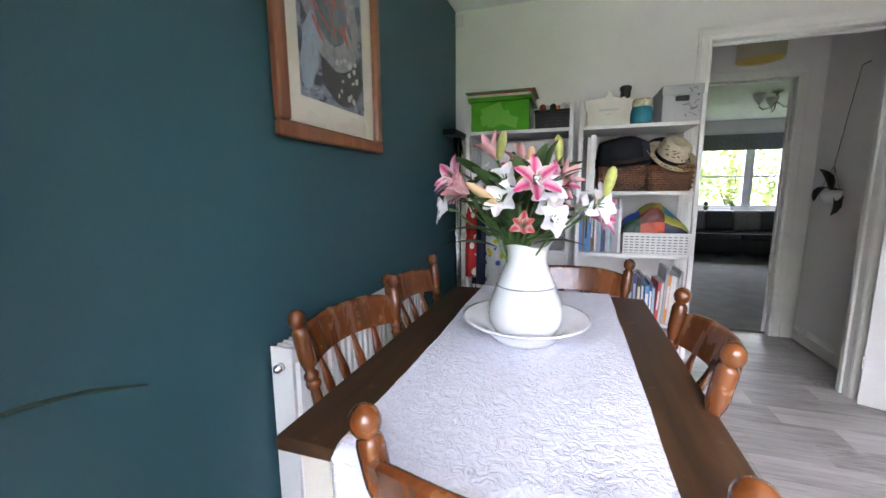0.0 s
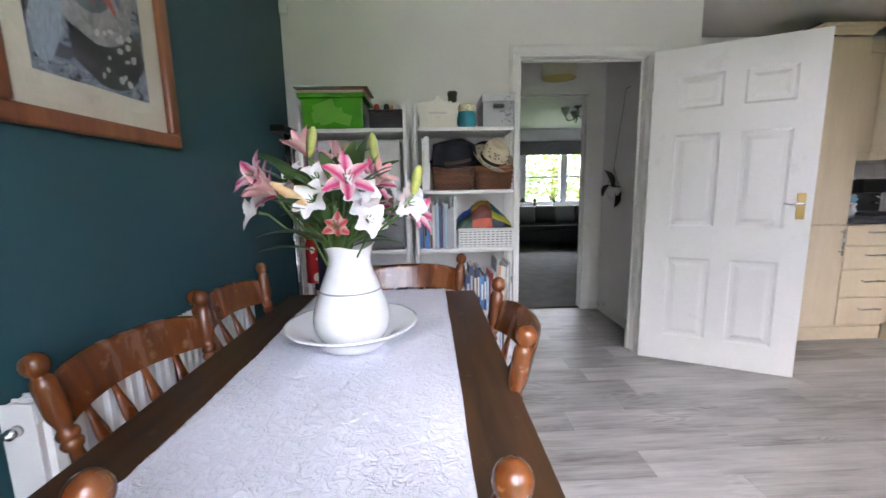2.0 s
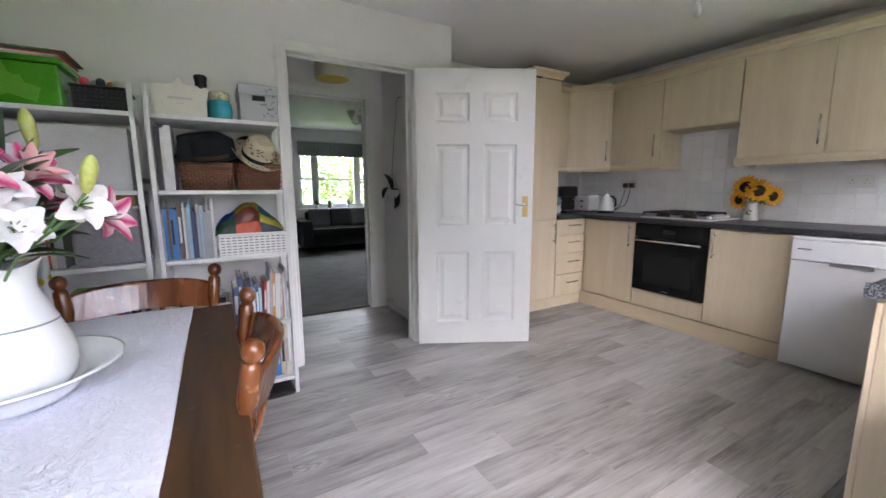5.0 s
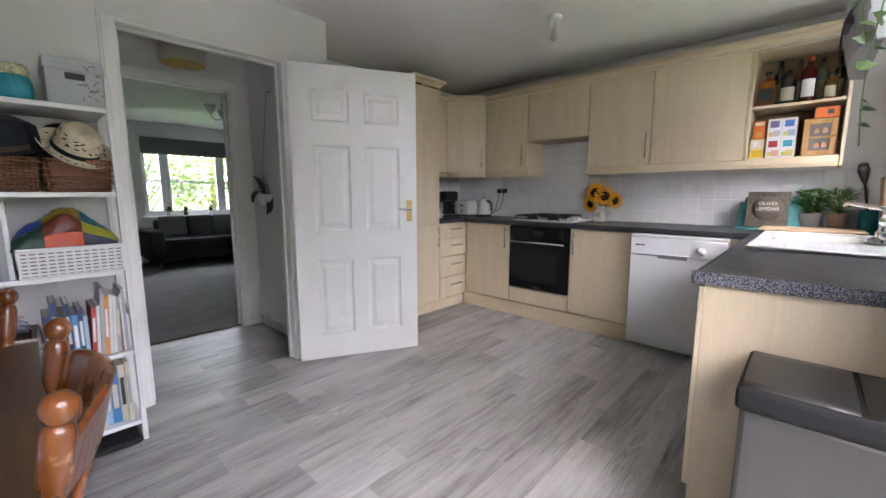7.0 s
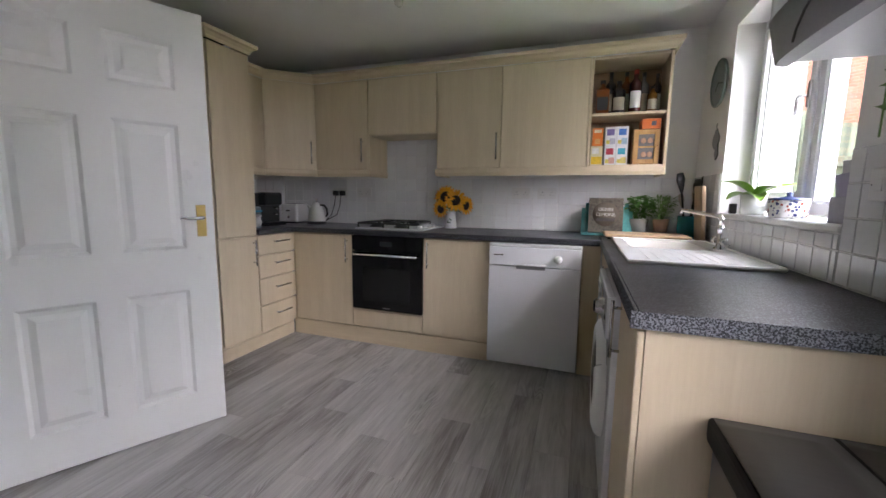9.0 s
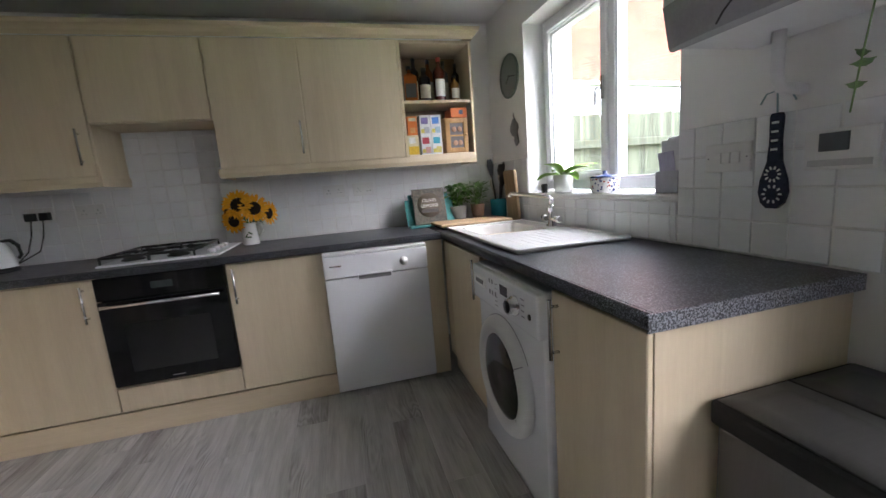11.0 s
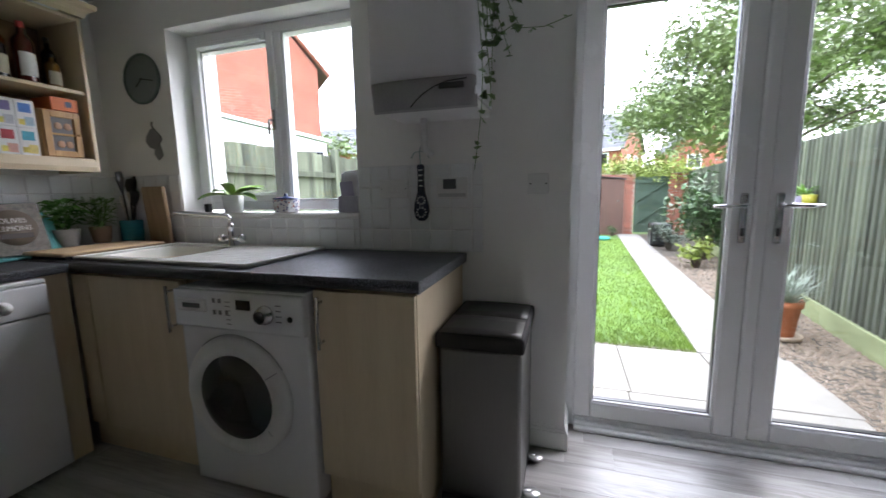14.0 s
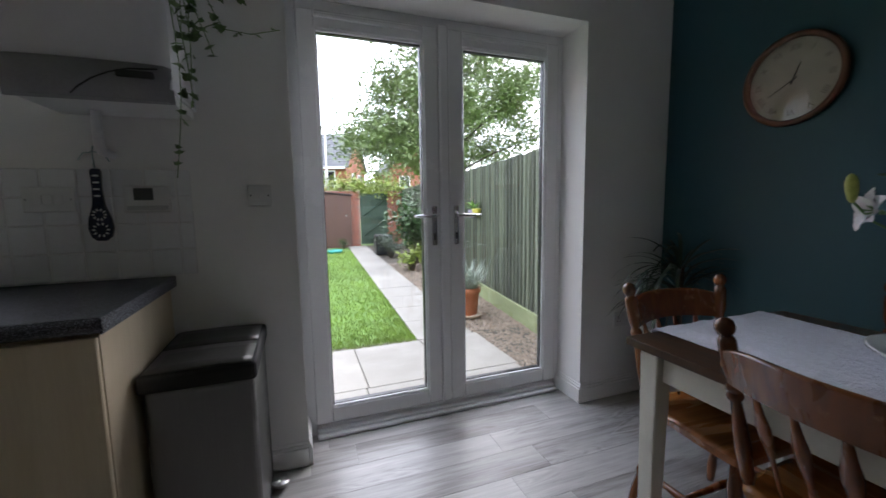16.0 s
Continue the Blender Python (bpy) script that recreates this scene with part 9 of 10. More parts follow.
boxpart("machine_body", cm, M["black_plastic"], -0.155, -0.06, 0.02, 0.155, 0.2, 0.275, 0.02, seg=3)
boxpart("drip_tray", cm, M["black_plastic"], -0.1, -0.17, 0.0, 0.1, -0.055, 0.03, 0.006)
boxpart("machine_head", cm, M["black_plastic"], -0.1, -0.14, 0.17, 0.1, -0.055, 0.28, 0.02, seg=2)
boxpart("machine_foot", cm, M["black_plastic"], -0.13, -0.05, 0.0, 0.13, 0.19, 0.02, 0.003)
for z in (0.1, 0.15):
    bm = bmesh.new()
    tube(bm, [(0.03, -0.1, z), (0.03, -0.145, z - 0.01)], 0.008, 8)
    part("chrome_spout", bm, M["polished"], cm)
bx_thing("water_tank", (3.26, 3.08, WT, 3.37, 3.24, WT + 0.17), plain("smoky_clear_plastic", (0.25, 0.3, 0.33), 0.15), "smoky plastic tub with a blue band by the larder", "tub", 0.01)
bx_thing("tub_band", (3.258, 3.078, WT + 0.125, 3.372, 3.242, WT + 0.14), plain("bright_blue_band", (0.02, 0.3, 0.5), 0.4), "bright blue band round the plastic tub", "band", 0.002)
bm = bmesh.new()
for k in range(5):
    lathe(bm, [(0.0, 0.0), (0.03, 0.01), (0.035, 0.04), (0.012, 0.07), (0.02, 0.09)], 9, pose(0.01 * k - 0.02, 0.008 * (k % 2), 0.006 * k, 10 * k, 14 * k - 20, 30 * k), cap=False)
solo("plastic_bag", bm, plain("cloudy_plastic_film", (0.5, 0.51, 0.52), 0.2), "crumpled clear plastic bag at the worktop corner", "plastic bag", m=pose(3.265, 3.04, WT + 0.01))


def wall_plate(name, centre, w, h, face, label, cat, extras):
    """A flat moulded plate on a wall; face 'x-': faces -x, 'y+': faces +y."""
    rot = 90 if face == 'x-' else 180
    m = Matrix.Translation(centre) @ (Matrix.Rotation(radians(-90), 4, 'Z') if face == 'x-' else Matrix.Rotation(radians(180), 4, 'Z'))
    t = thing(name, m, label, cat)
    boxpart("face_plate", t, M["white_plastic"], -w / 2, -0.011, -h / 2, w / 2, -0.0005, h / 2, 0.004, seg=2)
    for (x0, x1, z0, z1, d, mat, nm) in extras:
        boxpart(nm, t, mat, x0, -0.011 - d, z0, x1, -0.0105, z1, 0.001)
    return t


SLOT = plain("socket_slot_dark", (0.04, 0.04, 0.04), 0.6)
dbl = [(x + a, x + b, z0, z1, 0.0005, SLOT, "pin_slot") for x in (-0.036, 0.036) for a, b, z0, z1 in ((-0.002, 0.002, 0.004, 0.012), (-0.014, -0.008, -0.014, -0.01), (0.008, 0.014, -0.014, -0.01))] + [(x - 0.005, x + 0.005, 0.018, 0.032, 0.003, M["white_plastic"], "rocker") for x in (-0.02, 0.02)]
TF = 0.009
wall_plate("double_socket", (EX - TF, 1.222, 1.205), 0.147, 0.088, 'x-', "white plastic double socket on the tiles", "socket", dbl)
wall_plate("double_socket", (EX - TF, 1.016, 1.205), 0.147, 0.088, 'x-', "white plastic double switched outlet on the tiles", "socket", dbl)
wall_plate("double_socket", (EX - TF, 2.67, 1.2), 0.147, 0.088, 'x-', "white plastic double socket beside the hob", "socket", dbl)
wall_plate("double_socket", (EX - TF, 2.93, 1.2), 0.147, 0.088, 'x-', "white plastic double socket with black plugs", "socket", dbl + [(x - 0.022, x + 0.022, -0.03, 0.016, 0.035, M["black_plastic"], "plug") for x in (-0.036, 0.036)])
bm = bmesh.new()
for y in (2.9, 2.96):
    tube(bm, [(EX - 0.05, y, 1.175), (EX - 0.06, y + 0.01, 1.08), (EX - 0.05, y + 0.05, 0.99), (EX - 0.09, 3.05, 0.93), (3.99, 3.05, 0.922)], 0.004, 6)
solo("power_cord", bm, M["black_plastic"], "black power cords drooping to the worktop", "cable")
wall_plate("light_switch", (2.286, TF, 1.211), 0.147, 0.088, 'y+', "white triple switch plate on the tiles", "switch", [(-0.045 + 0.03 * k, -0.018 + 0.03 * k, -0.017, 0.017, 0.004, M["white_plastic"], "rocker") for k in range(3)] + [(x - 0.002, x + 0.002, -0.002, 0.002, 0.0006, SLOT, "screw") for x in (-0.063, 0.063)])
wall_plate("heating_controller", (1.993, TF + 0.012, 1.21), 0.148, 0.098, 'y+', "white heating timer with a small grey display", "thermostat", [(-0.04, 0.02, -0.004, 0.04, 0.006, plain("grey_timer_display", (0.1, 0.11, 0.12), 0.3), "display"), (-0.065, 0.065, -0.04, -0.024, 0.002, plain("timer_button_row", (0.5, 0.5, 0.5), 0.4), "button_row")])
bx_thing("timer_back", (1.925, 0.0, 1.165, 2.06, TF + 0.012, 1.255), M["white_plastic"], "white backing plate of the heating timer", "plate", 0.002)
wall_plate("light_switch", (1.613, 0.0, 1.221), 0.088, 0.088, 'y+', "white double switch plate by the French doors", "switch", [(x - 0.012, x + 0.012, -0.016, 0.016, 0.004, M["white_plastic"], "rocker") for x in (-0.014, 0.014)] + [(x - 0.003, x + 0.003, -0.003, 0.003, 0.0006, SLOT, "screw") for x in (-0.033, 0.033)])
wall_plate("double_socket", (-0.337, 0.0, 0.474), 0.147, 0.088, 'y+', "white plastic double socket low on the wall", "socket", dbl)

# painted spoon rest hung on a ribbon
sr = thing("spoon_rest", (2.145, TF + 0.004, 1.19), "blue and white painted ceramic spoon rest hung on the wall", "spoon rest")
bm = bmesh.new()
out = [(0.012, 0.13), (0.016, 0.12), (0.014, 0.06), (0.018, 0.0), (0.034, -0.05), (0.038, -0.085), (0.03, -0.115), (0.014, -0.13)]
ol = out + [(-x, z) for x, z in out[::-1]]
fr = [bm.verts.new((x, 0.012, z)) for x, z in ol]
bk = [bm.verts.new((x, 0.0, z)) for x, z in ol]
bm.faces.new(fr)
bm.faces.new(bk[::-1])
for k in range(len(ol)):
    bm.faces.new((fr[k], bk[k], bk[(k + 1) % len(ol)], fr[(k + 1) % len(ol)]))
part("ceramic_rest", bm, plain("blue_painted_glaze", (0.03, 0.035, 0.062), 0.15, vary=0.4, scale=30), sr)
for z, r in ((-0.09, 0.022), (-0.035, 0.018)):
    bm = bmesh.new()
    for k in range(10):
        a = 2 * math.pi * k / 10
        vs = box(bm, -0.0045, 0.0122, -0.0025, 0.0045, 0.0132, 0.0025)
        move(bm, vs, Matrix.Translation((r * 1.0 * math.cos(a), 0, z + r * math.sin(a))) @ Matrix.Rotation(-a, 4, 'Y'))
    part("flower_ring", bm, M["china"], sr, "white painted flower ring")
bm = bmesh.new()
for k in range(4):
    box(bm, -0.009, 0.0122, 0.03 + k * 0.024, 0.009, 0.0132, 0.036 + k * 0.024)
part("handle_stripes", bm, M["china"], sr, "white stripes on the handle")
bm = bmesh.new()
tube(bm, [(0, 0.006, 0.12), (0.004, 0.006, 0.19), (0, 0.004, 0.21)], 0.0025, 5)
tube(bm, [(0.0, 0.006, 0.19), (0.03, 0.008, 0.185), (0.045, 0.008, 0.16)], 0.004, 5, 0.4)
tube(bm, [(0.0, 0.006, 0.19), (-0.03, 0.008, 0.185), (-0.045, 0.008, 0.155)], 0.004, 5, 0.4)
part("ribbon", bm, plain("pale_teal_ribbon", (0.3, 0.42, 0.42), 0.7), sr, "pale teal ribbon bow")

# boiler and ivy
bo = thing("boiler", (2.025, 0, 0), "white wall-hung boiler with a grey lower panel", "boiler")
bw2 = 0.21
bm = bmesh.new()
box(bm, -bw2, 0.001, 1.54, bw2, 0.31, 2.24, 0.004)
rows2 = []
for k in range(9):
    a = math.pi * k / 8
    rows2.append((-bw2 * math.cos(a) * 1.0, 0.31 + 0.035 * math.sin(a) ** 0.5))
lo = [bm.verts.new((x, y, 1.605)) for x, y in rows2]
hi = [bm.verts.new((x, y, 2.24)) for x, y in rows2]
for k in range(8):
    bm.faces.new((lo[k], lo[k + 1], hi[k + 1], hi[k])).smooth = True
bm.faces.new(lo)
bm.faces.new(hi)
part("casing", bm, M["appliance"], bo)
bm = bmesh.new()
lo = [bm.verts.new((x, y - 0.02, 1.502)) for x, y in rows2]
hi = [bm.verts.new((x, y + 0.002, 1.603)) for x, y in rows2]
for k in range(8):
    bm.faces.new((lo[k], lo[k + 1], hi[k + 1], hi[k])).smooth = True
bk = [bm.verts.new((x, 0.28, z)) for x, z in ((-bw2, 1.502), (bw2, 1.502), (bw2, 1.603), (-bw2, 1.603))]
bm.faces.new(lo + [bk[1], bk[0]])
bm.faces.new(hi + [bk[2], bk[3]])
part("lower_panel", bm, plain("mid_grey_plastic", (0.29, 0.29, 0.295), 0.4), bo, "grey lower control panel")
boxpart("base_tray", bo, M["white_plastic"], -bw2 + 0.01, 0.01, 1.508, bw2 - 0.01, 0.3, 1.54, 0.002)
bm = bmesh.new()
pts = [(0.035, 0.34, 1.506), (0.015, 0.344, 1.525), (-0.02, 0.347, 1.55), (-0.06, 0.347, 1.57), (-0.11, 0.345, 1.585), (-0.18, 0.334, 1.592)]
tube(bm, pts, 0.0025, 5)
part("panel_arc", bm, SLOT, bo, "thin curved line on the panel")
boxpart("boiler_display", bo, SLOT, -0.17, 0.3, 1.562, -0.075, 0.345, 1.582, 0.004, "small dark display")
bm = bmesh.new()
tube(bm, [(0.07, 0.1, 1.515), (0.07, 0.1, 1.4), (0.07, 0.085, 1.375), (0.07, 0.004, 1.37)], 0.015, 10)
part("pipe", bm, M["white_plastic"], bo, "white waste pipe")
bm = bmesh.new()
tube(bm, [(0, 0.12, 2.24), (0, 0.12, CEIL)], 0.05, 16)
part("flue", bm, M["white_plastic"], bo)
ivy = thing("ivy_plant", (1.875, 0.2, 2.241), "trailing green ivy hanging down from the boiler top", "ivy")
bm = bmesh.new()
lathe(bm, [(0.0, 0.0), (0.045, 0.0), (0.055, 0.07), (0.05, 0.07), (0.0, 0.06)], 18, cap=False)
part("pot", bm, M["china"], ivy)


def ivy_leaf():
    bm = bmesh.new()
    pts = [(0, 0), (0.3, 0.12), (0.75, 0.1), (0.5, 0.45), (0.42, 0.75), (0.0, 1.15), (-0.42, 0.75), (-0.5, 0.45), (-0.75, 0.1), (-0.3, 0.12)]
    vs = [bm.verts.new((x * 0.026, y * 0.026, -0.006 * abs(x))) for x, y in pts]
    c = bm.verts.new((0, 0.012, 0.002))
    for k in range(len(vs)):
        bm.faces.new((c, vs[k], vs[(k + 1) % len(vs)]))
    me = bpy.data.meshes.new("ivy_leaf")
    bm.to_mesh(me)
    bm.free()
    return tinted(me, surface("ivy_green", (0.12, 0.2, 0.07), 0.4, vary=0.4, scale=40, rnd=0.35))


IV = ivy_leaf()
irng = random.Random(17)
for (dx, dy, ln2, curl) in ((-0.075, 0.09, 1.0, 0.012), (-0.08, 0.05, 0.66, -0.01), (-0.085, 0.1, 0.55, 0.0), (-0.1, 0.06, 0.6, -0.03), (-0.08, 0.03, 0.5, -0.01), (-0.115, 0.08, 0.52, -0.05), (-0.09, 0.11, 0.78, -0.005), (-0.095, 0.04, 0.4, -0.03)):
    bm = bmesh.new()
    pts = [(0, 0, 0.06), (dx * 0.6, dy * 0.6, 0.1), (dx, dy, 0.03)]
    n = 12
    for k in range(1, n + 1):
        t = k / n
        pts.append((dx + curl * t * t * 2 + 0.015 * math.sin(7 * t + dx * 90), dy + 0.012 * math.sin(9 * t), 0.03 - ln2 * t))
    if ln2 < 0.6:
        e = pts[-1]
        pts += [(e[0] + curl - 0.03, e[1] + 0.01, e[2] - 0.01), (e[0] + 2 * curl - 0.07, e[1] + 0.01, e[2] + 0.015)]
    tube(bm, pts, 0.0016, 5)
    st = part("ivy_stem", bm, M["stem"], ivy)
    for k in range(2, len(pts)):
        for q in range(2):
            if irng.random() < 0.95:
                ob = new("leaf", IV)
                ob.parent = st
                s = irng.uniform(0.6, 1.15)
                f = irng.random()
                p0, p1 = Vector(pts[k - 1]), Vector(pts[k])
                p = p0.lerp(p1, f)
                a = irng.uniform(0, 360)
                ob.matrix_basis = Matrix.Translation(p) @ pose(0, 0, 0, 0, 0, a) @ pose(0, 0.004, 0, irng.uniform(-80, 10), irng.uniform(-30, 30), 0) @ Matrix.Diagonal((s, s, s, 1))

# pedal bin
bn = thing("pedal_bin", (1.782, 0.236, 0), "stainless steel twin pedal bin with black rim beside the worktop end", "bin")
bm = bmesh.new()
box(bm, -0.152, -0.212, 0.03, 0.152, 0.212, 0.63, 0.022, 4)
M["bin_steel"] = surface("dull_brushed_steel", (0.17, 0.167, 0.16), 0.34, metal=0.9, vary=0.08, scale=4, fine=200, bump=0.03, stretch=(1, 1, 0.08))
M["lid_steel"] = surface("brushed_lid_steel", (0.1, 0.098, 0.094), 0.42, metal=0.8, vary=0.1, scale=5, fine=220, bump=0.03, stretch=(1, 0.08, 1))
part("bin_body", bm, M["bin_steel"], bn)
boxpart("bin_base", bn, M["black_plastic"], -0.152, -0.217, 0.0, 0.152, 0.217, 0.035, 0.015, seg=2)
bm = bmesh.new()
box(bm, -0.1625, -0.2225, 0.625, 0.1625, 0.2225, 0.686, 0.016, 3)
part("lid_rim", bm, surface("matt_black_rim", (0.006, 0.006, 0.007), 0.75, vary=0.1, scale=8), bn, "black plastic rim")
for y0, y1 in ((-0.212, -0.006), (0.006, 0.212)):
    bm = bmesh.new()
    n = 8
    g2 = []
    for i in range(n + 1):
        g2.append([bm.verts.new((-0.148 + 0.296 * i / n, y0 + (y1 - y0) * j / 4, 0.687 + 0.007 * math.sin(math.pi * i / n) * (0.6 + 0.4 * math.sin(math.pi * j / 4)))) for j in range(5)])
    for i in range(n):
        for j in range(4):
            bm.faces.new((g2[i][j], g2[i + 1][j], g2[i + 1][j + 1], g2[i][j + 1])).smooth = True
    lid = part("lid", bm, M["lid_steel"], bn, "brushed steel lid flap")
    so = lid.modifiers.new("thickness", 'SOLIDIFY')
    so.thickness = 0.006
for y in (-0.11, 0.11):
    bm = bmesh.new()
    lathe(bm, [(0.03, 0.0), (0.034, 0.006), (0.03, 0.012), (0.0, 0.013)], 18, pose(-0.185, y, 0.02), cap=False)
    tube(bm, [(-0.14, y, 0.02), (-0.185, y, 0.025)], 0.014, 8)
    part("pedal", bm, M["steel"], bn, "steel foot pedal")

# window sill things
op = thing("orchid", (3.33, -0.055, 1.0965), "orchid with broad green leaves in a white pot on the sill", "potted plant")
bm = bmesh.new()
lathe(bm, [(0.0, 0.0), (0.045, 0.0), (0.05, 0.006), (0.056, 0.1), (0.051, 0.1), (0.045, 0.085), (0.0, 0.085)], 26, cap=False)
part("pot", bm, M["china"], op)
OL = tinted(blade_mesh("orchid_leaf", 0.21, 0.066, -0.7, 0.5, 10, 4), surface("orchid_leaf_green", (0.17, 0.34, 0.03), 0.3, vary=0.2, scale=20))
for az, el in ((78, 14), (100, 30), (-75, 16), (-105, 28), (30, 40), (165, 36)):
    ob = new("leaf", OL)
    ob.parent = op
    ob.matrix_basis = pose(0, 0, 0.09, 0, 0, az) @ pose(0, 0.004, 0, el, 0, 0)
bm = bmesh.new()
tube(bm, [(0, 0, 0.09), (-0.02, -0.01, 0.2), (-0.03, -0.03, 0.3)], 0.002, 5)
tube(bm, [(0.02, 0, 0.09), (0.04, 0.01, 0.18), (0.035, 0.0, 0.25)], 0.002, 5)
part("flower_spike", bm, M["stem"], op)
ct = thing("painted_pot", (2.96, -0.05, 1.0965), "small painted ceramic pot in blue and red with a lid", "pot")
bm = bmesh.new()
lathe(bm, [(0.0, 0.0), (0.056, 0.0), (0.065, 0.012), (0.068, 0.068), (0.062, 0.075)], 26, cap=False)
part("pot_body", bm, blotch("painted_flower_glaze", (0.65, 0.65, 0.64), [(0.03, 0.045, 0.16), (0.3, 0.05, 0.03), (0.5, 0.5, 0.48), (0.03, 0.045, 0.16), (0.05, 0.13, 0.09)], 75), ct)
bm = bmesh.new()
lathe(bm, [(0.07, 0.073), (0.068, 0.08), (0.02, 0.086), (0.01, 0.092), (0.012, 0.104), (0.0, 0.106)], 26, cap=False)
part("lid", bm, plain("blue_glaze_lid", (0.035, 0.055, 0.15), 0.25), ct, "blue rimmed lid")
LETTER_PAPER, LETTER_LILAC = plain("white_letter_paper", (0.66, 0.66, 0.67), 0.8), plain("lilac_letter_paper", (0.42, 0.4, 0.52), 0.8)
lh = thing("letter_holder", (2.56, -0.055, 1.0965), "pale grey holder stuffed with letters and papers on the sill", "letter holder")
boxpart("holder_front", lh, plain("grey_holder", (0.4, 0.4, 0.46), 0.4), -0.055, 0.03, 0.0, 0.055, 0.036, 0.085, 0.002)
boxpart("holder_back", lh, bpy.data.materials["grey_holder"], -0.055, -0.036, 0.0, 0.055, -0.03, 0.16, 0.002)
boxpart("holder_base", lh, bpy.data.materials["grey_holder"], -0.055, -0.03, 0.0, 0.055, 0.03, 0.006, 0.0)
for k in range(6):
    bm = bmesh.new()
    vs = box(bm, -0.05 + 0.006 * (k % 2), -0.001, 0.0, 0.05 - 0.01 * (k % 3), 0.001, 0.15 + 0.028 * ((k * 2) % 5) / 2, 0.0)
    move(bm, vs, pose(0.004 * (k % 2), -0.024 + k * 0.009, 0.007, (k - 3) * -2.5, 4 * (k % 3) - 4, 0))
    part("letter", bm, (LETTER_PAPER, LETTER_LILAC)[k % 2], lh)
bx_thing("soap_bottle", (3.46, -0.03, 1.0965, 3.49, 0.0, 1.15), M["black_plastic"], "small dark bottle on the sill", "bottle", 0.004)

# round grey plaque clock and metal bird on the wall
rc = thing("round_wall_clock", pose(3.845, 0.0, 1.865, -90, 0, 0), "round grey-green enamel wall clock", "clock")
bm = bmesh.new()
lathe(bm, [(0.12, 0.001), (0.137, 0.004), (0.14, 0.014), (0.134, 0.02), (0.126, 0.016)], 44, cap=False)
part("rim", bm, plain("grey_green_enamel", (0.13, 0.17, 0.16), 0.4), rc)
bm = bmesh.new()
lathe(bm, [(0.127, 0.012), (0.0, 0.012)], 40, cap=False)
part("face", bm, plain("grey_dial", (0.2, 0.23, 0.22), 0.5), rc)
for a, L in ((40, 0.06), (170, 0.09)):
    bm = bmesh.new()
    vs = box(bm, -0.01, -0.003, 0.0135, L, 0.003, 0.0155)
    move(bm, vs, pose(0, 0, 0, 0, 0, a))
    part("pointer", bm, INK, rc)
bm = bmesh.new()
prof = [(0.0, 0.0), (0.02, 0.015), (0.034, 0.05), (0.03, 0.085), (0.018, 0.11), (0.012, 0.13), (-0.004, 0.135), (-0.01, 0.115), (-0.026, 0.09), (-0.03, 0.06), (-0.02, 0.03), (-0.03, -0.04), (-0.01, -0.07), (0.004, -0.03)]
fr = [bm.verts.new((x, 0.008, z)) for x, z in prof]
bk = [bm.verts.new((x, 0.001, z)) for x, z in prof]
bm.faces.new(fr)
bm.faces.new(bk[::-1])
for k in range(len(prof)):
    bm.faces.new((fr[k], bk[k], bk[(k + 1) % len(prof)], fr[(k + 1) % len(prof)]))
tube(bm, [(0.0, 0.005, 0.13), (0.006, 0.005, 0.16), (0.0, 0.005, 0.175)], 0.003, 6)
solo("metal_bird", bm, plain("dull_grey_metal", (0.25, 0.25, 0.25), 0.4, metal=0.8), "grey metal hanging bird ornament on the wall", "ornament", m=pose(3.81, 0.0, 1.47) @ Matrix.Diagonal((1.9, 1, 0.9, 1)))

# bottles and boxes on the open shelf
def bottle(x, y, r, h, glass, label, neck=0.27, square=False, cap=None, band=None):
    t = thing("bottle", (x, y, 1.7435), label, "bottle", "bottles on the open shelf")
    seg = 4 if square else 22
    bm = bmesh.new()
    rot = pose(0, 0, 0, 0, 0, 45 if square else 0)
    k = 1.35 if square else 1
    lathe(bm, [(0.0, 0.0), (r * k * 0.96, 0.0), (r * k, 0.006), (r * k, h * (1 - neck) * 0.94), (r * k * 0.86, h * (1 - neck)), (r * 0.38, h * (1 - neck * 0.72)), (r * 0.34, h * 0.94)], seg, rot, cap=False)
    for f in bm.faces:
        f.smooth = not square
    part("glass_body", bm, glass, t)
    bm = bmesh.new()
    lathe(bm, [(r * 0.38, h * 0.9), (r * 0.4, h), (0.0, h)], 16, cap=False)
    part("cap", bm, cap or M["black_plastic"], t)
    bm = bmesh.new()
    n = 10
    rr2 = r * (1.0 if not square else 0.98) + 0.0008
    lo, hi = [], []
    for q in range(n + 1):
        a = math.pi - 0.95 + 1.9 * q / n
        px, py = (rr2 * math.cos(a), rr2 * math.sin(a)) if not square else (-rr2, -rr2 * 0.8 + 1.6 * rr2 * q / n)
        lo.append(bm.verts.new((px, py, h * 0.12)))
        hi.append(bm.verts.new((px, py, h * 0.5)))
    for q in range(n):
        bm.faces.new((lo[q], lo[q + 1], hi[q + 1], hi[q]))
    part("label", bm, band or plain("cream_bottle_label", (0.42, 0.38, 0.28), 0.7), t, "paper label")
    return t


def drink(name, c):
    return bpy.data.materials.get(name) or surface(name, c, 0.14, vary=0.15, bump=0.0)


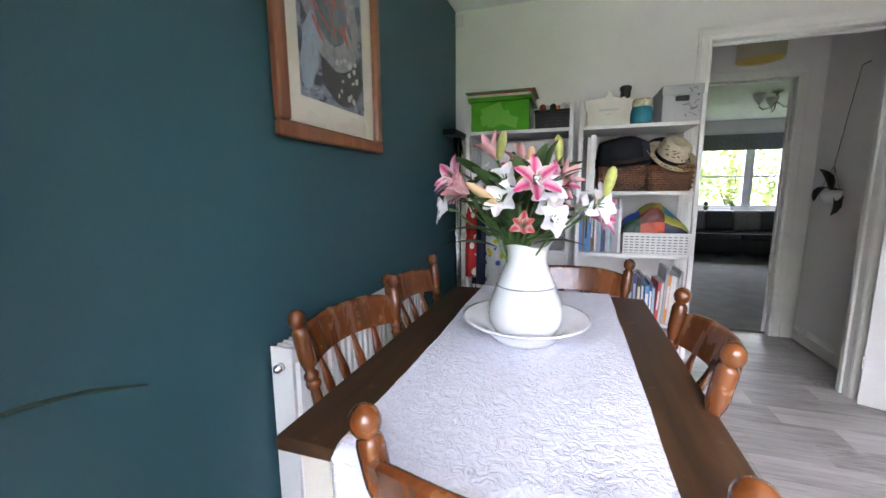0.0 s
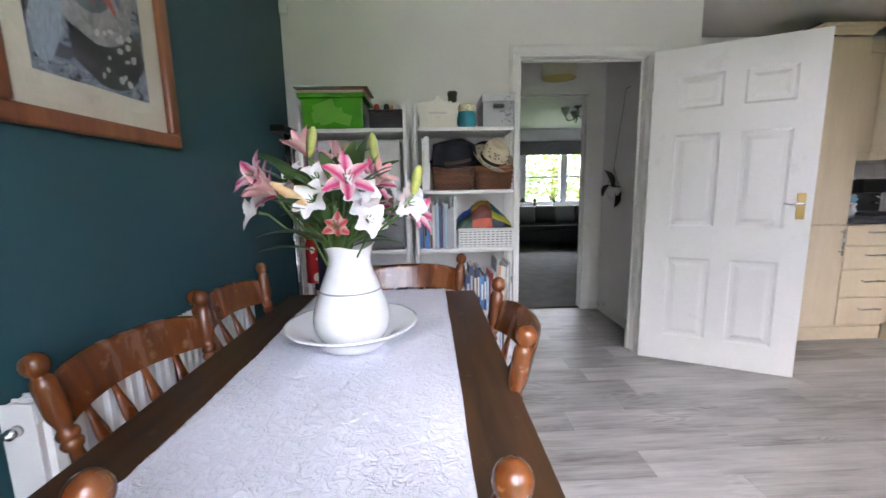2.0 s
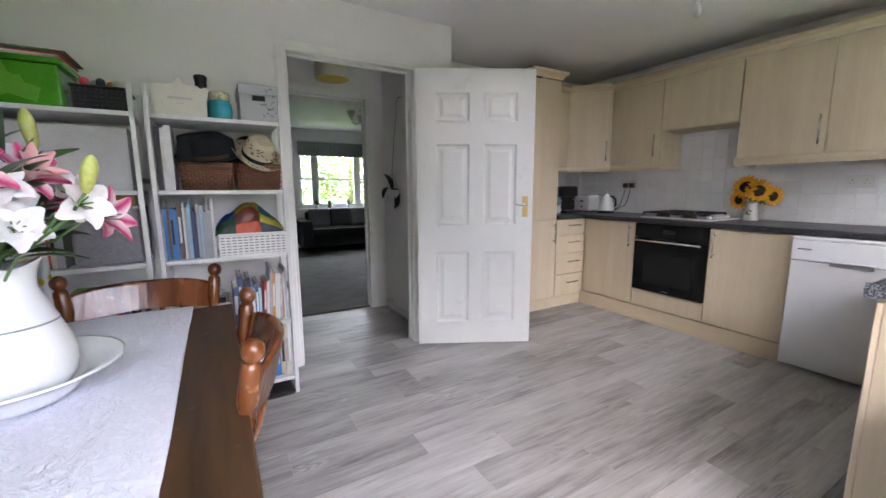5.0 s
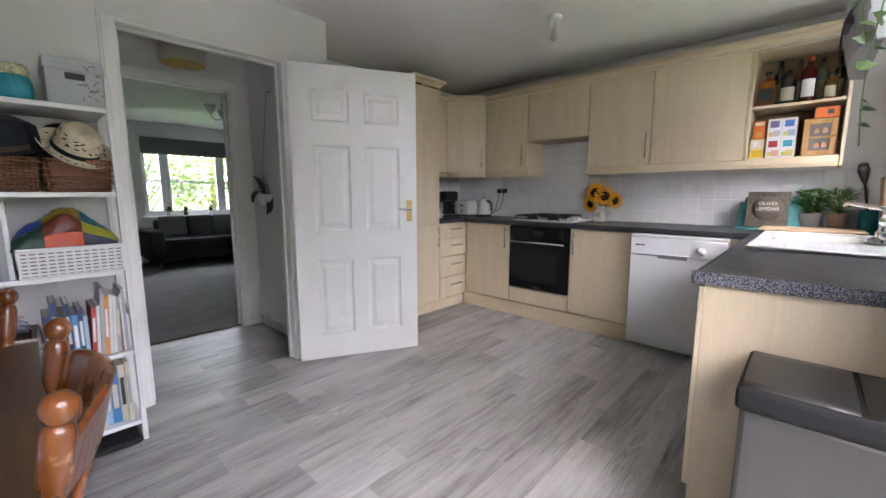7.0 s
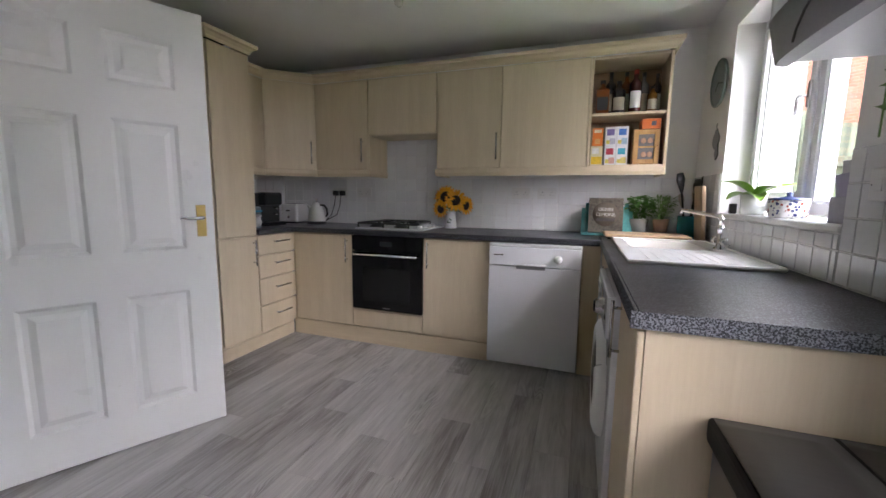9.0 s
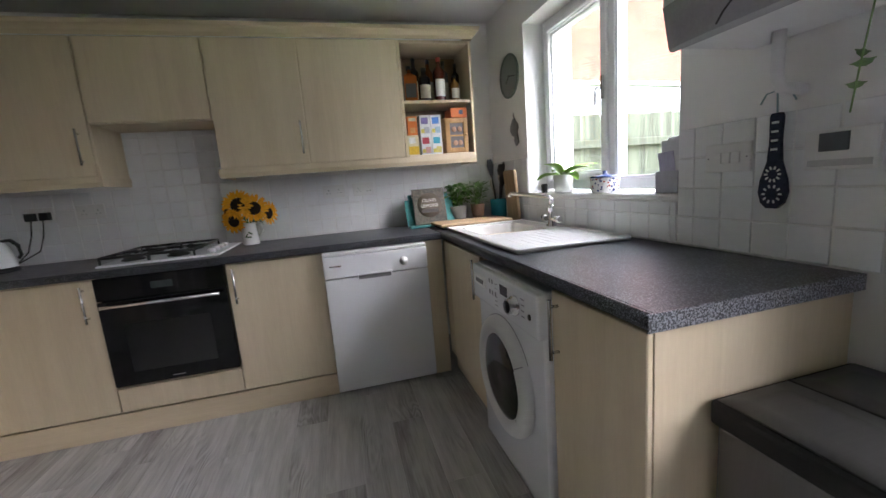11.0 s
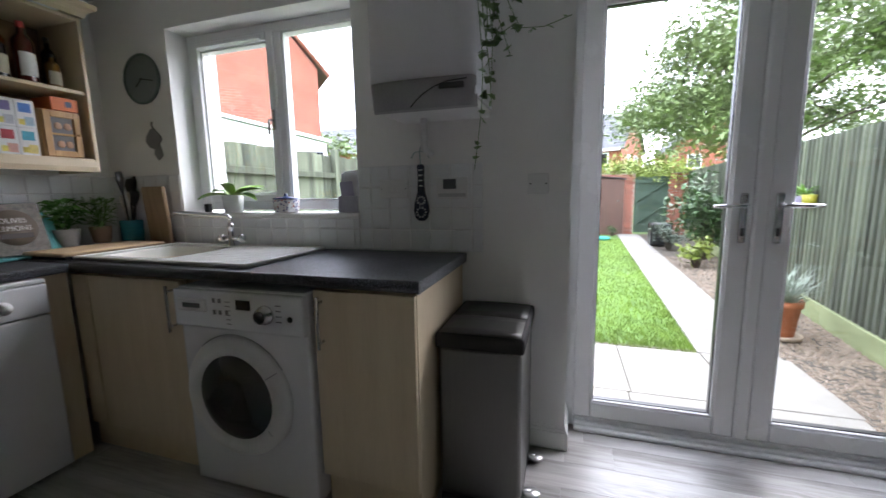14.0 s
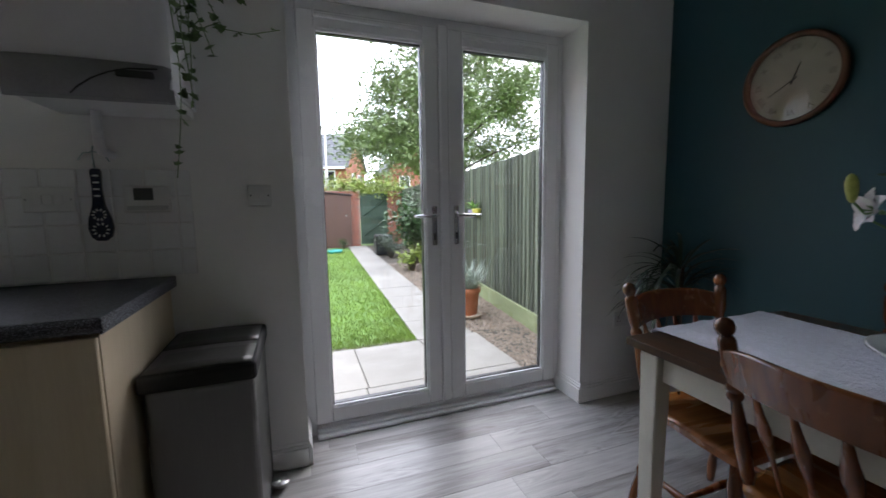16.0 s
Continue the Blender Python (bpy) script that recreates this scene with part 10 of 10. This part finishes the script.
AMB, DRK, RED, CLR, YEL = drink("amber_spirit", (0.2, 0.06, 0.01)), drink("dark_liqueur_bottle", (0.018, 0.012, 0.01)), drink("red_aperitif", (0.07, 0.012, 0.008)), drink("clear_bottle", (0.16, 0.165, 0.16)), drink("yellow_bottle", (0.15, 0.075, 0.015))
bottle(4.0, 0.655, 0.044, 0.23, AMB, "square amber whisky bottle with a black label", square=True, band=plain("black_bottle_label", (0.03, 0.03, 0.03), 0.5))
bottle(4.1, 0.6, 0.035, 0.31, DRK, "tall dark liqueur bottle at the back of the shelf")
bottle(4.02, 0.55, 0.043, 0.225, DRK, "dark round bottle with a cream label")
bottle(4.0, 0.45, 0.039, 0.285, RED, "tall red-brown spirit bottle with a white label", cap=plain("red_white_cap", (0.6, 0.08, 0.06), 0.5), band=plain("white_bottle_label", (0.7, 0.69, 0.66), 0.7))
bottle(4.1, 0.39, 0.034, 0.29, CLR, "clear spirit bottle with a dark cap")
bottle(4.0, 0.345, 0.032, 0.17, YEL, "short yellow bottle with a pale label")
bottle(4.08, 0.31, 0.028, 0.27, DRK, "slim dark wine bottle at the shelf end")
bottle(4.1, 0.5, 0.034, 0.3, AMB, "amber bottle at the back of the shelf")


def carton(b, col, name, label, blocks):
    x0, y0, z0, x1, y1, z1 = b
    t = thing("carton", ((x0 + x1) / 2, (y0 + y1) / 2, z0), label, "box", "tea boxes on the open shelf")
    hx, hy, h = (x1 - x0) / 2, (y1 - y0) / 2, z1 - z0
    boxpart("box_body", t, plain(name, col, 0.5, vary=0.05), -hx, -hy, 0.0, hx, hy, h, 0.001)
    for k, (a0, a1, c0, c1, nm, cc) in enumerate(blocks):
        boxpart("printed_block", t, plain(nm, cc, 0.5, vary=0.2, scale=50), -hx - 0.0006, -hy + 2 * hy * a0, h * c0, -hx - 0.0001, -hy + 2 * hy * a1, h * c1, 0.0)


ZB = UB + 0.0135
carton((3.94, 0.635, ZB, 4.06, 0.712, ZB + 0.13), (0.66, 0.6, 0.4), "yellow_tea_carton", "white and yellow tea carton", [(0.05, 0.95, 0.05, 0.45, "carton_yellow", (0.65, 0.43, 0.02)), (0.3, 0.9, 0.6, 0.9, "carton_white", (0.7, 0.7, 0.7))])
carton((3.94, 0.638, ZB + 0.131, 4.06, 0.705, ZB + 0.25), (0.65, 0.17, 0.02), "orange_tea_carton", "orange tea carton stacked on a yellow one", [(0.15, 0.85, 0.75, 0.92, "carton_cream", (0.65, 0.58, 0.42)), (0.25, 0.75, 0.12, 0.4, "carton_amber", (0.6, 0.3, 0.1))])
for k, (yy, c1, c2) in enumerate(((0.552, (0.16, 0.12, 0.3), (0.4, 0.03, 0.05)), (0.478, (0.05, 0.17, 0.5), (0.03, 0.3, 0.42)))):
    for j, cc in enumerate((c2, c1)):
        carton((3.935, yy, ZB + 0.128 * j, 4.08, yy + 0.072, ZB + 0.127 + 0.128 * j), (0.68, 0.68, 0.68), "white_tea_carton", "white fruit tea carton with a coloured badge", [(0.2, 0.85, 0.55, 0.88, "badge_%d%d" % (k, j), cc), (0.1, 0.6, 0.08, 0.4, "fruit_%d%d" % (k, j), ((0.55, 0.3, 0.25), (0.4, 0.4, 0.45), (0.6, 0.5, 0.15), (0.3, 0.42, 0.5))[2 * k + j]), (0.55, 0.9, 0.1, 0.3, "fruit_yellow", (0.6, 0.5, 0.1))])
eg = thing("egg_cupboard", (3.945, 0.283, ZB), "small wooden egg cupboard with a wire mesh door", "egg cupboard")
EW = grain("honey_pine", (0.42, 0.22, 0.07), (0.58, 0.35, 0.14), 0.45, axis=2)
boxpart("cupboard_body", eg, EW, 0.016, 0.0, 0.0, 0.14, 0.165, 0.235, 0.003)
bm = bmesh.new()
frame_ring(bm, 'y', 0.004, 0.161, 0.006, 0.23, 0.0, 0.014, 0.03, 0.002)
box(bm, 0.002, 0.034, 0.112, 0.012, 0.131, 0.122)
dr = part("cupboard_door", bm, EW, eg)
boxpart("door_mesh", dr, plain("grey_wire_mesh", (0.16, 0.15, 0.15), 0.6), 0.012, 0.034, 0.036, 0.0145, 0.131, 0.2, 0.0)
for y, z in ((0.06, 0.05), (0.095, 0.05), (0.06, 0.14), (0.1, 0.14)):
    bm = bmesh.new()
    lathe(bm, [(0.0, 0.0), (0.012, 0.004), (0.017, 0.015), (0.013, 0.03), (0.0, 0.038)], 12, pose(0.0085, y, z) @ Matrix.Diagonal((0.2, 1, 1, 1)), cap=False)
    part("egg", bm, plain("brown_eggshell", (0.45, 0.27, 0.18), 0.6), eg, "brown egg behind the mesh")
bm = bmesh.new()
lathe(bm, [(0.007, 0.0), (0.009, 0.008), (0.0, 0.012)], 12, pose(0.0, 0.02, 0.12, 0, -90, 0), cap=False)
part("knob", bm, EW, eg)
carton((3.95, 0.285, ZB + 0.236, 4.1, 0.4, ZB + 0.3), (0.68, 0.16, 0.03), "orange_carton", "flat orange carton on the egg cupboard", [(0.25, 0.5, 0.3, 0.75, "carton_dark_badge", (0.05, 0.06, 0.09))])

# ceiling lamp holder, things on top of the larder
lh2 = thing("lamp_holder", (3.02, 1.74, CEIL), "bare white ceiling lamp holder with an unlit bulb", "ceiling lamp")
bm = bmesh.new()
lathe(bm, [(0.052, 0.0), (0.052, -0.016), (0.04, -0.026), (0.022, -0.03), (0.021, -0.062), (0.026, -0.066), (0.026, -0.078), (0.019, -0.082), (0.0, -0.083)], 24, cap=False)
part("holder", bm, M["white_plastic"], lh2)
bm = bmesh.new()
lathe(bm, [(0.0135, -0.0825), (0.0135, -0.1), (0.02, -0.112), (0.024, -0.126), (0.022, -0.142), (0.012, -0.152), (0.0, -0.154)], 20, cap=False)
part("bulb", bm, plain("pearl_glass_bulb", (0.72, 0.72, 0.7), 0.15), lh2, "small unlit pearl bulb")
bx_thing("black_bag", (2.95, 3.1, 2.196, 3.2, 3.45, 2.255), plain("black_cloth_bag", (0.012, 0.012, 0.014), 0.9), "flat black bag lying on top of the larder", "bag", 0.02)


# ---- wall tiles ----
TS, TJ = 0.1015, 0.002
tile_meshes = {}


def tile_mesh(w, h):
    key = (round(w, 3), round(h, 3))
    if key not in tile_meshes:
        bm = bmesh.new()
        b = 0.0025
        lo = [bm.verts.new((x, 0, z)) for x, z in ((0, 0), (w, 0), (w, h), (0, h))]
        hi = [bm.verts.new((x, -0.0042, z)) for x, z in ((b, b), (w - b, b), (w - b, h - b), (b, h - b))]
        bm.faces.new(hi)
        for k in range(4):
            bm.faces.new((lo[k], lo[(k + 1) % 4], hi[(k + 1) % 4], hi[k]))
        bmesh.ops.recalc_face_normals(bm, faces=bm.faces)
        me = bpy.data.meshes.new("tile")
        bm.to_mesh(me)
        bm.free()
        me.materials.append(M["tile"])
        tile_meshes[key] = me
    return tile_meshes[key]


def tile_field(name, m, u0, u1, z0, z1, label, joint=0.0):
    """Tiles on a wall: local x along the wall, local -y out of it. A grout bed lies behind them."""
    t = thing(name, m, label, "wall tiles", kind="structure")
    boxpart("grout", t, M["grout"], u0, -0.0042, z0, u1, -0.0004, z1, 0.0)
    z = z0
    while z < z1 - 0.02:
        h = min(TS, z1 - z)
        u = u0
        while u < u1 - 0.012:
            w = min(TS - (u - joint) % TS, u1 - u)
            if w > 0.006:
                ob = new("tile", tile_mesh(w - TJ, h - TJ))
                ob.parent = t
                ob.matrix_basis = Matrix.Translation((u + TJ / 2, -0.003, z + TJ / 2)) @ Matrix.Rotation(radians(rng.uniform(-0.35, 0.35)), 4, 'X') @ Matrix.Rotation(radians(rng.uniform(-0.35, 0.35)), 4, 'Z')
            u += max(w, 0.001)
        z += TS


east_m = Matrix.Translation((EX, 0, 0)) @ Matrix.Rotation(radians(-90), 4, 'Z')
tile_field("wall_tiles_east", east_m, -3.59, -0.0, WT + 0.005, WT + 0.005 + 4 * TS, "white glazed square tiles behind the worktop", -1.233)
tile_field("wall_tiles_hob", east_m, -2.435, -1.845, WT + 0.0055 + 4 * TS, 1.655, "white glazed square tiles above the hob", -1.233)
south_m = Matrix.Rotation(radians(180), 4, 'Z')
tile_field("wall_tiles_sill", south_m, -WIN[1], -WIN[0], WT + 0.005, WIN[2] - 0.022, "white glazed square tiles under the window", -2.514)
tile_field("wall_tiles_boiler", south_m, -WIN[0] + 0.006, -1.855, WT + 0.005, WT + 0.005 + 4 * TS, "white glazed square tiles under the boiler", -2.514)
tile_field("wall_tiles_corner", south_m, -EX + 0.01, -WIN[1] - 0.006, WT + 0.005, WT + 0.005 + 4 * TS, "white glazed square tiles in the window corner", -2.514)
tile_field("wall_tiles_north", Matrix.Translation((0, KY, 0)), 3.24, EX - 0.012, WT + 0.001, UB - 0.06, "white glazed square tiles behind the coffee machine")

# ---- floor planks ----
PWD, PLN = 0.1625, 1.03
ROW_JOINT = {6: 2.70, 7: 2.167, 8: 2.50, 9: 1.78, 10: 1.285, 11: 1.505, 12: 1.16, 13: 1.643, 14: 1.972, 15: 1.264}
plank_meshes = {}
prng = random.Random(5)
y = -0.234
rowi = 0
while y < 3.97:
    y1 = min(y + PWD, 3.975)
    xa, xb = WX, EX
    if y1 > KY:
        xb = 1.86
    if y > NY + 0.1 or y1 > NY + 0.1:
        xa = -0.72
    if y < 0:
        xa, xb = FD[0] + 0.001, FD[1] - 0.001
    x = xa - prng.uniform(0.0, PLN)
    if rowi in ROW_JOINT:
        x = ROW_JOINT[rowi] - PLN * math.ceil((ROW_JOINT[rowi] - xa) / PLN)
    while x < xb:
        p0, p1 = max(x, xa), min(x + PLN, xb)
        if p1 - p0 > 0.03:
            w, d = round(p1 - p0, 3), round(y1 - y, 3)
            if (w, d) not in plank_meshes:
                bm = bmesh.new()
                g2 = 0.0005
                lo = [bm.verts.new(c) for c in ((g2, g2, -0.001), (w - g2, g2, -0.001), (w - g2, d - g2, -0.001), (g2, d - g2, -0.001))]
                hi = [bm.verts.new(c) for c in ((g2 + 0.0006, g2 + 0.0006, 0), (w - g2 - 0.0006, g2 + 0.0006, 0), (w - g2 - 0.0006, d - g2 - 0.0006, 0), (g2 + 0.0006, d - g2 - 0.0006, 0))]
                bm.faces.new(hi)
                for k in range(4):
                    bm.faces.new((lo[k], lo[(k + 1) % 4], hi[(k + 1) % 4], hi[k]))
                me = bpy.data.meshes.new("plank")
                bm.to_mesh(me)
                bm.free()
                me.materials.append(M["floor_plank"])
                plank_meshes[(w, d)] = me
            ob = new("plank", plank_meshes[(w, d)])
            ob.parent = floor
            ob.matrix_basis = Matrix.Translation((p0, y, 0.0))
        x += PLN
    y += PWD
    rowi += 1
